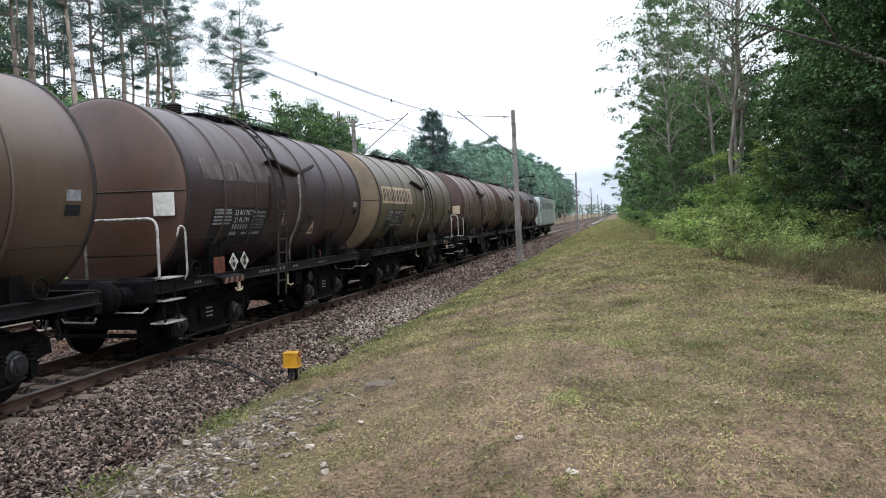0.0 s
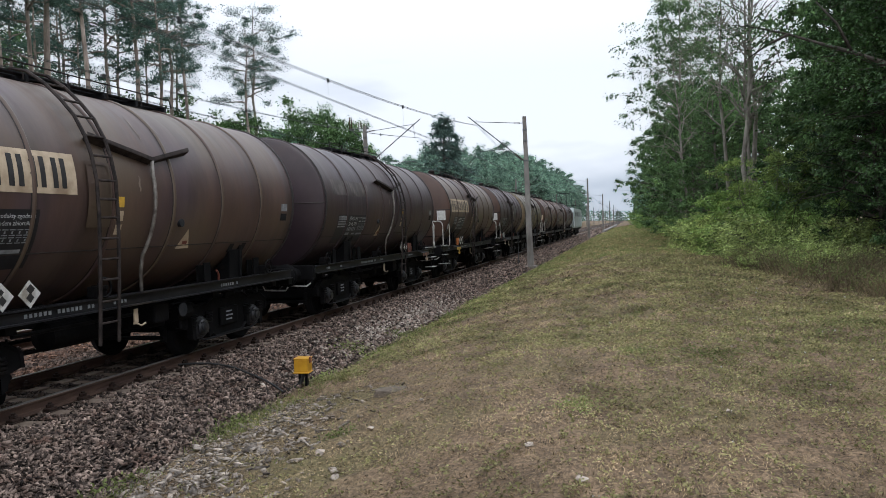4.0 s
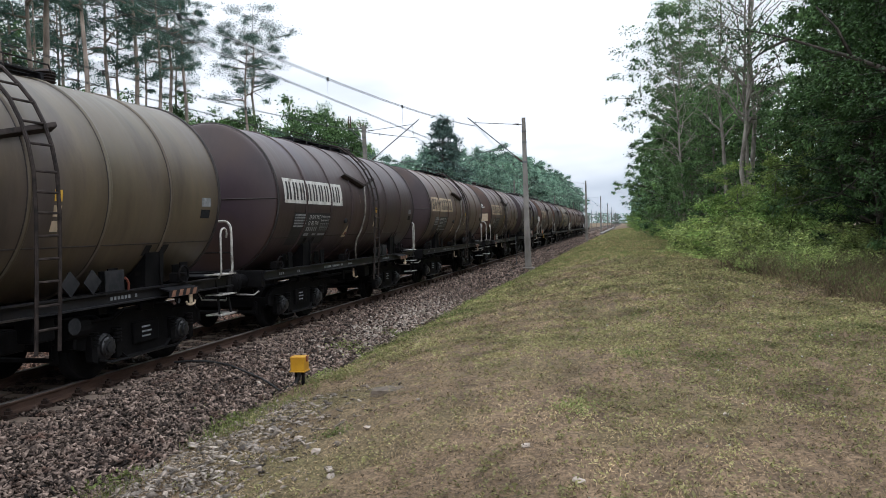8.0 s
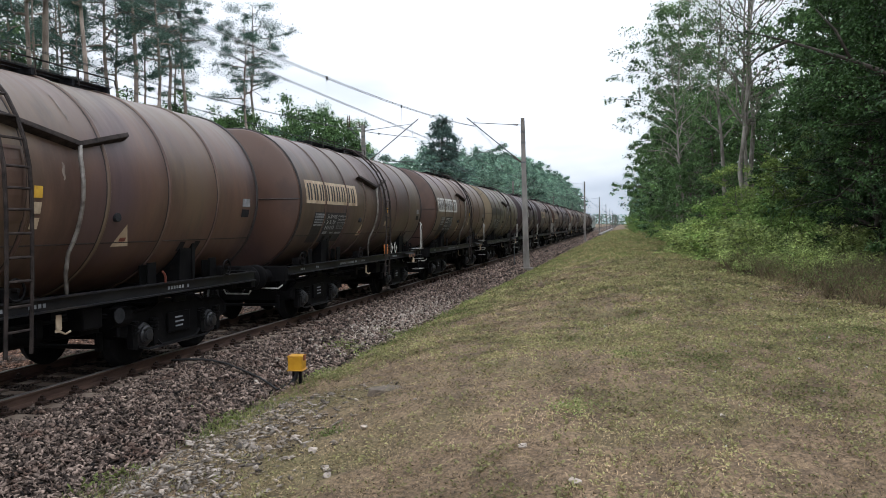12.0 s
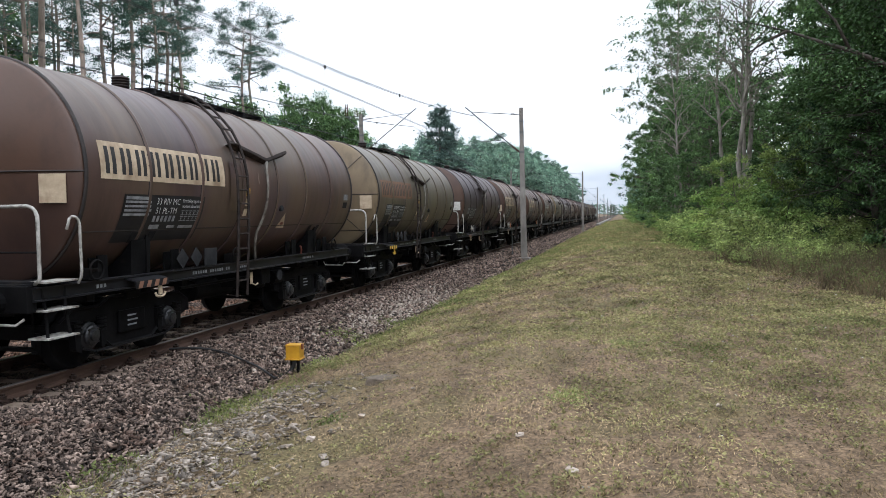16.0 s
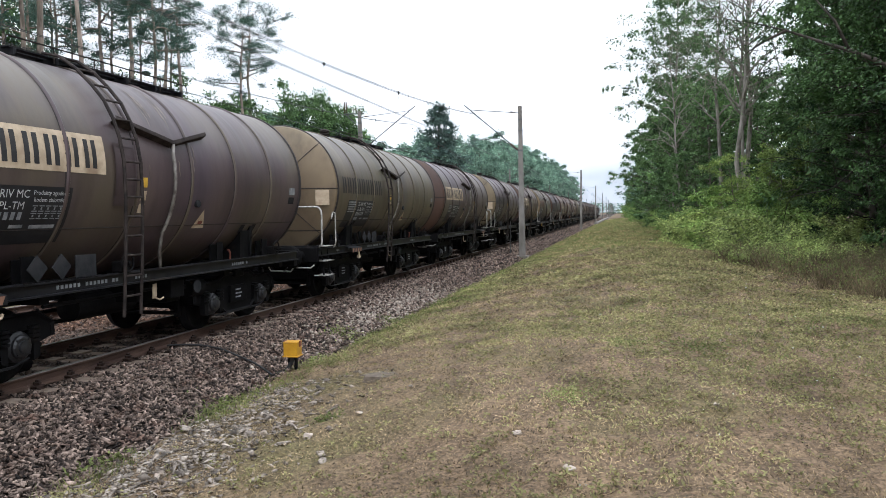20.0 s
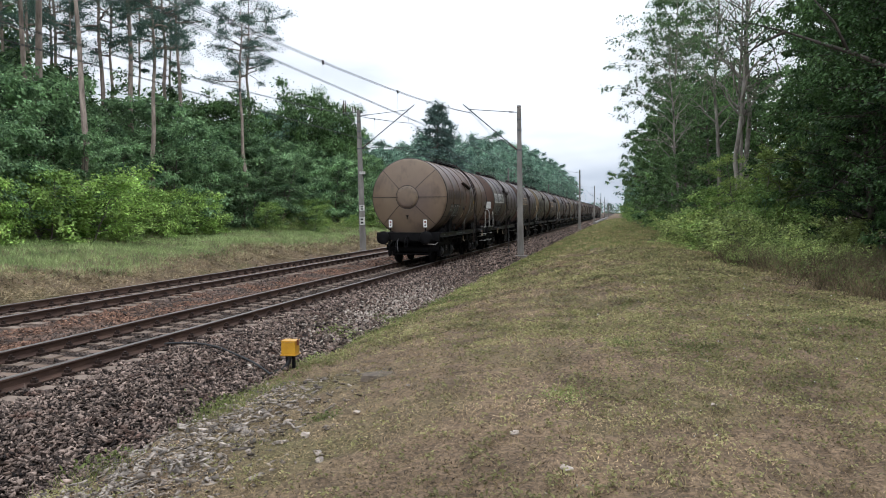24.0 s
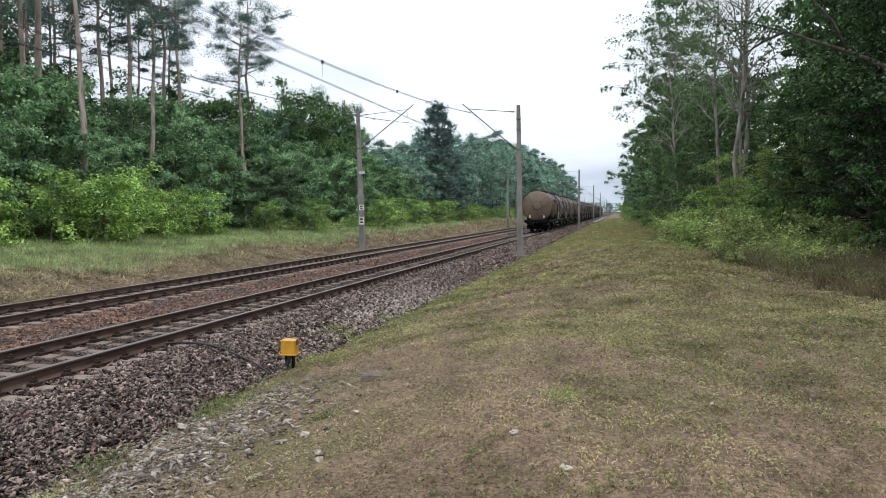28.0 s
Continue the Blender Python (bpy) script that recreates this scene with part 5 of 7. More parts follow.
def add_top(w, cyl, y_dome, kind):
    def walk_boards(bm):
        for dx in (-0.36, -0.18, 0.0, 0.18, 0.36):
            box(bm, dx - 0.07, dx + 0.07, y_dome - 1.9, y_dome + 2.1, 4.265, 4.285)
        for k in range(6):
            y = y_dome - 1.8 + k * 0.76
            box(bm, -0.46, 0.46, y - 0.025, y + 0.025, 4.180, 4.265)

    obj("walkway", cached(("walkway", y_dome), walk_boards), M_SILL, w, "dark top walkway of steel planks")

    def rail(bm):
        for sx in (0.48, -0.48):
            tube(bm, [(sx, y_dome - 2.0, 4.270), (sx, y_dome - 1.95, 4.400), (sx, y_dome + 2.1, 4.400), (sx, y_dome + 2.15, 4.270)], 0.012, 5)
            for k in range(1, 5):
                y = y_dome - 1.95 + k * 0.82
                rod(bm, (sx, y, 4.180), (sx, y, 4.400), 0.009, seg=5)

    obj("walkway_rail", cached(("walkway_rail", y_dome), rail), M_LADDER, w)

    def dome(bm):
        lathe(bm, [(4.110, 0.30), (4.270, 0.30), (4.280, 0.33), (4.315, 0.33), (4.340, 0.26), (4.365, 0.06)], "Z", 20)
        bmesh.ops.translate(bm, verts=bm.verts, vec=(0, y_dome - 0.4, 0))
        for k in range(6):
            a = k * math.pi / 3
            rod(bm, (0.32 * math.cos(a), y_dome - 0.4 + 0.32 * math.sin(a), 4.250), (0.32 * math.cos(a), y_dome - 0.4 + 0.32 * math.sin(a), 4.350), 0.02, seg=6)

    obj("manhole_cover", cached(("dome", y_dome), dome), M_STEEL, w)

    def valve(bm):
        lathe(bm, [(4.14, 0.10), (4.22, 0.10)] + [(4.22 + k * 0.022, 0.15 if k % 2 else 0.12) for k in range(9)] + [(4.42, 0.08)], "Z", 14)
        bmesh.ops.translate(bm, verts=bm.verts, vec=(0.15, y_dome + (-2.3 if kind == "A" else 2.4), 0))

    obj("vent_valve", cached(("valve", y_dome, kind), valve), M_LADDER, w, "ribbed vent valve on the tank top")


def add_gutter(w, y_v, streaks):
    """V-shaped drip gutter below the filler with its down pipe."""
    def gut(bm):
        for a, b in (((-1.20, 0.68), (0.0, 0.44)), ((0.0, 0.44), (1.05, 0.68))):
            rows = []
            for i in range(7):
                k = i / 6
                y, s = a[0] + (b[0] - a[0]) * k, a[1] + (b[1] - a[1]) * k
                p, q = Vector(on_shell(y_v + y, s, 0.0)), Vector(on_shell(y_v + y, s, 0.11))
                q2 = Vector(on_shell(y_v + y, s + 0.045, 0.115))
                p2 = Vector(on_shell(y_v + y, s - 0.03, 0.0))
                rows.append([bm.verts.new(v) for v in (p, q, q2, q + Vector((0, 0, -0.012)), p2)])
            for r0, r1 in zip(rows, rows[1:]):
                for k in range(4):
                    bm.faces.new((r0[k], r0[k + 1], r1[k + 1], r1[k]))

    obj("drip_gutter", cached(("gutter", y_v), gut), M_LADDER, w, "dark V-shaped drip gutter")

    def pipe(bm):
        arc = [on_shell(y_v + 0.02 * i / 9, 0.44 - 1.36 * i / 9, 0.05 if i else 0.09) for i in range(10)]
        tube(bm, arc + [(1.27, y_v + 0.03, 1.52), (1.27, y_v + 0.03, 1.24)], 0.026, 8)

    obj("drain_pipe", cached(("drain", y_v), pipe, True), M_PIPE, w, "pale grimy drain pipe down the shell")

    # dried runs of pale residue above and below the gutter, uneven in length
    rnd = random.Random(int(y_v * 1000) + streaks)
    for i in range(streaks):
        y0, wd = y_v + rnd.uniform(-0.95, 0.75), rnd.uniform(0.012, 0.05)
        s0 = rnd.uniform(0.72, 0.95) if i % 3 else rnd.uniform(-0.2, 0.3)
        s1 = rnd.uniform(1.2, 1.85) if i % 3 else s0 + rnd.uniform(0.15, 0.3)
        bm = bmesh.new()
        rows = [(y0 + 0.01 * math.sin(k * 1.7), wd * (0.35 + 0.65 * math.sin(math.pi * (k + 0.4) / 7)), s0 + (s1 - s0) * k / 6) for k in range(7)]
        pts = [[bm.verts.new(on_shell(y + d * e, q, 0.004)) for d in (-0.5, 0.5)] for y, e, q in rows]
        for p, q in zip(pts, pts[1:]):
            bm.faces.new((p[0], p[1], q[1], q[0]))
        part("residue_streak", bm, M_STREAK, w, "dried pale residue run")


def wagon(kind, cyl, colour, end_colour, plate, hazard, square, ribbed, graffiti=False, tail=False, stripes=False, streaks=3):
    w = new("tank_wagon")
    add_tank(w, cyl, colour, end_colour, ribbed)
    rear = -0.67 if kind == "A" else -0.22
    front = cyl + (0.22 if kind == "A" else 0.67)
    pivots = ((rear + front) / 2 - cyl * 0.324, (rear + front) / 2 + cyl * 0.324)
    # long sills, cross beams, saddles
    for sx in (1, -1):
        s = obj("side_sill", cached(("sill", cyl), lambda bm: extrude_profile(bm, [(0.03, 1.06), (0.03, 1.08), (-0.02, 1.085), (-0.02, 1.215), (0.03, 1.22), (0.03, 1.24), (-0.12, 1.24), (-0.12, 1.06)], 0, cyl + 0.89)), M_SILL, w, "dusty dark side sill")
        s.location = (1.34, rear, 0)
        if sx < 0:
            s.location, s.rotation_euler = (-1.34, front, 0), (0, 0, math.pi)
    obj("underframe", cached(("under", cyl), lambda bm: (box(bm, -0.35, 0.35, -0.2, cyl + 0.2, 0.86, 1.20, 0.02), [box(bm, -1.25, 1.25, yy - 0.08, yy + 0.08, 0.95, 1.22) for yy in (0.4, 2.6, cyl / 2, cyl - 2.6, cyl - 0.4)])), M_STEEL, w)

    def saddle(bm):
        a = [bm.verts.new((R_TANK * 1.02 * math.sin(t), -0.22, -R_TANK * 1.02 * math.cos(t) + Z_TANK)) for t in np.linspace(-0.95, 0.95, 13)]
        b = [bm.verts.new((R_TANK * 1.02 * math.sin(t) * 0.98, -0.22, 1.2)) for t in np.linspace(-0.95, 0.95, 13)]
        a2 = [bm.verts.new(v.co + Vector((0, 0.44, 0))) for v in a]
        b2 = [bm.verts.new(v.co + Vector((0, 0.44, 0))) for v in b]
        for k in range(12):
            bm.faces.new((a[k], a[k + 1], b[k + 1], b[k]))
            bm.faces.new((b2[k], b2[k + 1], a2[k + 1], a2[k]))
            bm.faces.new((a2[k], a2[k + 1], a[k + 1], a[k]))
        for k in (0, 12):
            bm.faces.new((a[k], b[k], b2[k], a2[k]))
        for sx in (1, -1):
            box(bm, sx * 1.20, sx * 1.26, -0.16, -0.10, 1.2, 2.02)
            box(bm, sx * 1.24, sx * 1.30, 0.10, 0.16, 1.2, 2.02)

    for yy in pivots:
        s = obj("saddle", cached(("saddle",), saddle), M_STEEL, w, "black tank saddle")
        s.location = (0, yy, 0)
    for yy in (pivots[0] - 0.21, pivots[0] + 0.21, pivots[1] - 0.21, pivots[1] + 0.21):
        pz = obj("weld_pad", cached(("pad",), lambda bm: shell_patch(bm, -0.075, 0.075, -1.02, -0.84, 0.02, 2)), M_GREYDIA, w)
        pz.location = (0, yy, 0)
    for yy in pivots:
        add_bogie(w, yy)
    add_end(w, rear, -1, kind == "A")
    add_end(w, front, 1, kind == "B")
    if kind == "A":
        add_platform(w, rear, -1)
    else:
        add_platform(w, front, 1)
    y_v = cyl * 0.515
    y_l = y_v - 1.12 if kind == "A" else y_v + 0.64
    add_ladder(w, y_l)
    add_gutter(w, y_v, streaks)
    add_top(w, cyl, y_v, kind)
    # hand wheels and valves on the sill
    for yy in (0.35, cyl - 0.9, cyl * 0.42):
        v = obj("valve_wheel", cached(("valve_wheel",), lambda bm: (tube(bm, [(1.40, 0.13 * math.cos(k * math.pi / 6), 1.38 + 0.13 * math.sin(k * math.pi / 6)) for k in range(13)], 0.016, 5), rod(bm, (1.2, 0, 1.38), (1.44, 0, 1.38), 0.03, seg=6), box(bm, 1.2, 1.36, -0.10, 0.10, 1.25, 1.40, 0.02))), M_STEEL, w)
        v.location = (0, yy, 0)
    # brake reservoir and rigging between the bogies
    obj("brake_reservoir", cached(("reservoir", cyl), lambda bm: (lathe(bm, [(cyl / 2 - 0.9, 0.05), (cyl / 2 - 0.85, 0.2), (cyl / 2 + 0.45, 0.2), (cyl / 2 + 0.5, 0.05)], "Y", 16), bmesh.ops.translate(bm, verts=bm.verts, vec=(0.45, 0, 0.72)))), M_STEEL, w)
    obj("brake_lever", cached(("lever", cyl), lambda bm: (box(bm, 1.24, 1.26, cyl / 2 + 0.0, cyl / 2 + 0.09, 0.80, 1.0, 0.004), box(bm, 1.262, 1.275, cyl / 2 - 0.04, cyl / 2 + 0.05, 0.78, 0.82, 0.004), tube(bm, [(1.26, cyl / 2 + 0.02, 0.80), (1.30, cyl / 2 + 0.10, 0.75), (1.32, cyl / 2 + 0.17, 0.78)], 0.014, 6))), M_CREAM, w, "pale brake changeover lever")
    rig = obj("brake_rigging", cached(("rigging", cyl), lambda bm: (rod(bm, (0.25, 2.4, 0.52), (0.25, cyl - 2.4, 0.52), 0.03, seg=6), rod(bm, (-0.3, 2.4, 0.60), (-0.3, cyl - 2.4, 0.60), 0.03, seg=6), rod(bm, (0.95, 2.9, 0.88), (0.95, cyl - 2.9, 0.88), 0.028, seg=6), box(bm, -0.75, -0.25, cyl / 2 + 0.5, cyl / 2 + 1.2, 0.45, 0.86, 0.03), box(bm, 0.5, 1.0, cyl / 2 + 0.7, cyl / 2 + 1.1, 0.62, 0.90, 0.03), box(bm, -1.0, 1.0, cyl / 2 - 0.06, cyl / 2 + 0.06, 0.72, 0.95), lathe(bm, [(cyl / 2 - 1.6, 0.05), (cyl / 2 - 1.58, 0.14), (cyl / 2 - 1.2, 0.14), (cyl / 2 - 1.18, 0.04)], "Y", 12))), M_STEEL, w)
    # data panel and its print
    y_p = 0.80
    p = obj("data_panel", cached(("data_panel", y_p), lambda bm: shell_patch(bm, y_p, y_p + 2.03, -1.02, -0.27, 0.006, 6)), M_PANEL, w, "black data panel with white print")
    for txt, dy, s, hgt in (("33 RIV MC", 0.74, -0.41, 0.135), ("51 PL-TM", 0.76, -0.55, 0.135), ("Produkty zgodne z", 1.40, -0.37, 0.076), ("kodem zbiornika", 1.42, -0.455, 0.076)):
        obj("lettering", stencil(txt, y_p + dy, s, hgt), M_TEXT, p)["kind"] = "stuff"
    obj("small_print", cached(("print", y_p), lambda bm: panel_bars(bm, y_p)), M_TEXTDIM, p)["kind"] = "stuff"
    # owner's plate
    if plate in ("white", "cream", "faded"):
        pm = {"white": M_WHITE, "cream": M_CREAM, "faded": M_FADED}[plate]
        words = {"white": "white name plate with dark blocks", "cream": "yellowed name plate with dark blocks", "faded": "faded orange name plate with dark blocks"}[plate]
        q = obj("name_plate", cached(("name_plate",), lambda bm: shell_patch(bm, 0.30, 3.42, -0.08, 0.43, 0.006, 6)), pm, w, words)
        name_blocks(q, 0.40, -0.01, 2.96, 0.37, M_INK if plate != "faded" else M_FADEINK)
    elif plate == "bare":
        name_blocks(w, 0.36, -0.10, 3.12, 0.40, M_INK)
    elif plate == "ghost":
        name_blocks(w, 0.36, -0.06, 3.0, 0.36, M_FADEINK)
    elif plate == "worn":
        for a, b in ((0.50, 1.62), (1.70, 3.0)):
            obj("worn_patch", cached(("worn", a), lambda bm: shell_patch(bm, a, b, 0.20, 0.58, 0.006, 4)), M_WORN, w, "peeling grey remains of a name plate")
    # hazard placards hung on the sill
    y_h = y_v - 2.55 if kind == "A" else y_v + 1.32
    if hazard in ("orange", "rusty"):
        swap = kind == "B" and hazard == "orange"
        late = kind == "A" and hazard == "orange" and square == "cream"
        yo = (y_h + 0.86 if late else y_h - 0.50) if kind == "A" else y_h + 0.02 if swap else y_h + 0.84
        o = obj("hazard_plate", cached(("hazard_plate",), lambda bm: (box(bm, 1.36, 1.375, -0.18, 0.18, 1.25, 1.53, 0.004))), M_ORANGE if hazard == "orange" else M_OLDRED, w, "orange hazard plate" if hazard == "orange" else "rusty red hazard plate")
        o.location = (0, yo, 0)
        for txt, dz, dy in (("90", 1.425, -0.085), ("3082", 1.285, -0.155)):
            obj("lettering", flat_text(txt, 0.135, (1.3765, dy, dz)), M_INK, o)["kind"] = "stuff"
        obj("marking", cached(("hazard_bars",), lambda bm: box(bm, 1.376, 1.379, -0.178, 0.178, 1.396, 1.406)), M_INK, o)
    for i in range(2):
        d = obj("diamond_placard", cached(("diamond",), lambda bm: diamond(bm, 1.375, 0, 1.41, 0.165)), M_WHITE if hazard != "none" else M_GREYDIA, w, "white diamond placard" if hazard != "none" else "grey blank diamond placard")
        d.location = (0, y_h + i * 0.40 + (0.52 if kind == "B" and hazard == "orange" else 0.0), 0)
        if hazard != "none":
            obj("marking", cached(("diamond_mark", i), lambda bm: (diamond(bm, 1.379, 0, 1.37, 0.06, 0.002), diamond(bm, 1.379, 0.02 * (i - 0.5), 1.47, 0.04 + 0.025 * i, 0.002))), M_INK, d)
    if hazard in ("none", "white"):
        bp = obj("blank_plate", cached(("blank_plate",), lambda bm: box(bm, 1.355, 1.37, -0.19, 0.19, 1.25, 1.54, 0.004)), M_GREYDIA, w, "blank dark grey plate")
        bp.location = (0, y_h + 0.84, 0)
    hold = obj("placard_holder", cached(("holder",), lambda bm: (box(bm, 1.350, 1.357, -0.20, 0.66, 1.20, 1.26), box(bm, 1.345, 1.355, -0.02, 0.02, 1.22, 1.56), box(bm, 1.345, 1.355, 0.38, 0.42, 1.22, 1.56))), M_STEEL, w)
    hold.location = (0, y_h, 0)
    # small plates and marks on the shell
    y_t = y_v + 0.82 if kind == "A" else y_v - 1.12
    obj("warning_triangle", cached(("tri", y_t), lambda bm: warn_triangle(bm, y_t, -0.88, 0.37, 0.34)), M_CREAM, w, "white warning triangle")
    obj("triangle_mark", cached(("tri_mark", y_t), lambda bm: shell_patch(bm, y_t + 0.12, y_t + 0.25, -0.80, -0.74, 0.013, 1)), M_OLDRED, w)
    obj("earthing_lug", cached(("lug", y_t), lambda bm: lathe(bm, [(0, 0.06), (0.06, 0.06), (0.06, 0.03)], "X", 12) and bmesh.ops.translate(bm, verts=bm.verts, vec=(R_TANK * 0.955 - 0.01, y_t - 0.08, Z_TANK - 0.44))), M_GREYDIA, w)
    for i in range(3):
        o = obj("ladder_sign", cached(("sign", i), lambda bm: shell_patch(bm, -0.065, 0.065, -0.08 - i * 0.19 - 0.14, -0.08 - i * 0.19, 0.008, 2)), (M_YELLOW, M_CREAM, M_CREAM)[i], w, "small warning sign by the ladder")
        o.location = (0, y_l + (0.34 if kind == "B" else 0.44), 0)
    for i in range(2):
        o = obj("revision_plate", cached(("rev", i), lambda bm: shell_patch(bm, -0.13, 0.13, -0.22 - i * 0.19, -0.08 - i * 0.19, 0.008, 2)), M_GREYDIA if i else M_TEXTDIM, w)
        o.location = (0, cyl - 0.42, 0)
    # sill markings
    for yy, wd in ((0.35, 0.36), (1.2, 0.24), (2.65, 1.3), (4.2, 0.4), (cyl - 2.6, 0.7)):
        o = obj("sill_marking", cached(("sill_mark", wd), lambda bm: [box(bm, 1.319, 1.324, k * 0.075, k * 0.075 + 0.045, 1.125, 1.175) for k in range(int(wd / 0.075)) if (k * 5) % 7]), M_TEXTDIM, w)
        o["kind"] = "stuff"
        o.location = (0, yy, 0)
    # yellow-black lashing beam end and anchor hook
    yy = rear + 2.05 if kind == "A" else front - 1.75

    def ledge(bm):
        plate_sec = [(1.28, 1.225), (1.52, 1.165), (1.52, 1.06), (1.505, 1.06), (1.505, 1.148), (1.28, 1.205)]
        extrude_profile(bm, plate_sec, -0.38, 0.38)

    def anchor(bm):
        box(bm, 1.47, 1.50, -0.035, 0.035, 0.92, 1.06, 0.008)
        tube(bm, [(1.485, -0.12, 0.955), (1.485, -0.10, 0.915), (1.485, -0.04, 0.895), (1.485, 0.04, 0.895), (1.485, 0.10, 0.915), (1.485, 0.12, 0.955)], 0.019, 6)

    hz = obj("hazard_striped_step", cached(("striped",), ledge), M_SILL, w, "sloping ledge with yellow and black stripes" if stripes else "dusty sloping ledge with faded stripes")
    hz.location = (0, yy, 0)
    for i in range(4):
        def slash(bm):
            plate_yz(bm, ((-0.06, 1.064), (0.03, 1.064), (0.075, 1.160), (-0.015, 1.160)), 1.519, 1.524)
        o = obj("stripe", cached(("stripe",), slash), M_YELLOW if stripes else M_FADED, hz)
        o.location = (0, -0.28 + i * 0.185, 0)
    hk = obj("lashing_hook", cached(("hookplate",), anchor), M_YELLOW if stripes else M_CREAM, w, "pale anchor-shaped lashing eye")
    hk.location = (0, yy + 0.22, 0)
    # flat cover plate on the shell behind the ladder, and the ladder's lower stays
    def cover(bm):
        shell_patch(bm, -0.20, 0.20, -0.47, 0.34, 0.012, 6)
        for y0, y1, s0, s1 in ((-0.22, -0.18, -0.49, 0.36), (0.18, 0.22, -0.49, 0.36), (-0.18, 0.18, 0.32, 0.36), (-0.18, 0.18, -0.49, -0.45)):
            shell_patch(bm, y0, y1, s0, s1, 0.022, 6)
    if kind == "A":
        cv = obj("cover_plate", cached(("cover_plate",), cover), M_TANKS[colour], w, "framed cover plate behind the ladder")
        cv.location = (0, y_l + 0.02, 0)
    # triangular side brackets that carry the barrel on the sill
    for yy in (pivots[0] - 0.8, pivots[0] + 0.9, pivots[1] - 0.9, pivots[1] + 0.8):
        br = obj("bracket", cached(("bracket",), lambda bm: [box(bm, x - 0.012, x + 0.012, -0.10, 0.10, 1.22, 1.22 + h, 0.003) for x, h in ((1.24, 0.34), (1.10, 0.30))]), M_STEEL, w)
        br.location = (0, yy, 0)
    # brake gear hung below the sill between the bogies: block, signs, red cock
    mid = (rear + front) / 2
    gear = obj("brake_gear", cached(("brake_gear",), lambda bm: (box(bm, 0.95, 1.22, -0.25, 0.12, 0.72, 1.02, 0.03), rod(bm, (1.05, 0.40, 0.80), (1.05, 0.80, 0.80), 0.15, seg=14), rod(bm, (1.05, 0.10, 0.88), (1.05, 0.42, 0.84), 0.035, seg=6))), M_STEEL, w)
    gear.location = (0, mid + 1.0, 0)
    sgn = obj("brake_sign", cached(("brake_sign",), lambda bm: lathe(bm, [(1.30, 0.11), (1.315, 0.11), (1.318, 0.085), (1.318, 0.02)], "X", 18)), M_GREYDIA, w, "small round brake changeover sign")
    sgn.location = (0, mid + 1.35, 0.86)
    ck = obj("red_cock", cached(("red_cock",), lambda bm: tube(bm, [(1.30, 0.0, 1.24), (1.32, -0.02, 1.33), (1.34, -0.08, 1.39), (1.34, -0.12, 1.42)], 0.018, 6)), M_OLDRED, w, "red valve handle on the sill")
    ck.location = (0, pivots[1] - 0.65, 0)
    if square:
        o = obj("blank_sign", cached(("square",), lambda bm: box(bm, -0.165, 0.165, -0.006, 0.006, -0.185, 0.185)), M_WHITE if square == "white" else M_CREAM, w, "blank pale square sign on the tank end")
        o.location, o.rotation_euler = (SIGN_X, cap_y(SIGN_X / R_TANK) - 0.03, Z_TANK - 0.22), (0, 0, radians(18))
    if graffiti:
        def scrawl(bm):
            pts = []
            for k in range(61):
                a, x, z = k * 0.62, 0.42 + 0.0128 * k, 0.36
                x, z = x + 0.06 * math.cos(a), z + (0.10 + 0.03 * math.sin(k * 0.21)) * math.sin(a)
                pts.append((x, cap_y(math.hypot(x, z) / R_TANK) - 0.012, Z_TANK + z))
            tube(bm, pts, 0.016, 5)

        obj("scrawl", cached(("scrawl",), scrawl), M_LAMPWHITE, w, "white painted scrawl")
    if tail:
        for sx in (-0.72, 0.72):
            b = obj("tail_board", cached(("tail_board",), lambda bm: box(bm, -0.075, 0.075, -0.012, 0.012, 1.46, 1.77, 0.011)), M_LAMPWHITE, w, "white tail board with rusty red lenses")
            b.location = (sx, rear - 0.06, 0)
            for nm, z, r, m in (("lens", 1.675, 0.042, M_OLDRED), ("lens", 1.55, 0.036, M_INK)):
                ln = obj(nm, cached(("tail_lens", r), lambda bm: lathe(bm, [(0.0, r), (-0.008, r * 0.95), (-0.012, r * 0.5), (-0.013, 0.002)], "Y", 16)), m, b)
                ln.location = (0, -0.0125, z)
            obj("bracket", cached(("tail_bracket",), lambda bm: box(bm, -0.02, 0.02, -0.008, 0.012, 1.24, 1.459, 0.003)), M_STEEL, b)
        tap = obj("drain_tap", cached(("tail_tap",), lambda bm: (rod(bm, (0, 0.0, 0), (0, -0.11, 0), 0.028, seg=8), rod(bm, (0, -0.09, 0.05), (0, -0.09, -0.09), 0.02, seg=8), rod(bm, (-0.06, -0.09, 0.05), (0.06, -0.09, 0.05), 0.011, seg=6))), M_STEEL, w, "small dark tap below the hub")
        tap.location = (0, cap_y(0.5) + 0.01, Z_TANK - 0.78)
    return w


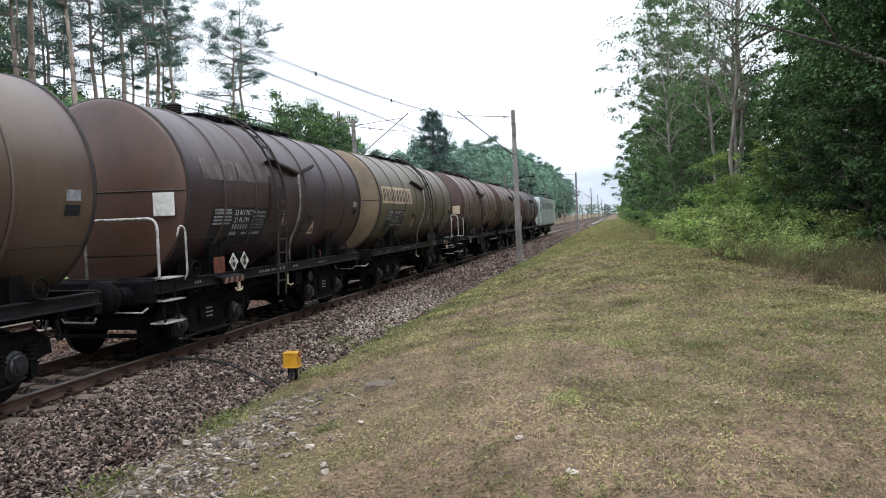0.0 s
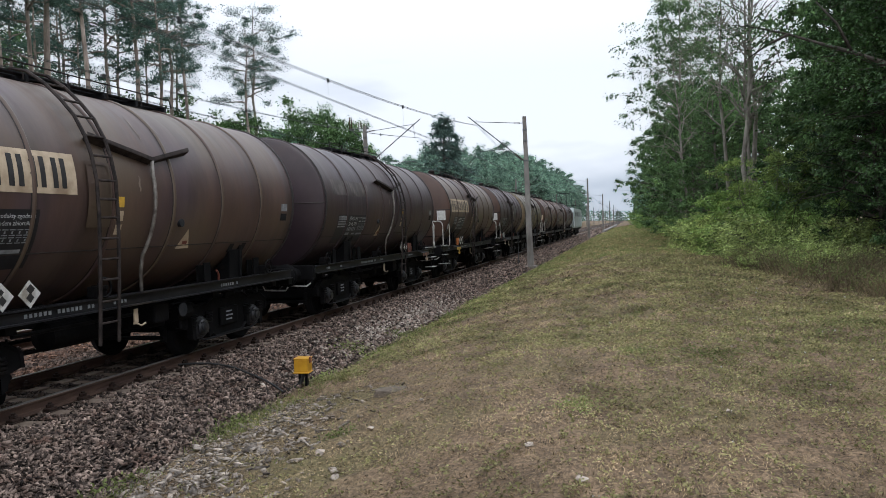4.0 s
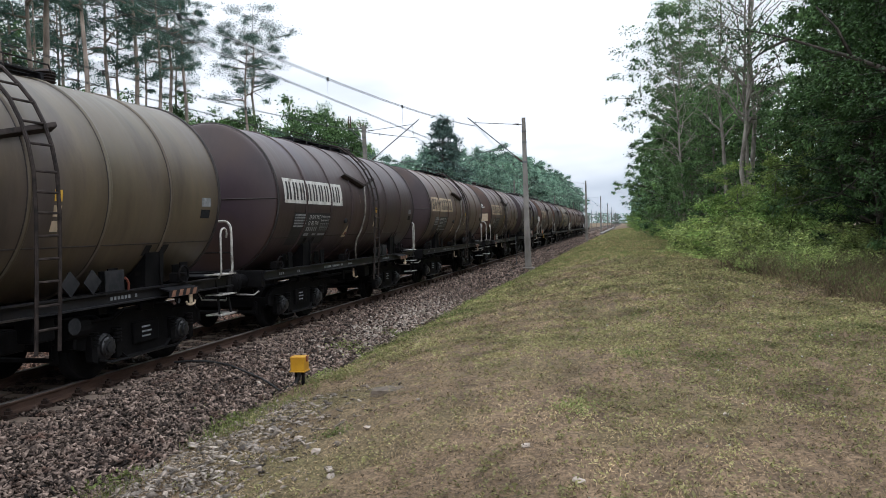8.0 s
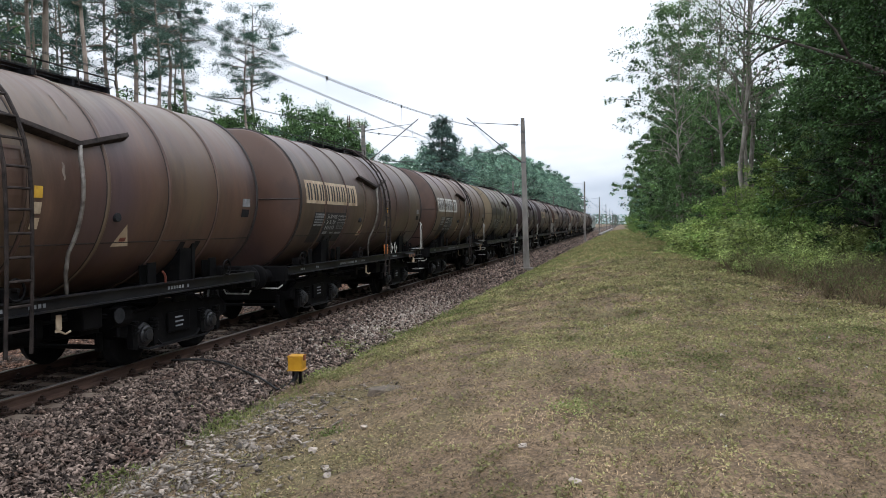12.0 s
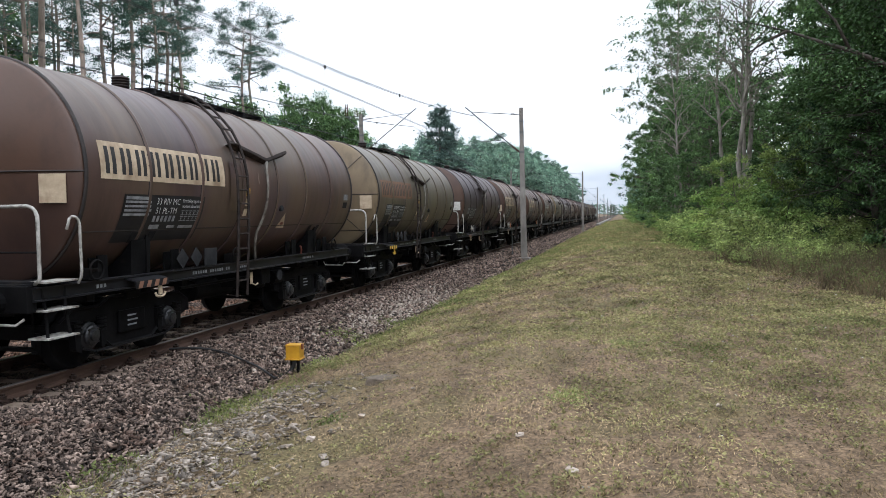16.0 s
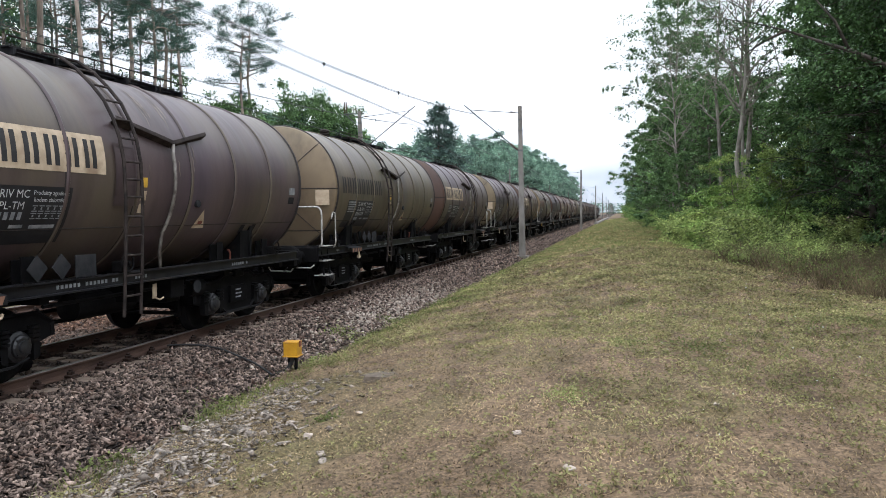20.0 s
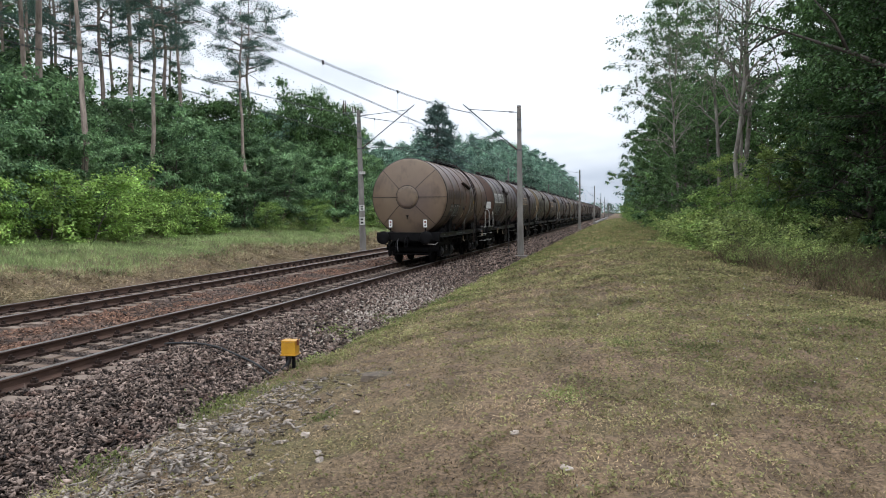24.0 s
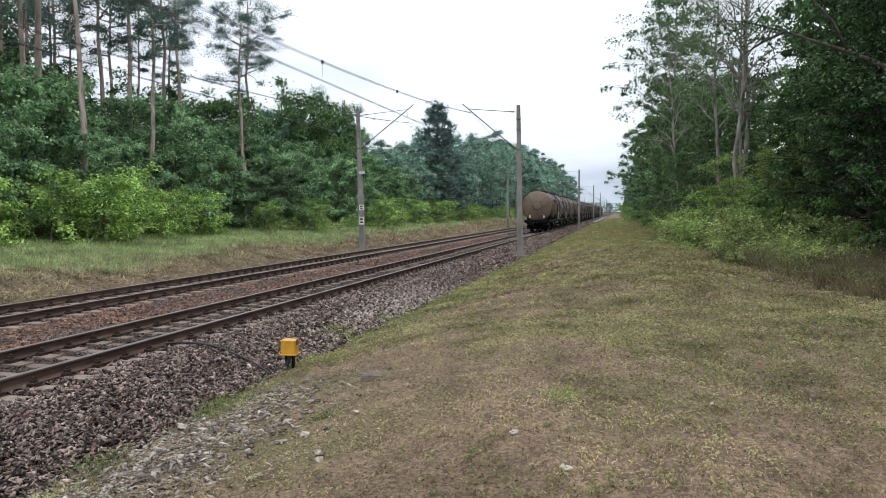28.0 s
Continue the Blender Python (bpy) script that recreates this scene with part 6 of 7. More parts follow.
# From the last wagon forward: kind (A: platform trails, B: platform leads), frame length less its ends (the barrel is 0.26 longer), shell, end, name plate, hazard plates, blank sign, ribbed end.
TRAIN = (
    ("B", 8.7, "red", "copper", "ghost", "none", "", True),
    ("A", 9.3, "purple", "brown", "white", "none", "white", True),
    ("A", 9.3, "purple", "brown", "cream", "none", "cream", False),
    ("A", 9.3, "olive", "tan", "bare", "none", "cream", True),
    ("B", 9.3, "purple", "brown", "cream", "none", "", False),
    ("A", 9.3, "purple", "tan", "bare", "none", "cream", True),
    ("A", 9.3, "brown", "brown", "cream", "none", "cream", False),
    ("A", 9.3, "olive", "tan", "faded", "none", "cream", True),
    ("A", 9.3, "dark", "brown", "none", "white", "white", False),
    ("A", 9.3, "red", "brown", "cream", "orange", "cream", False),
    ("B", 9.3, "brown", "brown", "cream", "orange", "", False),
    ("B", 9.3, "red", "brown", "white", "none", "", False),
    ("B", 9.3, "olive", "tan", "bare", "none", "", True),
    ("B", 9.3, "dark", "dark", "white", "none", "", False),
    ("B", 9.3, "brown", "dark", "cream", "none", "", False),
    ("A", 9.3, "brown", "brown", "cream", "rusty", "cream", False),
    ("B", 9.3, "dark", "dark", "worn", "rusty", "", False),
    ("A", 9.3, "brown", "brown", "cream", "orange", "white", False),
    ("A", 7.9, "dark", "brown", "worn", "rusty", "white", False),
    ("B", 9.3, "olive", "tan", "cream", "none", "", False),
    ("A", 9.3, "red", "brown", "none", "none", "cream", False),
    ("B", 9.3, "brown", "brown", "none", "none", "", False),
    ("B", 9.3, "dark", "brown", "none", "none", "", False),
)
PLATE_WORDS = {"white": "white name plate", "cream": "yellowed name plate", "faded": "faded orange name plate", "bare": "dark painted block marks", "ghost": "faint block marks", "worn": "peeling grey plate remains", "none": "plain oily shell"}
SHELL_WORDS = {"brown": "rusty brown", "dark": "dark purplish brown", "olive": "olive brown", "red": "reddish brown", "purple": "purplish brown"}
ROLLING = []


def build_train():
    seam = 1.45
    for i, (kind, cyl, col, end, plate, hz, sq, rib) in enumerate(TRAIN):
        if i:
            seam += TRAIN[i - 1][1] + (0.35 if TRAIN[i - 1][0] == "A" else 0.80) + 1.25 + (0.80 if kind == "A" else 0.35)
        w = wagon(kind, cyl + 0.26, col, end, plate, hz, sq, rib, graffiti=(i == 15), tail=(i == 0), stripes=(i in (7, 17)), streaks={2: 12, 7: 7, 17: 6, 14: 6}.get(i, 3))
        label = "%s railway tank wagon with a %s" % (SHELL_WORDS[col], PLATE_WORDS[plate])
        if i == 0:
            label = "reddish brown last tank wagon with white tail boards"
        tagged(w, label, "tank wagon", group="tank wagons of the train")
        ROLLING.append((w, seam - 0.13 + {0: 0.12, 9: -0.2}.get(i, 0.0)))
    return seam + TRAIN[-1][1] + 0.80 + 1.25


# ---- electric locomotive at the head ----
def build_loco(rear):
    w = new("electric_locomotive")
    tagged(w, "pale grey-green electric locomotive hauling the tank wagons", "locomotive")
    L = 17.6
    bm = bmesh.new()
    side = [(0.0, 1.15), (0.0, 2.35), (0.35, 3.35), (0.9, 3.78), (L - 0.9, 3.78), (L - 0.35, 3.35), (L, 2.35), (L, 1.15)]
    a = [bm.verts.new((1.48, y, z)) for y, z in side]
    b = [bm.verts.new((-1.48, y, z)) for y, z in side]
    bm.faces.new(a)
    bm.faces.new(b[::-1])
    for k in range(8):
        bm.faces.new((a[k], b[k], b[(k + 1) % 8], a[(k + 1) % 8]))
    bmesh.ops.bevel(bm, geom=list(bm.edges), offset=0.12, segments=3, affect="EDGES")
    part("body", bm, M_LOCO, w)
    for y0, y1 in ((-0.02, 1.5), (L - 1.5, L + 0.02)):
        for sx in (1, -1):
            bm = bmesh.new()
            box(bm, sx * 1.482, sx * 1.50, y0 + 0.35, y1 - 0.25, 1.25, 3.1, 0.005)
            part("cab_side", bm, M_LOCOWHITE, w, "white cab side panel")
            bm = bmesh.new()
            box(bm, sx * 1.50, sx * 1.512, y0 + 0.55, y1 - 0.45, 2.35, 2.95, 0.004)
            part("side_window", bm, M_GLASS, w)
    for y, tilt in ((0.10, -19), (L - 0.10, 19)):
        bm = bmesh.new()
        box(bm, -1.15, 1.15, -0.02, 0.02, -0.38, 0.38, 0.01)
        o = part("windscreen", bm, M_GLASS, w)
        o.location, o.rotation_euler = (0, y + (0.06 if y < 1 else -0.06), 2.85), (radians(tilt), 0, 0)
        bm = bmesh.new()
        box(bm, -1.3, 1.3, -0.02, 0.02, -0.55, 0.30, 0.01)
        o = part("nose_panel", bm, M_LOCOWHITE, w, "white lower nose panel")
        o.location = (0, -0.015 if y < 1 else L + 0.015, 1.9)
        for sx in (-0.95, 0.95):
            bm = bmesh.new()
            rod(bm, (sx, y - (0.16 if y < 1 else -0.16), 1.75), (sx, y, 1.75), 0.11, seg=14)
            part("headlight", bm, M_LAMPWHITE, w)
    for k in range(5):
        bm = bmesh.new()
        for j in range(7):
            box(bm, 1.482, 1.50, 3.0 + k * 2.4, 4.9 + k * 2.4, 2.7 + j * 0.09, 2.75 + j * 0.09)
        part("louvre", bm, M_GALV, w)["kind"] = "stuff"
    for y in (3.2, 6.4, 9.2, 12.4):
        bm = bmesh.new()
        box(bm, -0.7, 0.7, y, y + 1.7, 3.76, 4.02, 0.05)
        part("roof_box", bm, M_GALV, w)
    for y, up in ((2.6, True), (L - 3.6, False)):
        bm = bmesh.new()
        z1 = 5.0 if up else 4.25
        z2 = 5.76 if up else 4.35
        for sx in (-0.45, 0.45):
            rod(bm, (sx, y, 3.95), (sx * 0.7, y + 1.5, z1), 0.03, seg=6)
            rod(bm, (sx * 0.7, y + 1.5, z1), (sx * 1.2, y + 0.2, z2), 0.025, seg=6)
        rod(bm, (-0.85, y + 0.2, z2), (0.85, y + 0.2, z2), 0.04, seg=6)
        part("pantograph", bm, M_STEEL, w)
    bm = bmesh.new()
    box(bm, -1.35, 1.35, 0.2, L - 0.2, 0.95, 1.16, 0.02)
    box(bm, -1.2, 1.2, 6.6, 11.0, 0.45, 1.0, 0.05)
    part("underframe", bm, M_STEEL, w)
    for yc in (4.0, L - 4.0):
        add_bogie(w, yc)
    add_end(w, 0.05, -1, False)
    add_end(w, L - 0.05, 1, False)
    ROLLING.append((w, rear))


build_loco(build_train())


# ---- trees and undergrowth ----
def limb_points(a, b, n=6, wob=0.06, sag=0.0):
    a, b = np.array(a, float), np.array(b, float)
    L = np.linalg.norm(b - a)
    out = []
    for i in range(n + 1):
        s = i / n
        p = a + (b - a) * s + RNG.normal(0, wob * L / n, 3) * (0 < i < n)
        p[2] -= sag * L * s * s
        out.append(tuple(p))
    return out


def tree_meshes(name, h, trunk_r, crown_lo, crown_r, n_limbs, n_leaf, leaf, seed, stems=1, shape="round", droop=0.3, clump=0.55, sub=3, lean=0.03):
    """Trunk mesh and crown mesh of one tree: limbs that branch, leaves in loose clumps at their ends."""
    global RNG
    RNG = np.random.default_rng(seed)
    bm = bmesh.new()
    tips = []
    for st in range(stems):
        off = RNG.normal(0, 0.35 * (stems > 1), 2)
        top = np.array([off[0] * 3 + RNG.normal(0, lean * h), off[1] * 3 + RNG.normal(0, lean * h), h * RNG.uniform(0.86, 0.97)])
        trunk = limb_points((off[0], off[1], -0.3), top, 8, 0.05)
        rad = [trunk_r * (1 - 0.86 * i / 8) / (1 if stems == 1 else 1.3) for i in range(9)]
        tube(bm, trunk, rad, 8)
        T = np.array(trunk)
        for k in range(n_limbs // stems):
            s = crown_lo + (0.98 - crown_lo) * (k + RNG.uniform(0, 1)) / (n_limbs / stems)
            i = min(int(s * 8), 7)
            root = T[i] + (T[i + 1] - T[i]) * (s * 8 - i)
            q = (s - crown_lo) / (1 - crown_lo)
            reach = crown_r * {"round": math.sin(math.pi * (0.18 + 0.74 * q)) ** 0.7, "cone": (1.02 - q) ** 0.9, "top": 0.45 + 0.55 * math.sin(math.pi * q), "bush": math.sqrt(max(0.05, 1 - (q * 0.95) ** 2)), "ascend": 0.45 + 0.55 * math.sin(math.pi * (0.15 + 0.7 * q))}[shape] * RNG.uniform(0.65, 1.12)
            az = k * 2.4 + RNG.uniform(-0.5, 0.5) + st
            rise = {"round": 0.45, "cone": -0.10, "top": 0.28, "bush": 0.25, "ascend": 1.05}[shape] * reach * RNG.uniform(0.4, 1.3)
            tip = root + np.array([math.cos(az) * reach, math.sin(az) * reach, rise])
            lp = limb_points(root, tip, 5, 0.10, 0.06)
            r0 = max(0.012, trunk_r * (0.42 - 0.3 * q))
            tube(bm, lp, [r0 * (1 - 0.8 * j / 5) for j in range(6)], 5)
            tips += [(np.array(lp[j]), 0.25 + 0.75 * (j - 3) / 2) for j in (3, 4, 5)]
            for j in range(sub):
                bs = np.array(lp[RNG.integers(2, 5)])
                tp = bs + RNG.normal(0, reach * 0.30, 3) + np.array([math.cos(az), math.sin(az), 0.1]) * reach * 0.2
                tube(bm, limb_points(bs, tp, 2, 0.1), [r0 * 0.4, r0 * 0.3, r0 * 0.12], 4)
                tips.append((tp, 1.0))
        tips.append((np.array(trunk[-1]), 0.8))
    trunk_me = finish(name + "_trunk", bm, True)
    P = np.array([t[0] for t in tips])
    W = np.array([t[1] for t in tips])
    pick = RNG.choice(len(P), n_leaf, p=W / W.sum())
    # loose flattened clumps
    c = P[pick] + RNG.normal(0, 1, (n_leaf, 3)) * np.array([clump, clump, clump * 0.55]) * RNG.uniform(0.5, 1.3, len(P))[pick][:, None]
    c[:, 2] = np.maximum(c[:, 2], 0.1)
    v, f = leaf_arrays(c, np.full(n_leaf, leaf), droop, out=np.arctan2(c[:, 1], c[:, 0]))
    crown_me = arrays(name + "_crown", v, f)
    return trunk_me, crown_me


def tree(name, meshes, bark, leaves, label, category, group):
    root = new(name)
    obj("trunk", meshes[0], bark, root, "trunk with bare limbs")
    obj("crown", meshes[1], leaves, root, "leafy crown with gaps")
    tagged(root, label, category, group=group)
    return root


FIRST = {}


def plant(kind, i, x, y, scale=1.0, tall=1.0, sink=0.0):
    """Sets a tree of that kind; the first of a variant is built, the rest are copies."""
    spec = KINDS[kind]
    v = i % spec["n"]
    m = Matrix.Translation((x, y, float(ground_z(x, y)) - sink)) @ Matrix.Rotation((i * 2.399) % 6.283, 4, "Z") @ Matrix.Diagonal((scale, scale, scale * tall, 1))
    if (kind, v) not in FIRST:
        t = tree(spec["name"], tree_meshes(kind + str(v), seed=100 + 17 * v + len(kind), **spec["shape"]), spec["bark"], spec["leaf"], spec["label"], spec["cat"], spec["group"])
        t.matrix_basis = m
        FIRST[(kind, v)] = t
    else:
        src = FIRST[(kind, v)]
        keep = src.matrix_basis.copy()
        src.matrix_basis = Matrix()
        copy_thing(src, m)
        src.matrix_basis = keep


KINDS = {
    "pine": dict(n=4, name="pine_tree", bark=M_BARKPINE, leaf=M_NEEDLE, label="tall bare-stemmed Scots pine with a thin high crown", cat="pine tree", group="pines behind the track",
                 shape=dict(h=22, trunk_r=0.215, crown_lo=0.62, crown_r=3.0, n_limbs=15, n_leaf=9000, leaf=0.145, shape="top", clump=0.34, droop=-0.1, sub=2, lean=0.014)),
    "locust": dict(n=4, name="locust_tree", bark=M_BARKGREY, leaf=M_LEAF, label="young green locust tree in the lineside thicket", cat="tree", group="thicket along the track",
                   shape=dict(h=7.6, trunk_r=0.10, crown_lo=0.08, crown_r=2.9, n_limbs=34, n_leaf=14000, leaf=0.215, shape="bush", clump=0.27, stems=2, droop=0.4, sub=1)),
    "shrub": dict(n=3, name="shrub", bark=M_BARKGREY, leaf=M_LEAFLIGHT, label="bright yellow-green young shrub at the wood's edge", cat="shrub", group="shrubs at the wood edge",
                  shape=dict(h=3.0, trunk_r=0.05, crown_lo=0.05, crown_r=1.5, n_limbs=20, n_leaf=4200, leaf=0.17, shape="bush", clump=0.24, stems=2, droop=0.2, sub=2)),
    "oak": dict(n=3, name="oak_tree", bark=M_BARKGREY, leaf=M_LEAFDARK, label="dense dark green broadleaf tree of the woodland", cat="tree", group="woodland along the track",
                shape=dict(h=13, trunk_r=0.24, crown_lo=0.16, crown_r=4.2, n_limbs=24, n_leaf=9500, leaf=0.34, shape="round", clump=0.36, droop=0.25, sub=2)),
    "spruce": dict(n=1, name="spruce_tree", bark=M_BARKGREY, leaf=M_SPRUCE, label="tall dark conifer rising above the woodland", cat="conifer", group="woodland along the track",
                   shape=dict(h=18.5, trunk_r=0.26, crown_lo=0.2, crown_r=5.0, n_limbs=46, n_leaf=9500, leaf=0.42, shape="cone", clump=0.42, droop=0.2, sub=2, lean=0.004)),
    "aspen": dict(n=2, name="aspen_tree", bark=M_BARKPALE, leaf=M_LEAFRIGHT, label="tall pale-barked aspen with a sparse open crown", cat="tree", group="trees on the verge",
                  shape=dict(h=19, trunk_r=0.18, crown_lo=0.36, crown_r=3.4, n_limbs=26, n_leaf=3200, leaf=0.15, shape="ascend", clump=0.34, stems=1, droop=0.3, sub=5, lean=0.03)),
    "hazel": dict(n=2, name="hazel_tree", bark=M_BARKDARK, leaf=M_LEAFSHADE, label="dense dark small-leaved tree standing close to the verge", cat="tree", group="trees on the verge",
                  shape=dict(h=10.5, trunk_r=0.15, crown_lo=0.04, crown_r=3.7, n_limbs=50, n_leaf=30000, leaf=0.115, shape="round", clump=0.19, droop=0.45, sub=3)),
    "alder": dict(n=2, name="alder_tree", bark=M_BARKGREY, leaf=M_LEAFLIT, label="young olive-green tree at the edge of the wood", cat="tree", group="trees on the verge",
                  shape=dict(h=9.0, trunk_r=0.11, crown_lo=0.05, crown_r=2.6, n_limbs=34, n_leaf=12000, leaf=0.16, shape="round", clump=0.24, stems=2, droop=0.35, sub=3)),
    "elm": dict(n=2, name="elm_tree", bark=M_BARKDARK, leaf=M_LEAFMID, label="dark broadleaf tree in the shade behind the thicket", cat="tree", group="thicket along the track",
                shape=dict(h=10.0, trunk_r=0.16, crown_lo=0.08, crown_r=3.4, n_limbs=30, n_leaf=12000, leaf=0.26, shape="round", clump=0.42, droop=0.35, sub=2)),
    "bramble": dict(n=3, name="bramble_bush", bark=M_BARKGREY, leaf=M_BRAMBLE, label="low pale green bramble and weeds before the trees", cat="bush", group="brambles before the trees",
                    shape=dict(h=1.5, trunk_r=0.02, crown_lo=0.05, crown_r=1.15, n_limbs=16, n_leaf=1700, leaf=0.13, shape="bush", clump=0.17, stems=2, droop=0.2, sub=2)),
    "poplar": dict(n=2, name="poplar_tree", bark=M_BARKPALE, leaf=M_LEAFRIGHT, label="tall slender poplar with loose grey-green sprays", cat="tree", group="trees on the verge",
                   shape=dict(h=18, trunk_r=0.16, crown_lo=0.34, crown_r=3.0, n_limbs=40, n_leaf=15000, leaf=0.19, shape="round", clump=0.26, stems=1, droop=0.5, sub=4, lean=0.02)),
    "elder": dict(n=3, name="elder_bush", bark=M_BARKGREY, leaf=M_THORN, label="rounded green elder bush rising before the trees", cat="bush", group="brambles before the trees",
                  shape=dict(h=3.3, trunk_r=0.05, crown_lo=0.05, crown_r=1.6, n_limbs=24, n_leaf=5200, leaf=0.15, shape="bush", clump=0.20, stems=2, droop=0.25, sub=2)),
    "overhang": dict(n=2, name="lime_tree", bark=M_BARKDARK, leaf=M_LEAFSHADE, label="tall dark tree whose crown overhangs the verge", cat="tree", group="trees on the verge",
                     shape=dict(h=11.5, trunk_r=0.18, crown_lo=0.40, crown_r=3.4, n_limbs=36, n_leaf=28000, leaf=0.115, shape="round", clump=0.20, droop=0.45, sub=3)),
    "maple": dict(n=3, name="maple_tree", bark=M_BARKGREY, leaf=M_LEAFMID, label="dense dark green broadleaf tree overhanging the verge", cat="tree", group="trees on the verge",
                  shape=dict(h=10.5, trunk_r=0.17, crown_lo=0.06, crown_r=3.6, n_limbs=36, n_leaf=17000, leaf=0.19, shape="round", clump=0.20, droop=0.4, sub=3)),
}


def plant_left():
    r = random.Random(3)
    # thicket behind the bank
    k = 0
    for row, (x0, hh) in enumerate(((-26.4, 0.80), (-29.4, 1.16))):
        y = 12.0 + row * 2
        while y < 96:
            plant("locust", k, x0 + r.uniform(-1.3, 1.0), y, r.uniform(0.85, 1.1) * hh, r.uniform(0.85, 1.15), 0.1)
            y += r.uniform(3.0, 4.6)
            k += 1
    for i in range(22):
        y = 24 + i * 1.45 if i < 14 else 55 + (i - 14) * 6
        plant("shrub" if i < 14 else "elder", i, -24.6 + r.uniform(-0.9, 0.9) - (0.8 if i >= 14 else 0), y, r.uniform(0.55, 1.15) * (1.0 if i < 6 else 0.8), r.uniform(0.8, 1.2))
    # dark trees in the shade behind them
    for i in range(16):
        plant("elm", i, -35.5 + r.uniform(-2.0, 2.0), 30 + i * 4.4 + r.uniform(-1, 1), r.uniform(0.9, 1.15) * (1.0 if i < 8 else 0.85), r.uniform(0.95, 1.15))
    for i, (x, y, s) in enumerate(((-34.5, 79, 1.22), (-35.5, 73, 1.10), (-34, 86, 1.25))):
        plant("elm", i + 1, x, y, s, 1.05)
    for i in range(12):
        plant("bramble" if i % 2 else "elder", i, -22.8 + r.uniform(-0.8, 0.6), 46 + i * 3.2, r.uniform(0.45, 0.8), 0.9)
    # pines: bearing in degrees left of the track, distance, size
    pines = ((46.2, 44, 0.97), (45.3, 45, 0.98), (44.6, 44, 1.02), (43.7, 64, 1.08), (42.7, 46, 1.04), (42.2, 59, 0.97), (41.7, 47, 1.25), (41.2, 68, 1.09), (40.8, 62, 1.06), (40.0, 53, 0.75), (39.2, 41, 0.90), (37.8, 54, 1.06), (37.3, 65, 1.03), (36.0, 53, 1.11), (35.7, 73, 1.00), (34.7, 46, 0.82), (33.8, 62, 1.09), (33.5, 75, 1.05), (32.6, 60, 0.98), (28.4, 56, 0.86), (28.0, 68, 1.09), (47.3, 42, 0.96), (48.3, 45, 1.00))
    for i, (b, d, s) in enumerate(pines):
        plant("pine", i, -d * math.sin(radians(b)), d * math.cos(radians(b)), s, r.uniform(0.95, 1.08))
    # tall dark trees close the view behind the pines
    for i, (x, y, sc) in enumerate(((-50.0, 47.0, 1.35), (-54.0, 52.0, 1.45), (-47.5, 43.5, 1.2), (-57.0, 47.0, 1.5))):
        plant("elm", i, x, y, sc * 1.15, 1.15)
    # dark trees that rise above the thicket
    for i, (x, y, sc, tl) in enumerate(((-32.2, 58.5, 0.78, 1.40), (-29.7, 66.0, 0.95, 1.35), (-28.5, 68.0, 0.93, 1.35), (-27.3, 70.0, 0.84, 1.35))):
        plant("elm", i, x, y, sc, tl)
    # darker wood further along
    k = 0
    for x0, hs in ((-26.5, 0.88), (-31.5, 1.0), (-37.5, 1.1)):
        y = {-26.5: 92.0, -31.5: 66.0, -37.5: 84.0}[x0]
        while y < 420:
            plant("oak", k, x0 + r.uniform(-1.5, 1.5), y, hs * r.uniform(0.82, 1.12) * (0.78 + 0.9 * min(1.0, max(0.0, y - 105) / 130)), r.uniform(0.9, 1.15), 0.2)
            y += r.uniform(5.0, 7.5) * (1 + y / 400)
            k += 1
    plant("spruce", 0, -26.5, 108.0, 1.12, 0.94)
    for i in range(14):
        plant("elder", i + 1, -23.4 + r.uniform(-1, 1), 66 + i * 8.5, r.uniform(0.8, 1.2), 0.8)


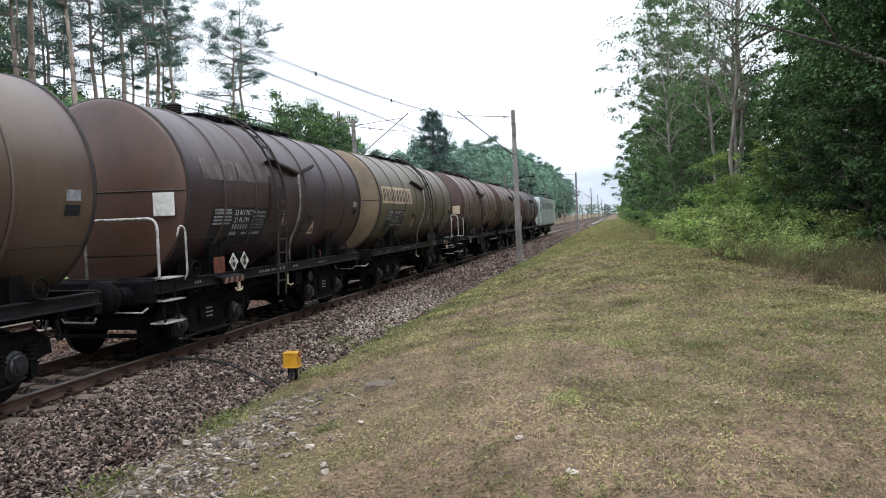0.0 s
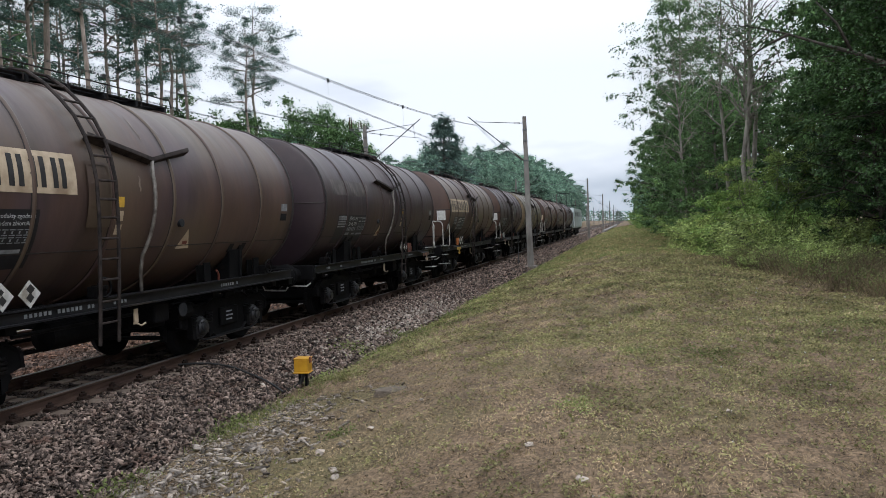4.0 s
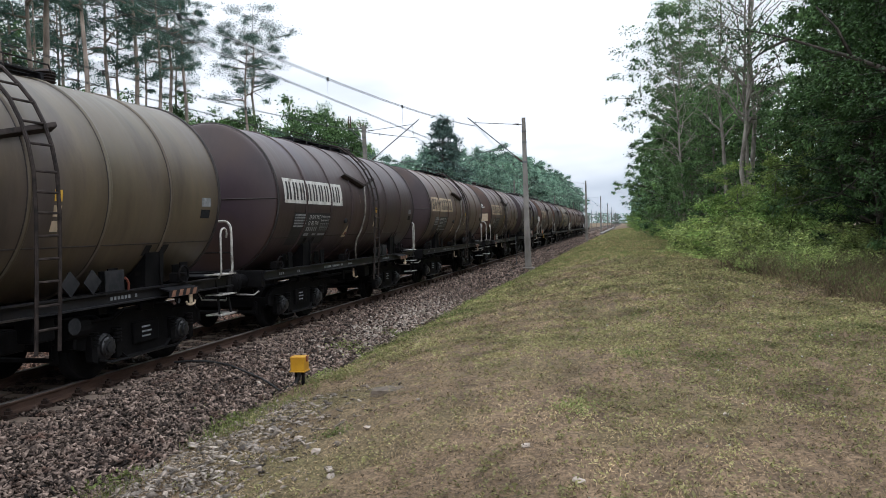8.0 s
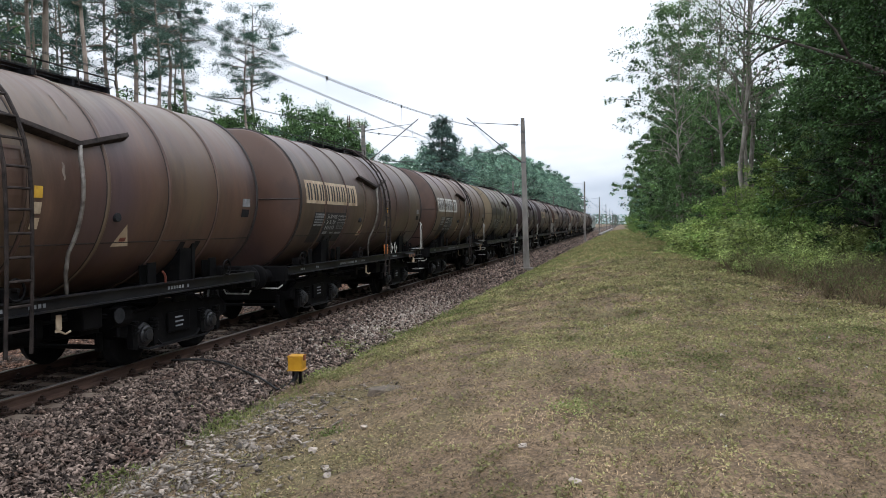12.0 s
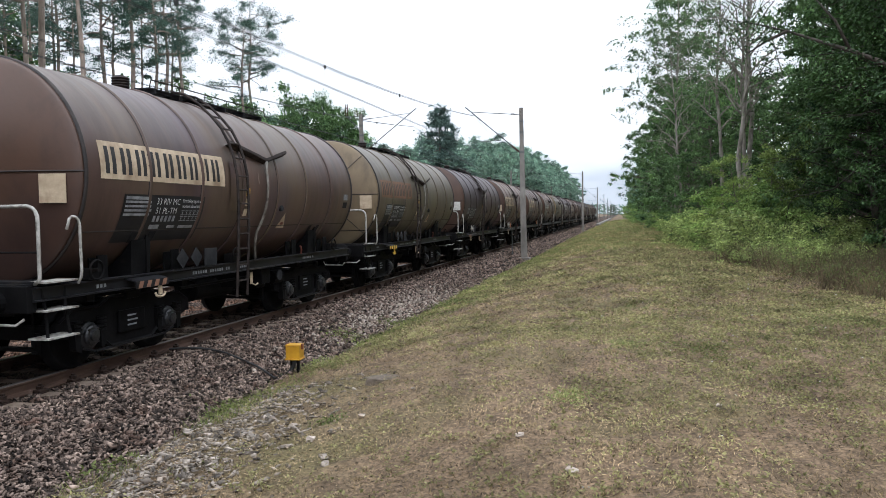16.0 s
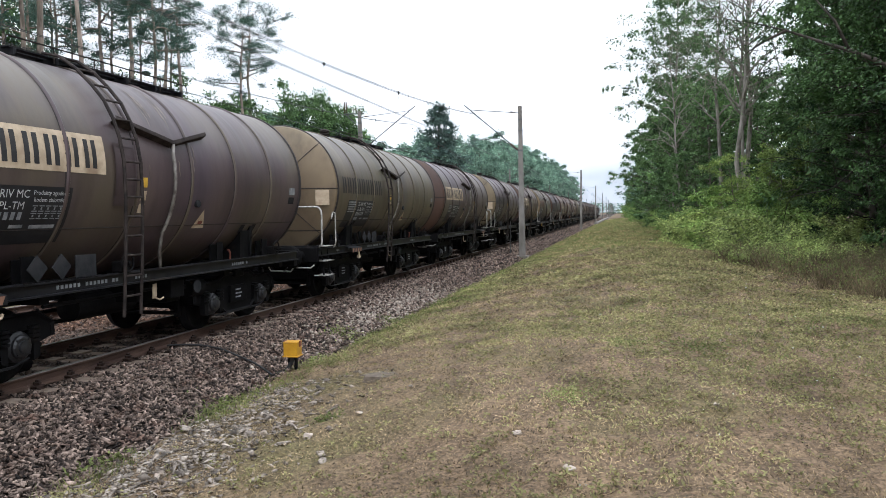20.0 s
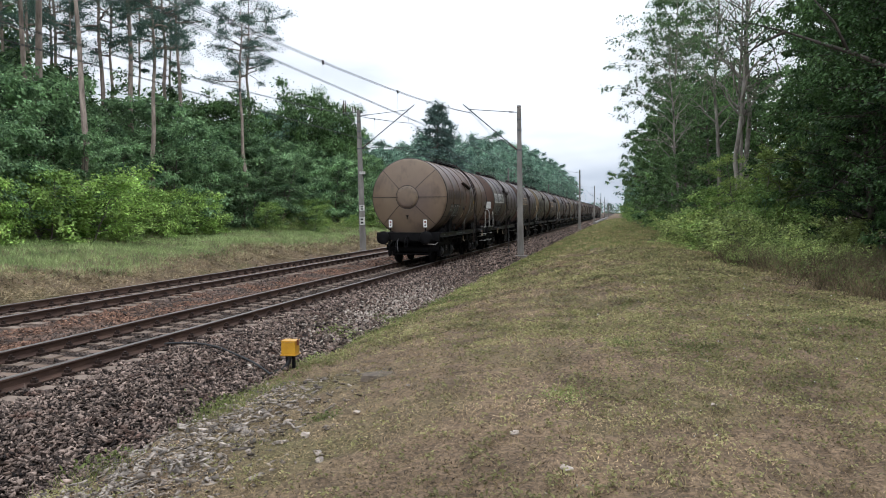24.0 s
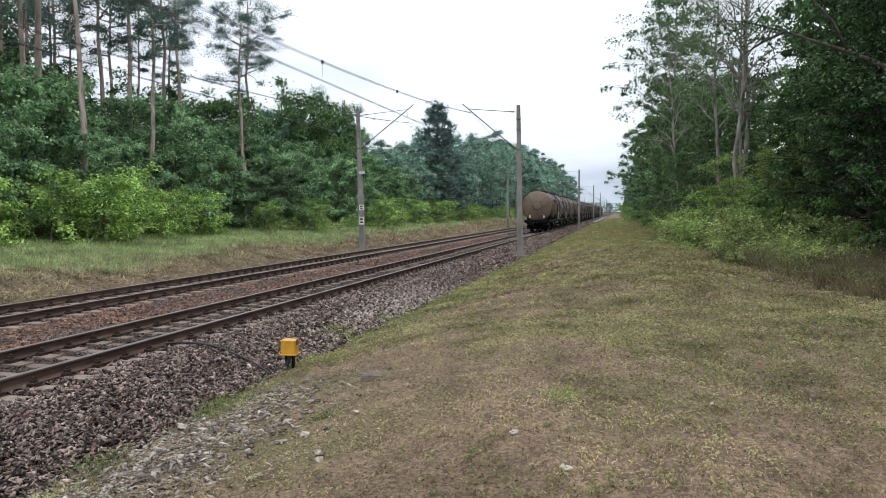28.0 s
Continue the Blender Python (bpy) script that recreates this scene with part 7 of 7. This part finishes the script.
def plant_right():
    r = random.Random(9)
    # near dark trees
    for i, (x, y, s, tl) in enumerate(((9.6, 14.5, 0.95, 1.0), (10.4, 19.5, 1.05, 1.05), (9.3, 24.0, 0.95, 1.0), (12.5, 28, 1.2, 1.1), (9.2, 30.5, 0.85, 1.0), (13.5, 20, 1.2, 1.15), (14.5, 13, 1.2, 1.1), (12.8, 9.0, 1.0, 1.1), (13.2, 17.5, 1.45, 1.15), (15.5, 24, 1.6, 1.15), (13.8, 33, 1.45, 1.2))):
        plant("hazel", i, x, y, s, tl)
    for i, (x, y, sc, tl) in enumerate(((6.3, 44.0, 0.95, 1.2), (7.3, 46.0, 0.95, 1.15), (6.75, 45.2, 0.8, 1.3), (5.9, 46.5, 0.75, 1.35), (3.9, 52.0, 0.62, 1.3))):
        plant("aspen", i, x, y, sc, tl)
    plant("maple", 1, 4.3, 50.5, 0.55, 1.0)
    plant("maple", 2, 5.4, 47.5, 0.6, 1.1)
    plant("poplar", 0, 4.6, 67.0, 1.3, 1.0)
    plant("poplar", 1, 6.6, 72.0, 1.12, 1.0)
    for i, (x, y, s) in enumerate(((9.4, 36, 0.8), (11.5, 40, 1.0), (9.0, 49, 0.9), (6.4, 57, 1.05), (9.5, 56, 1.3), (5.9, 65, 1.15), (5.6, 75, 1.25), (10, 66, 1.4), (5.4, 87, 1.3), (9.5, 84, 1.4), (5.5, 101, 1.3), (5.6, 117, 1.3))):
        plant("maple", i + 2, x, y, s, r.uniform(0.9, 1.1))
    for i, (x, y, s) in enumerate(((5.9, 134, 1.2), (6.2, 152, 1.2), (6.4, 174, 1.25), (6.6, 200, 1.3), (7.0, 235, 1.4), (7.2, 275, 1.5), (7.6, 330, 1.6))):
        plant("maple", i, x, y, s, r.uniform(0.85, 1.05))
        plant("elder", i, x - 3.0, y + 6, s, 0.9)
    y, k = 135.0, 0
    while y < 460:
        plant("oak", k, 7.5 + r.uniform(-1.5, 1.5), y, r.uniform(0.8, 1.0), r.uniform(0.9, 1.1))
        plant("oak", k + 1, 15.5 + r.uniform(-1.5, 2.0), y + 3, r.uniform(0.9, 1.15), 1.0)
        y += 9.5 * (1 + y / 500)
        k += 1
    # taller trees close the wood behind
    for i, (x, y, s) in enumerate(((16.5, 16, 1.5), (18, 21, 1.6), (17.5, 27, 1.6), (19, 33, 1.7), (16.5, 38, 1.6), (20.5, 12, 1.5), (21, 26, 1.8), (14.5, 45, 1.5), (17.5, 8, 1.4), (23, 18, 1.8))):
        plant("maple", i, x, y, s, r.uniform(0.95, 1.1))
    for i, (x, y, s, tl) in enumerate(((6.3, 34.8, 0.56, 1.0), (6.1, 38.0, 0.55, 1.0), (7.9, 37.5, 0.72, 1.0))):
        plant("alder", i, x, y, s, tl)
    plant("alder", 3, 5.9, 40.5, 0.40, 1.0)
    for i, (x, y, sc) in enumerate(((8.7, 21.5, 1.0), (8.9, 26.5, 1.0), (11.2, 24.0, 1.25), (12.0, 30.5, 1.3))):
        plant("overhang", i, x, y, sc, 1.0)
    for i, (x, y, sc, tl) in enumerate(((10.4, 39.0, 1.0, 1.5), (12.6, 41.0, 1.1, 1.5), (9.9, 33.0, 0.8, 1.7), (13.6, 36.0, 1.1, 1.6))):
        plant("maple", i + 1, x, y, sc, tl)
    # bright undergrowth in front of the trees
    for i in range(16):
        y = 34 + i * 1.5 + r.uniform(-0.5, 0.5)
        plant("shrub", i, 6.6 + r.uniform(-0.5, 0.7), y, r.uniform(0.45, 0.75), r.uniform(0.7, 1.1))
    # a mound of elder that climbs to the foot of the aspens
    for i, (x, y, sc) in enumerate(((5.9, 34.0, 0.85), (6.9, 32.5, 0.75), (5.5, 37.5, 0.9), (5.2, 41.0, 0.75), (6.3, 39.0, 1.05), (7.4, 35.5, 0.9))):
        plant("elder", i, x, y, sc, r.uniform(0.85, 1.15))
    # brambles and weeds that slope down to the mown grass
    for i in range(64):
        k = r.uniform(0, 0.86)
        plant("bramble", i, 3.7 + 2.6 * k + r.uniform(0, 1.1), 52 - 25 * k + r.uniform(-2, 2), r.uniform(0.55, 1.15), r.uniform(0.7, 1.2))
    for i, (x, y) in enumerate(((5.6, 28.6), (6.2, 28.0), (6.8, 27.2), (6.4, 29.4))):
        plant("bramble", i, x, y, r.uniform(0.75, 1.0), r.uniform(0.8, 1.1))
    for i in range(20):
        k = r.uniform(0, 0.7)
        plant("bramble", i, 4.5 + 2.6 * k + r.uniform(-0.5, 0.9), 27.0 - 7.5 * k + r.uniform(-1.0, 1.5), r.uniform(0.28, 0.55), r.uniform(0.7, 1.2))
    for i in range(16):
        plant("elder", i + 2, 5.0 + r.uniform(-0.5, 0.8), 60 + i * 5, r.uniform(0.5, 0.8), 0.9)


plant_left()
plant_right()
for i in range(34):
    plant("oak", i, -130 + i * 8.0 + (i % 3) * 2, 1020 + (i * 37) % 90, 1.5, 1.0, 4.5)


def build_limb():
    """A long dark limb of the nearest tree that reaches out over the verge."""
    global RNG
    RNG = np.random.default_rng(5)
    root = FIRST[("hazel", 0)]
    bm = bmesh.new()
    main = ((5.49, 15.31, 4.33), (4.94, 15.71, 4.76), (4.41, 16.23, 5.18), (4.02, 16.77, 5.49), (3.51, 17.49, 5.92), (2.94, 18.20, 6.30), (2.45, 18.55, 6.50))
    tube(bm, [(9.4, 14.2, 3.6)] + list(main), [0.065, 0.055, 0.048, 0.041, 0.034, 0.026, 0.017, 0.008], 7)
    for twig in (((4.41, 16.23, 5.18), (4.19, 16.41, 5.81), (3.85, 16.56, 6.32)), ((3.51, 17.49, 5.92), (3.08, 17.58, 5.74), (2.75, 17.70, 5.54))):
        tube(bm, twig, [0.04, 0.028, 0.012], 5)
    o = part("limb", bm, M_BARKDARK, root, "long dark overhanging limb", True)
    o.matrix_parent_inverse = root.matrix_basis.inverted()
    a = np.array(main[1:])
    n = 1500
    k = RNG.integers(0, len(a), n)
    c = a[k] + RNG.normal(0, 1, (n, 3)) * np.array([0.5, 0.5, 0.22]) - np.array([0, 0, 0.12])
    v, f = leaf_arrays(c, np.full(n, 0.085), 0.5)
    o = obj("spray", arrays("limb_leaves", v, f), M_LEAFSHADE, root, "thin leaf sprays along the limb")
    o.matrix_parent_inverse = root.matrix_basis.inverted()


build_limb()


def grass_field(name, n, x0, x1, y0, y1, height, width, mat, label, mask=None, lean=0.35, near=0.0):
    x = RNG.uniform(x0, x1, n)
    u = RNG.uniform(0, 1, n)
    y = y0 * (y1 / y0) ** u if near else y0 + (y1 - y0) * u
    if mask is not None:
        k = mask(x, y)
        x, y = x[k], y[k]
    at = np.stack([x, y, ground_z(x, y) - 0.01], 1)
    grow = 1.0 if not near else np.clip(y / near, 1, 5)
    v, f = blade_arrays(at, height * np.ones(len(x)), width * np.ones(len(x)) * grow, lean)
    ob = obj(name, arrays(name, v, f), mat)
    tagged(ob, label, "grass", kind="stuff")


def patch(x, y, a, b, c, level):
    """Natural patches: a few crossed waves over a level."""
    p = np.sin(x * a + 0.6 * np.sin(y * b)) + np.sin(y * c * 0.7 + 1.3 + x * 0.5) + 0.8 * np.sin(x * 1.9 - y * 0.8) + 0.5 * np.sin(x * 3.3 + y * 2.1)
    return p + RNG.normal(0, 0.6, len(x)) > level


def tufts(name, n, x0, x1, y0, y1, height, width, mat, label, mask, lean=0.7, near=7.0, per=9, spread=0.035):
    """Short grass in clumps: blades that spread from shared roots."""
    x = RNG.uniform(x0, x1, n)
    y = y0 * (y1 / y0) ** RNG.uniform(0, 1, n)
    k = mask(x, y)
    x, y = np.repeat(x[k], per), np.repeat(y[k], per)
    grow = np.clip(y / near, 1, 4)
    x, y = x + RNG.normal(0, spread, len(x)) * grow, y + RNG.normal(0, spread, len(x)) * grow
    at = np.stack([x, y, ground_z(x, y) - 0.005], 1)
    v, f = blade_arrays(at, height * grow ** 0.5, width * grow, lean)
    tagged(obj(name, arrays(name, v, f), mat), label, "grass", kind="stuff")


def build_grass():
    global RNG
    RNG = np.random.default_rng(21)
    verge = lambda x, y: x > -4.9 + 0.25 * np.sin(y * 1.1)

    def lush(x, y):
        """Where the verge is greener: a belt across it and a few damp patches."""
        g = np.exp(-((y - 13.0) / 3.4) ** 2) * np.clip((x + 3.4) / 1.5, 0, 1) + 0.7 * np.clip((y - 17) / 6, 0, 1)
        for cx, cy, rx, ry in ((-0.49, 7.22, 0.45, 0.8), (0.21, 10.03, 0.6, 1.1), (3.03, 11.74, 1.2, 1.6), (1.99, 8.28, 0.8, 0.8), (-1.01, 5.22, 0.12, 0.15)):
            g = g + 1.3 * np.exp(-((x - cx) / rx) ** 2 - ((y - cy) / ry) ** 2)
        return g

    tufts("mown_grass", 9000, -5.0, 9, 2.8, 42, 0.035, 0.0075, M_DRYGRASS, "short mown straw-coloured grass tufts on the verge", verge, 1.0)
    tufts("green_grass", 9000, -5.0, 9, 2.8, 46, 0.045, 0.009, M_GRASS, "short green grass tufts on the verge", lambda x, y: verge(x, y) & patch(x, y, 0.9, 0.5, 0.8, 2.3 - 1.9 * lush(x, y)), 0.9)
    for name, n, per, size, mat, level, label in (("dry_clippings", 40000, 8, 0.032, M_LITTER, None, "dry mown clippings strewn over the verge"), ("dark_litter", 20000, 4, 0.028, M_DARKFLECK, None, "dark flecks standing in for shadowed gaps between the mown grass"), ("clover_patch", 36000, 9, 0.031, M_CLOVER, -0.6, "low olive green clover and knotweed over the verge")):
        x, y = RNG.uniform(-4.9, 8.5, n), 2.9 * (38 / 2.9) ** RNG.uniform(0, 1, n)
        k = verge(x, y) & (np.ones(n, bool) if level is None else (patch(x, y, 0.8, 0.4, 0.9, level + 1.5 - 1.7 * lush(x, y)) | (RNG.uniform(0, 1, n) < 0.20 * np.clip((x + 3.6) / 1.6, 0, 1))))
        x, y = np.repeat(x[k], per), np.repeat(y[k], per)
        grow = np.clip(y / 9, 1, 3)
        wide = 0.022 if level else 0.05
        x, y = x + RNG.normal(0, wide, len(x)) * grow, y + RNG.normal(0, wide, len(x)) * grow
        v, f = leaf_arrays(np.stack([x, y, ground_z(x, y) + RNG.uniform(0.002, 0.055, len(x))], 1), size * grow, 0.0, 0.25 if level else 0.1, 0.60 if level else (0.13 if mat is M_LITTER else 0.32))
        tagged(obj(name, arrays(name, v, f), mat), label, "ground cover", kind="stuff")
    n = 700
    x, y = RNG.uniform(-2, 7, n), 4.0 * (20 / 4.0) ** RNG.uniform(0, 1, n)
    k = patch(x, y, 0.8, 0.4, 0.9, 0.7)
    x, y = x[k], y[k]
    v, f = leaf_arrays(np.stack([x, y, ground_z(x, y) + 0.03], 1), 0.016 * np.clip(y / 7, 1, 3), -0.6, 0.1, 1.0)
    tagged(obj("clover_flowers", arrays("clover_flowers", v, f), M_FLOWER), "scattered tiny white clover flowers", "flowers", kind="stuff")
    # fresh tufts along the ditch
    grass_field("ditch_grass", 9000, -5.15, -4.45, 2.6, 46, 0.12, 0.009, M_WEED, "fresh green grass along the foot of the ballast", lambda x, y: np.sin(y * 0.9) + np.sin(y * 2.3 + 1) + RNG.normal(0, 0.4, len(x)) > 0.1, 0.45, near=9.0)
    tufts("edge_grass", 3600, -4.95, -2.9, 9, 70, 0.055, 0.010, M_WEED, "fresh yellow-green grass where the verge meets the ballast", lambda x, y: x < -4.0 + 0.5 * np.sin(y * 0.4) + RNG.normal(0, 0.35, len(x)), 0.8, near=9.0)
    # tall dry stalks before the trees
    dry = lambda x, y: (x > 5.25 - (y - 17) * 0.14 + RNG.normal(0, 0.25, len(x))) & (x < 8.6 - (y - 17) * 0.17)
    tufts("tall_dry_grass", 2400, 2.8, 8.2, 16.3, 29, 0.36, 0.0056, M_TALLDRY, "tall brown dry grass in front of the trees", dry, 0.55, near=7.0, per=9, spread=0.06)
    n = 1700
    x, y = RNG.uniform(3.4, 7.8, n), RNG.uniform(17.5, 29, n)
    k = dry(x, y)
    x, y = np.repeat(x[k], 12), np.repeat(y[k], 12)
    v, f = leaf_arrays(np.stack([x + RNG.normal(0, 0.10, len(x)), y + RNG.normal(0, 0.10, len(x)), ground_z(x, y) + RNG.uniform(0.02, 0.5, len(x))], 1), np.full(len(x), 0.085), 0.0, 0.15, 0.4)
    tagged(obj("tall_weeds", arrays("tall_weeds", v, f), M_GRASS), "olive weeds among the tall dry grass", "weeds", kind="stuff")
    grass_field("tall_green_grass", 12000, 4.6, 8.0, 24, 70, 0.55, 0.016, M_GRASS, "tall green weeds at the edge of the trees", lambda x, y: x > 5.7 + RNG.normal(0, 0.4, len(x)), 0.35)
    tufts("far_verge_grass", 5000, -5.0, 6.5, 38, 220, 0.10, 0.02, M_GRASS, "short grass further along the verge", lambda x, y: x < 6.0 - np.clip((y - 60) / 60, 0, 1.4), 0.8, near=20.0, spread=0.09)
    tufts("far_verge_dry_grass", 8000, -5.0, 6.5, 38, 220, 0.08, 0.02, M_DRYGRASS, "short dry grass further along the verge", lambda x, y: x < 6.0 - np.clip((y - 60) / 60, 0, 1.4), 0.9, near=20.0, spread=0.09)
    # the far bank
    edge = lambda y: -17.9 - 0.5 * np.clip((y - 40) / 40, 0, 1) + 0.5 * np.sin(y * 0.31) + 0.3 * np.sin(y * 0.83 + 1)
    n = 15000
    x, y = RNG.uniform(-20.8, -15.9, n), 14 * (190 / 14) ** RNG.uniform(0, 1, n)
    k = (x > edge(y) - 0.5) & (np.sin(x * 2.1 + y * 0.9) + np.sin(y * 1.7 - x) + RNG.normal(0, 0.8, n) > -1.5) & (x < -16.2 + RNG.normal(0, 0.35, n))
    x, y = np.repeat(x[k], 14), np.repeat(y[k], 14)
    grow = np.clip(y / 28, 1, 5)
    x, y = x + RNG.normal(0, 0.10, len(x)) * grow, y + RNG.normal(0, 0.13, len(x)) * grow
    v, f = leaf_arrays(np.stack([x, y, ground_z(x, y) + RNG.uniform(0.0, 0.10, len(x))], 1), 0.15 * grow, 0.0, 0.1, 0.15)
    tagged(obj("bank_hay", arrays("bank_hay", v, f), M_HAY), "mown hay lying in mats on the cutting bank", "grass", kind="stuff")
    n = 900
    x, y = RNG.uniform(-26, -17.6, n), 14 * (150 / 14) ** RNG.uniform(0, 1, n)
    k = np.sin(x * 1.3 + y * 0.4) + np.sin(y * 0.8 - x * 0.7) + RNG.normal(0, 0.7, n) > 0.5
    x, y = np.repeat(x[k], 10), np.repeat(y[k], 10)
    grow = np.clip(y / 28, 1, 5)
    x, y = x + RNG.normal(0, 0.14, len(x)) * grow, y + RNG.normal(0, 0.10, len(x)) * grow
    v, f = leaf_arrays(np.stack([x, y, ground_z(x, y) + RNG.uniform(0.08, 0.26, len(x))], 1), 0.13 * grow, -0.4, 0.1, 0.14)
    tagged(obj("bank_straw", arrays("bank_straw", v, f), M_HAY), "pale seeding grass above the cutting bank", "grass", kind="stuff")
    grass_field("bank_green_grass", 130000, -27, -16.9, 14, 200, 0.24, 0.018, M_BANKGREEN, "taller green grass above the cutting bank", lambda x, y: x < edge(y) + RNG.normal(0, 0.5, len(x)), 0.55, near=30.0)


WEEDS = ((-5.45, 14.0, 0.42), (-4.9, 6.1, 0.26), (-5.0, 8.4, 0.30), (-4.45, 19.0, 0.5), (-4.6, 23.0, 0.5), (-4.95, 11.3, 0.2), (-4.5, 28.0, 0.6), (-5.2, 16.2, 0.3), (-2.9, 6.9, 0.16), (0.9, 9.5, 0.35), (1.4, 20.3, 0.9), (0.3, 30.0, 1.0), (2.6, 24.6, 0.9), (2.9, 11.6, 0.7), (3.6, 13.2, 0.6), (-0.47, 6.87, 0.22), (0.06, 9.73, 0.3))


def build_weeds():
    """Single clumps of fresh weeds along the foot of the ballast and in the verge."""
    global RNG
    RNG = np.random.default_rng(33)
    for x, y, r in WEEDS:
        n = int((620 if x < -4 else 1500) * r)
        px, py = RNG.normal(x, r * 0.55, n), RNG.normal(y, r * 0.7, n)
        base = np.maximum(ground_z(px, py), np.where(px < -4.95, bed_z(px), -9.0))
        tall = 0.05 if x > -4 else 0.14
        v, f = leaf_arrays(np.stack([px, py, base + RNG.uniform(0.01, tall, n)], 1), np.full(n, 0.055 if x < -4 else 0.03), -0.2, 0.2, 0.5)
        tagged(obj("weed_clump", arrays("weed_clump", v, f), M_WEED if x < -4 else M_GRASS), "fresh green weed clump growing beside the track", "weeds", group="weed clumps", kind="stuff")


build_grass()
build_weeds()
build_sleepers()
build_stones()
build_verge_stones()


# ---- the train rolls away and gathers speed ----
def tail_y(t):
    u = t - 24.0
    drift = np.interp(t, (0, 2, 3.5, 6.5, 9, 11, 13, 16, 18, 21, 24, 28), (0.4, 0, -0.3, -0.5, -0.35, 0, 0.3, 0.6, 0.5, 0.3, 0, 0))
    return float(-drift) + 27.21 + 11.885 * u + 0.07161 * u * u - 0.0011564 * u ** 3


def motions():
    for w, ahead in ROLLING:
        walk(w, [(t, pose(TRACK_1, tail_y(t) + ahead, 0)) for t in range(0, 29)])


motions()
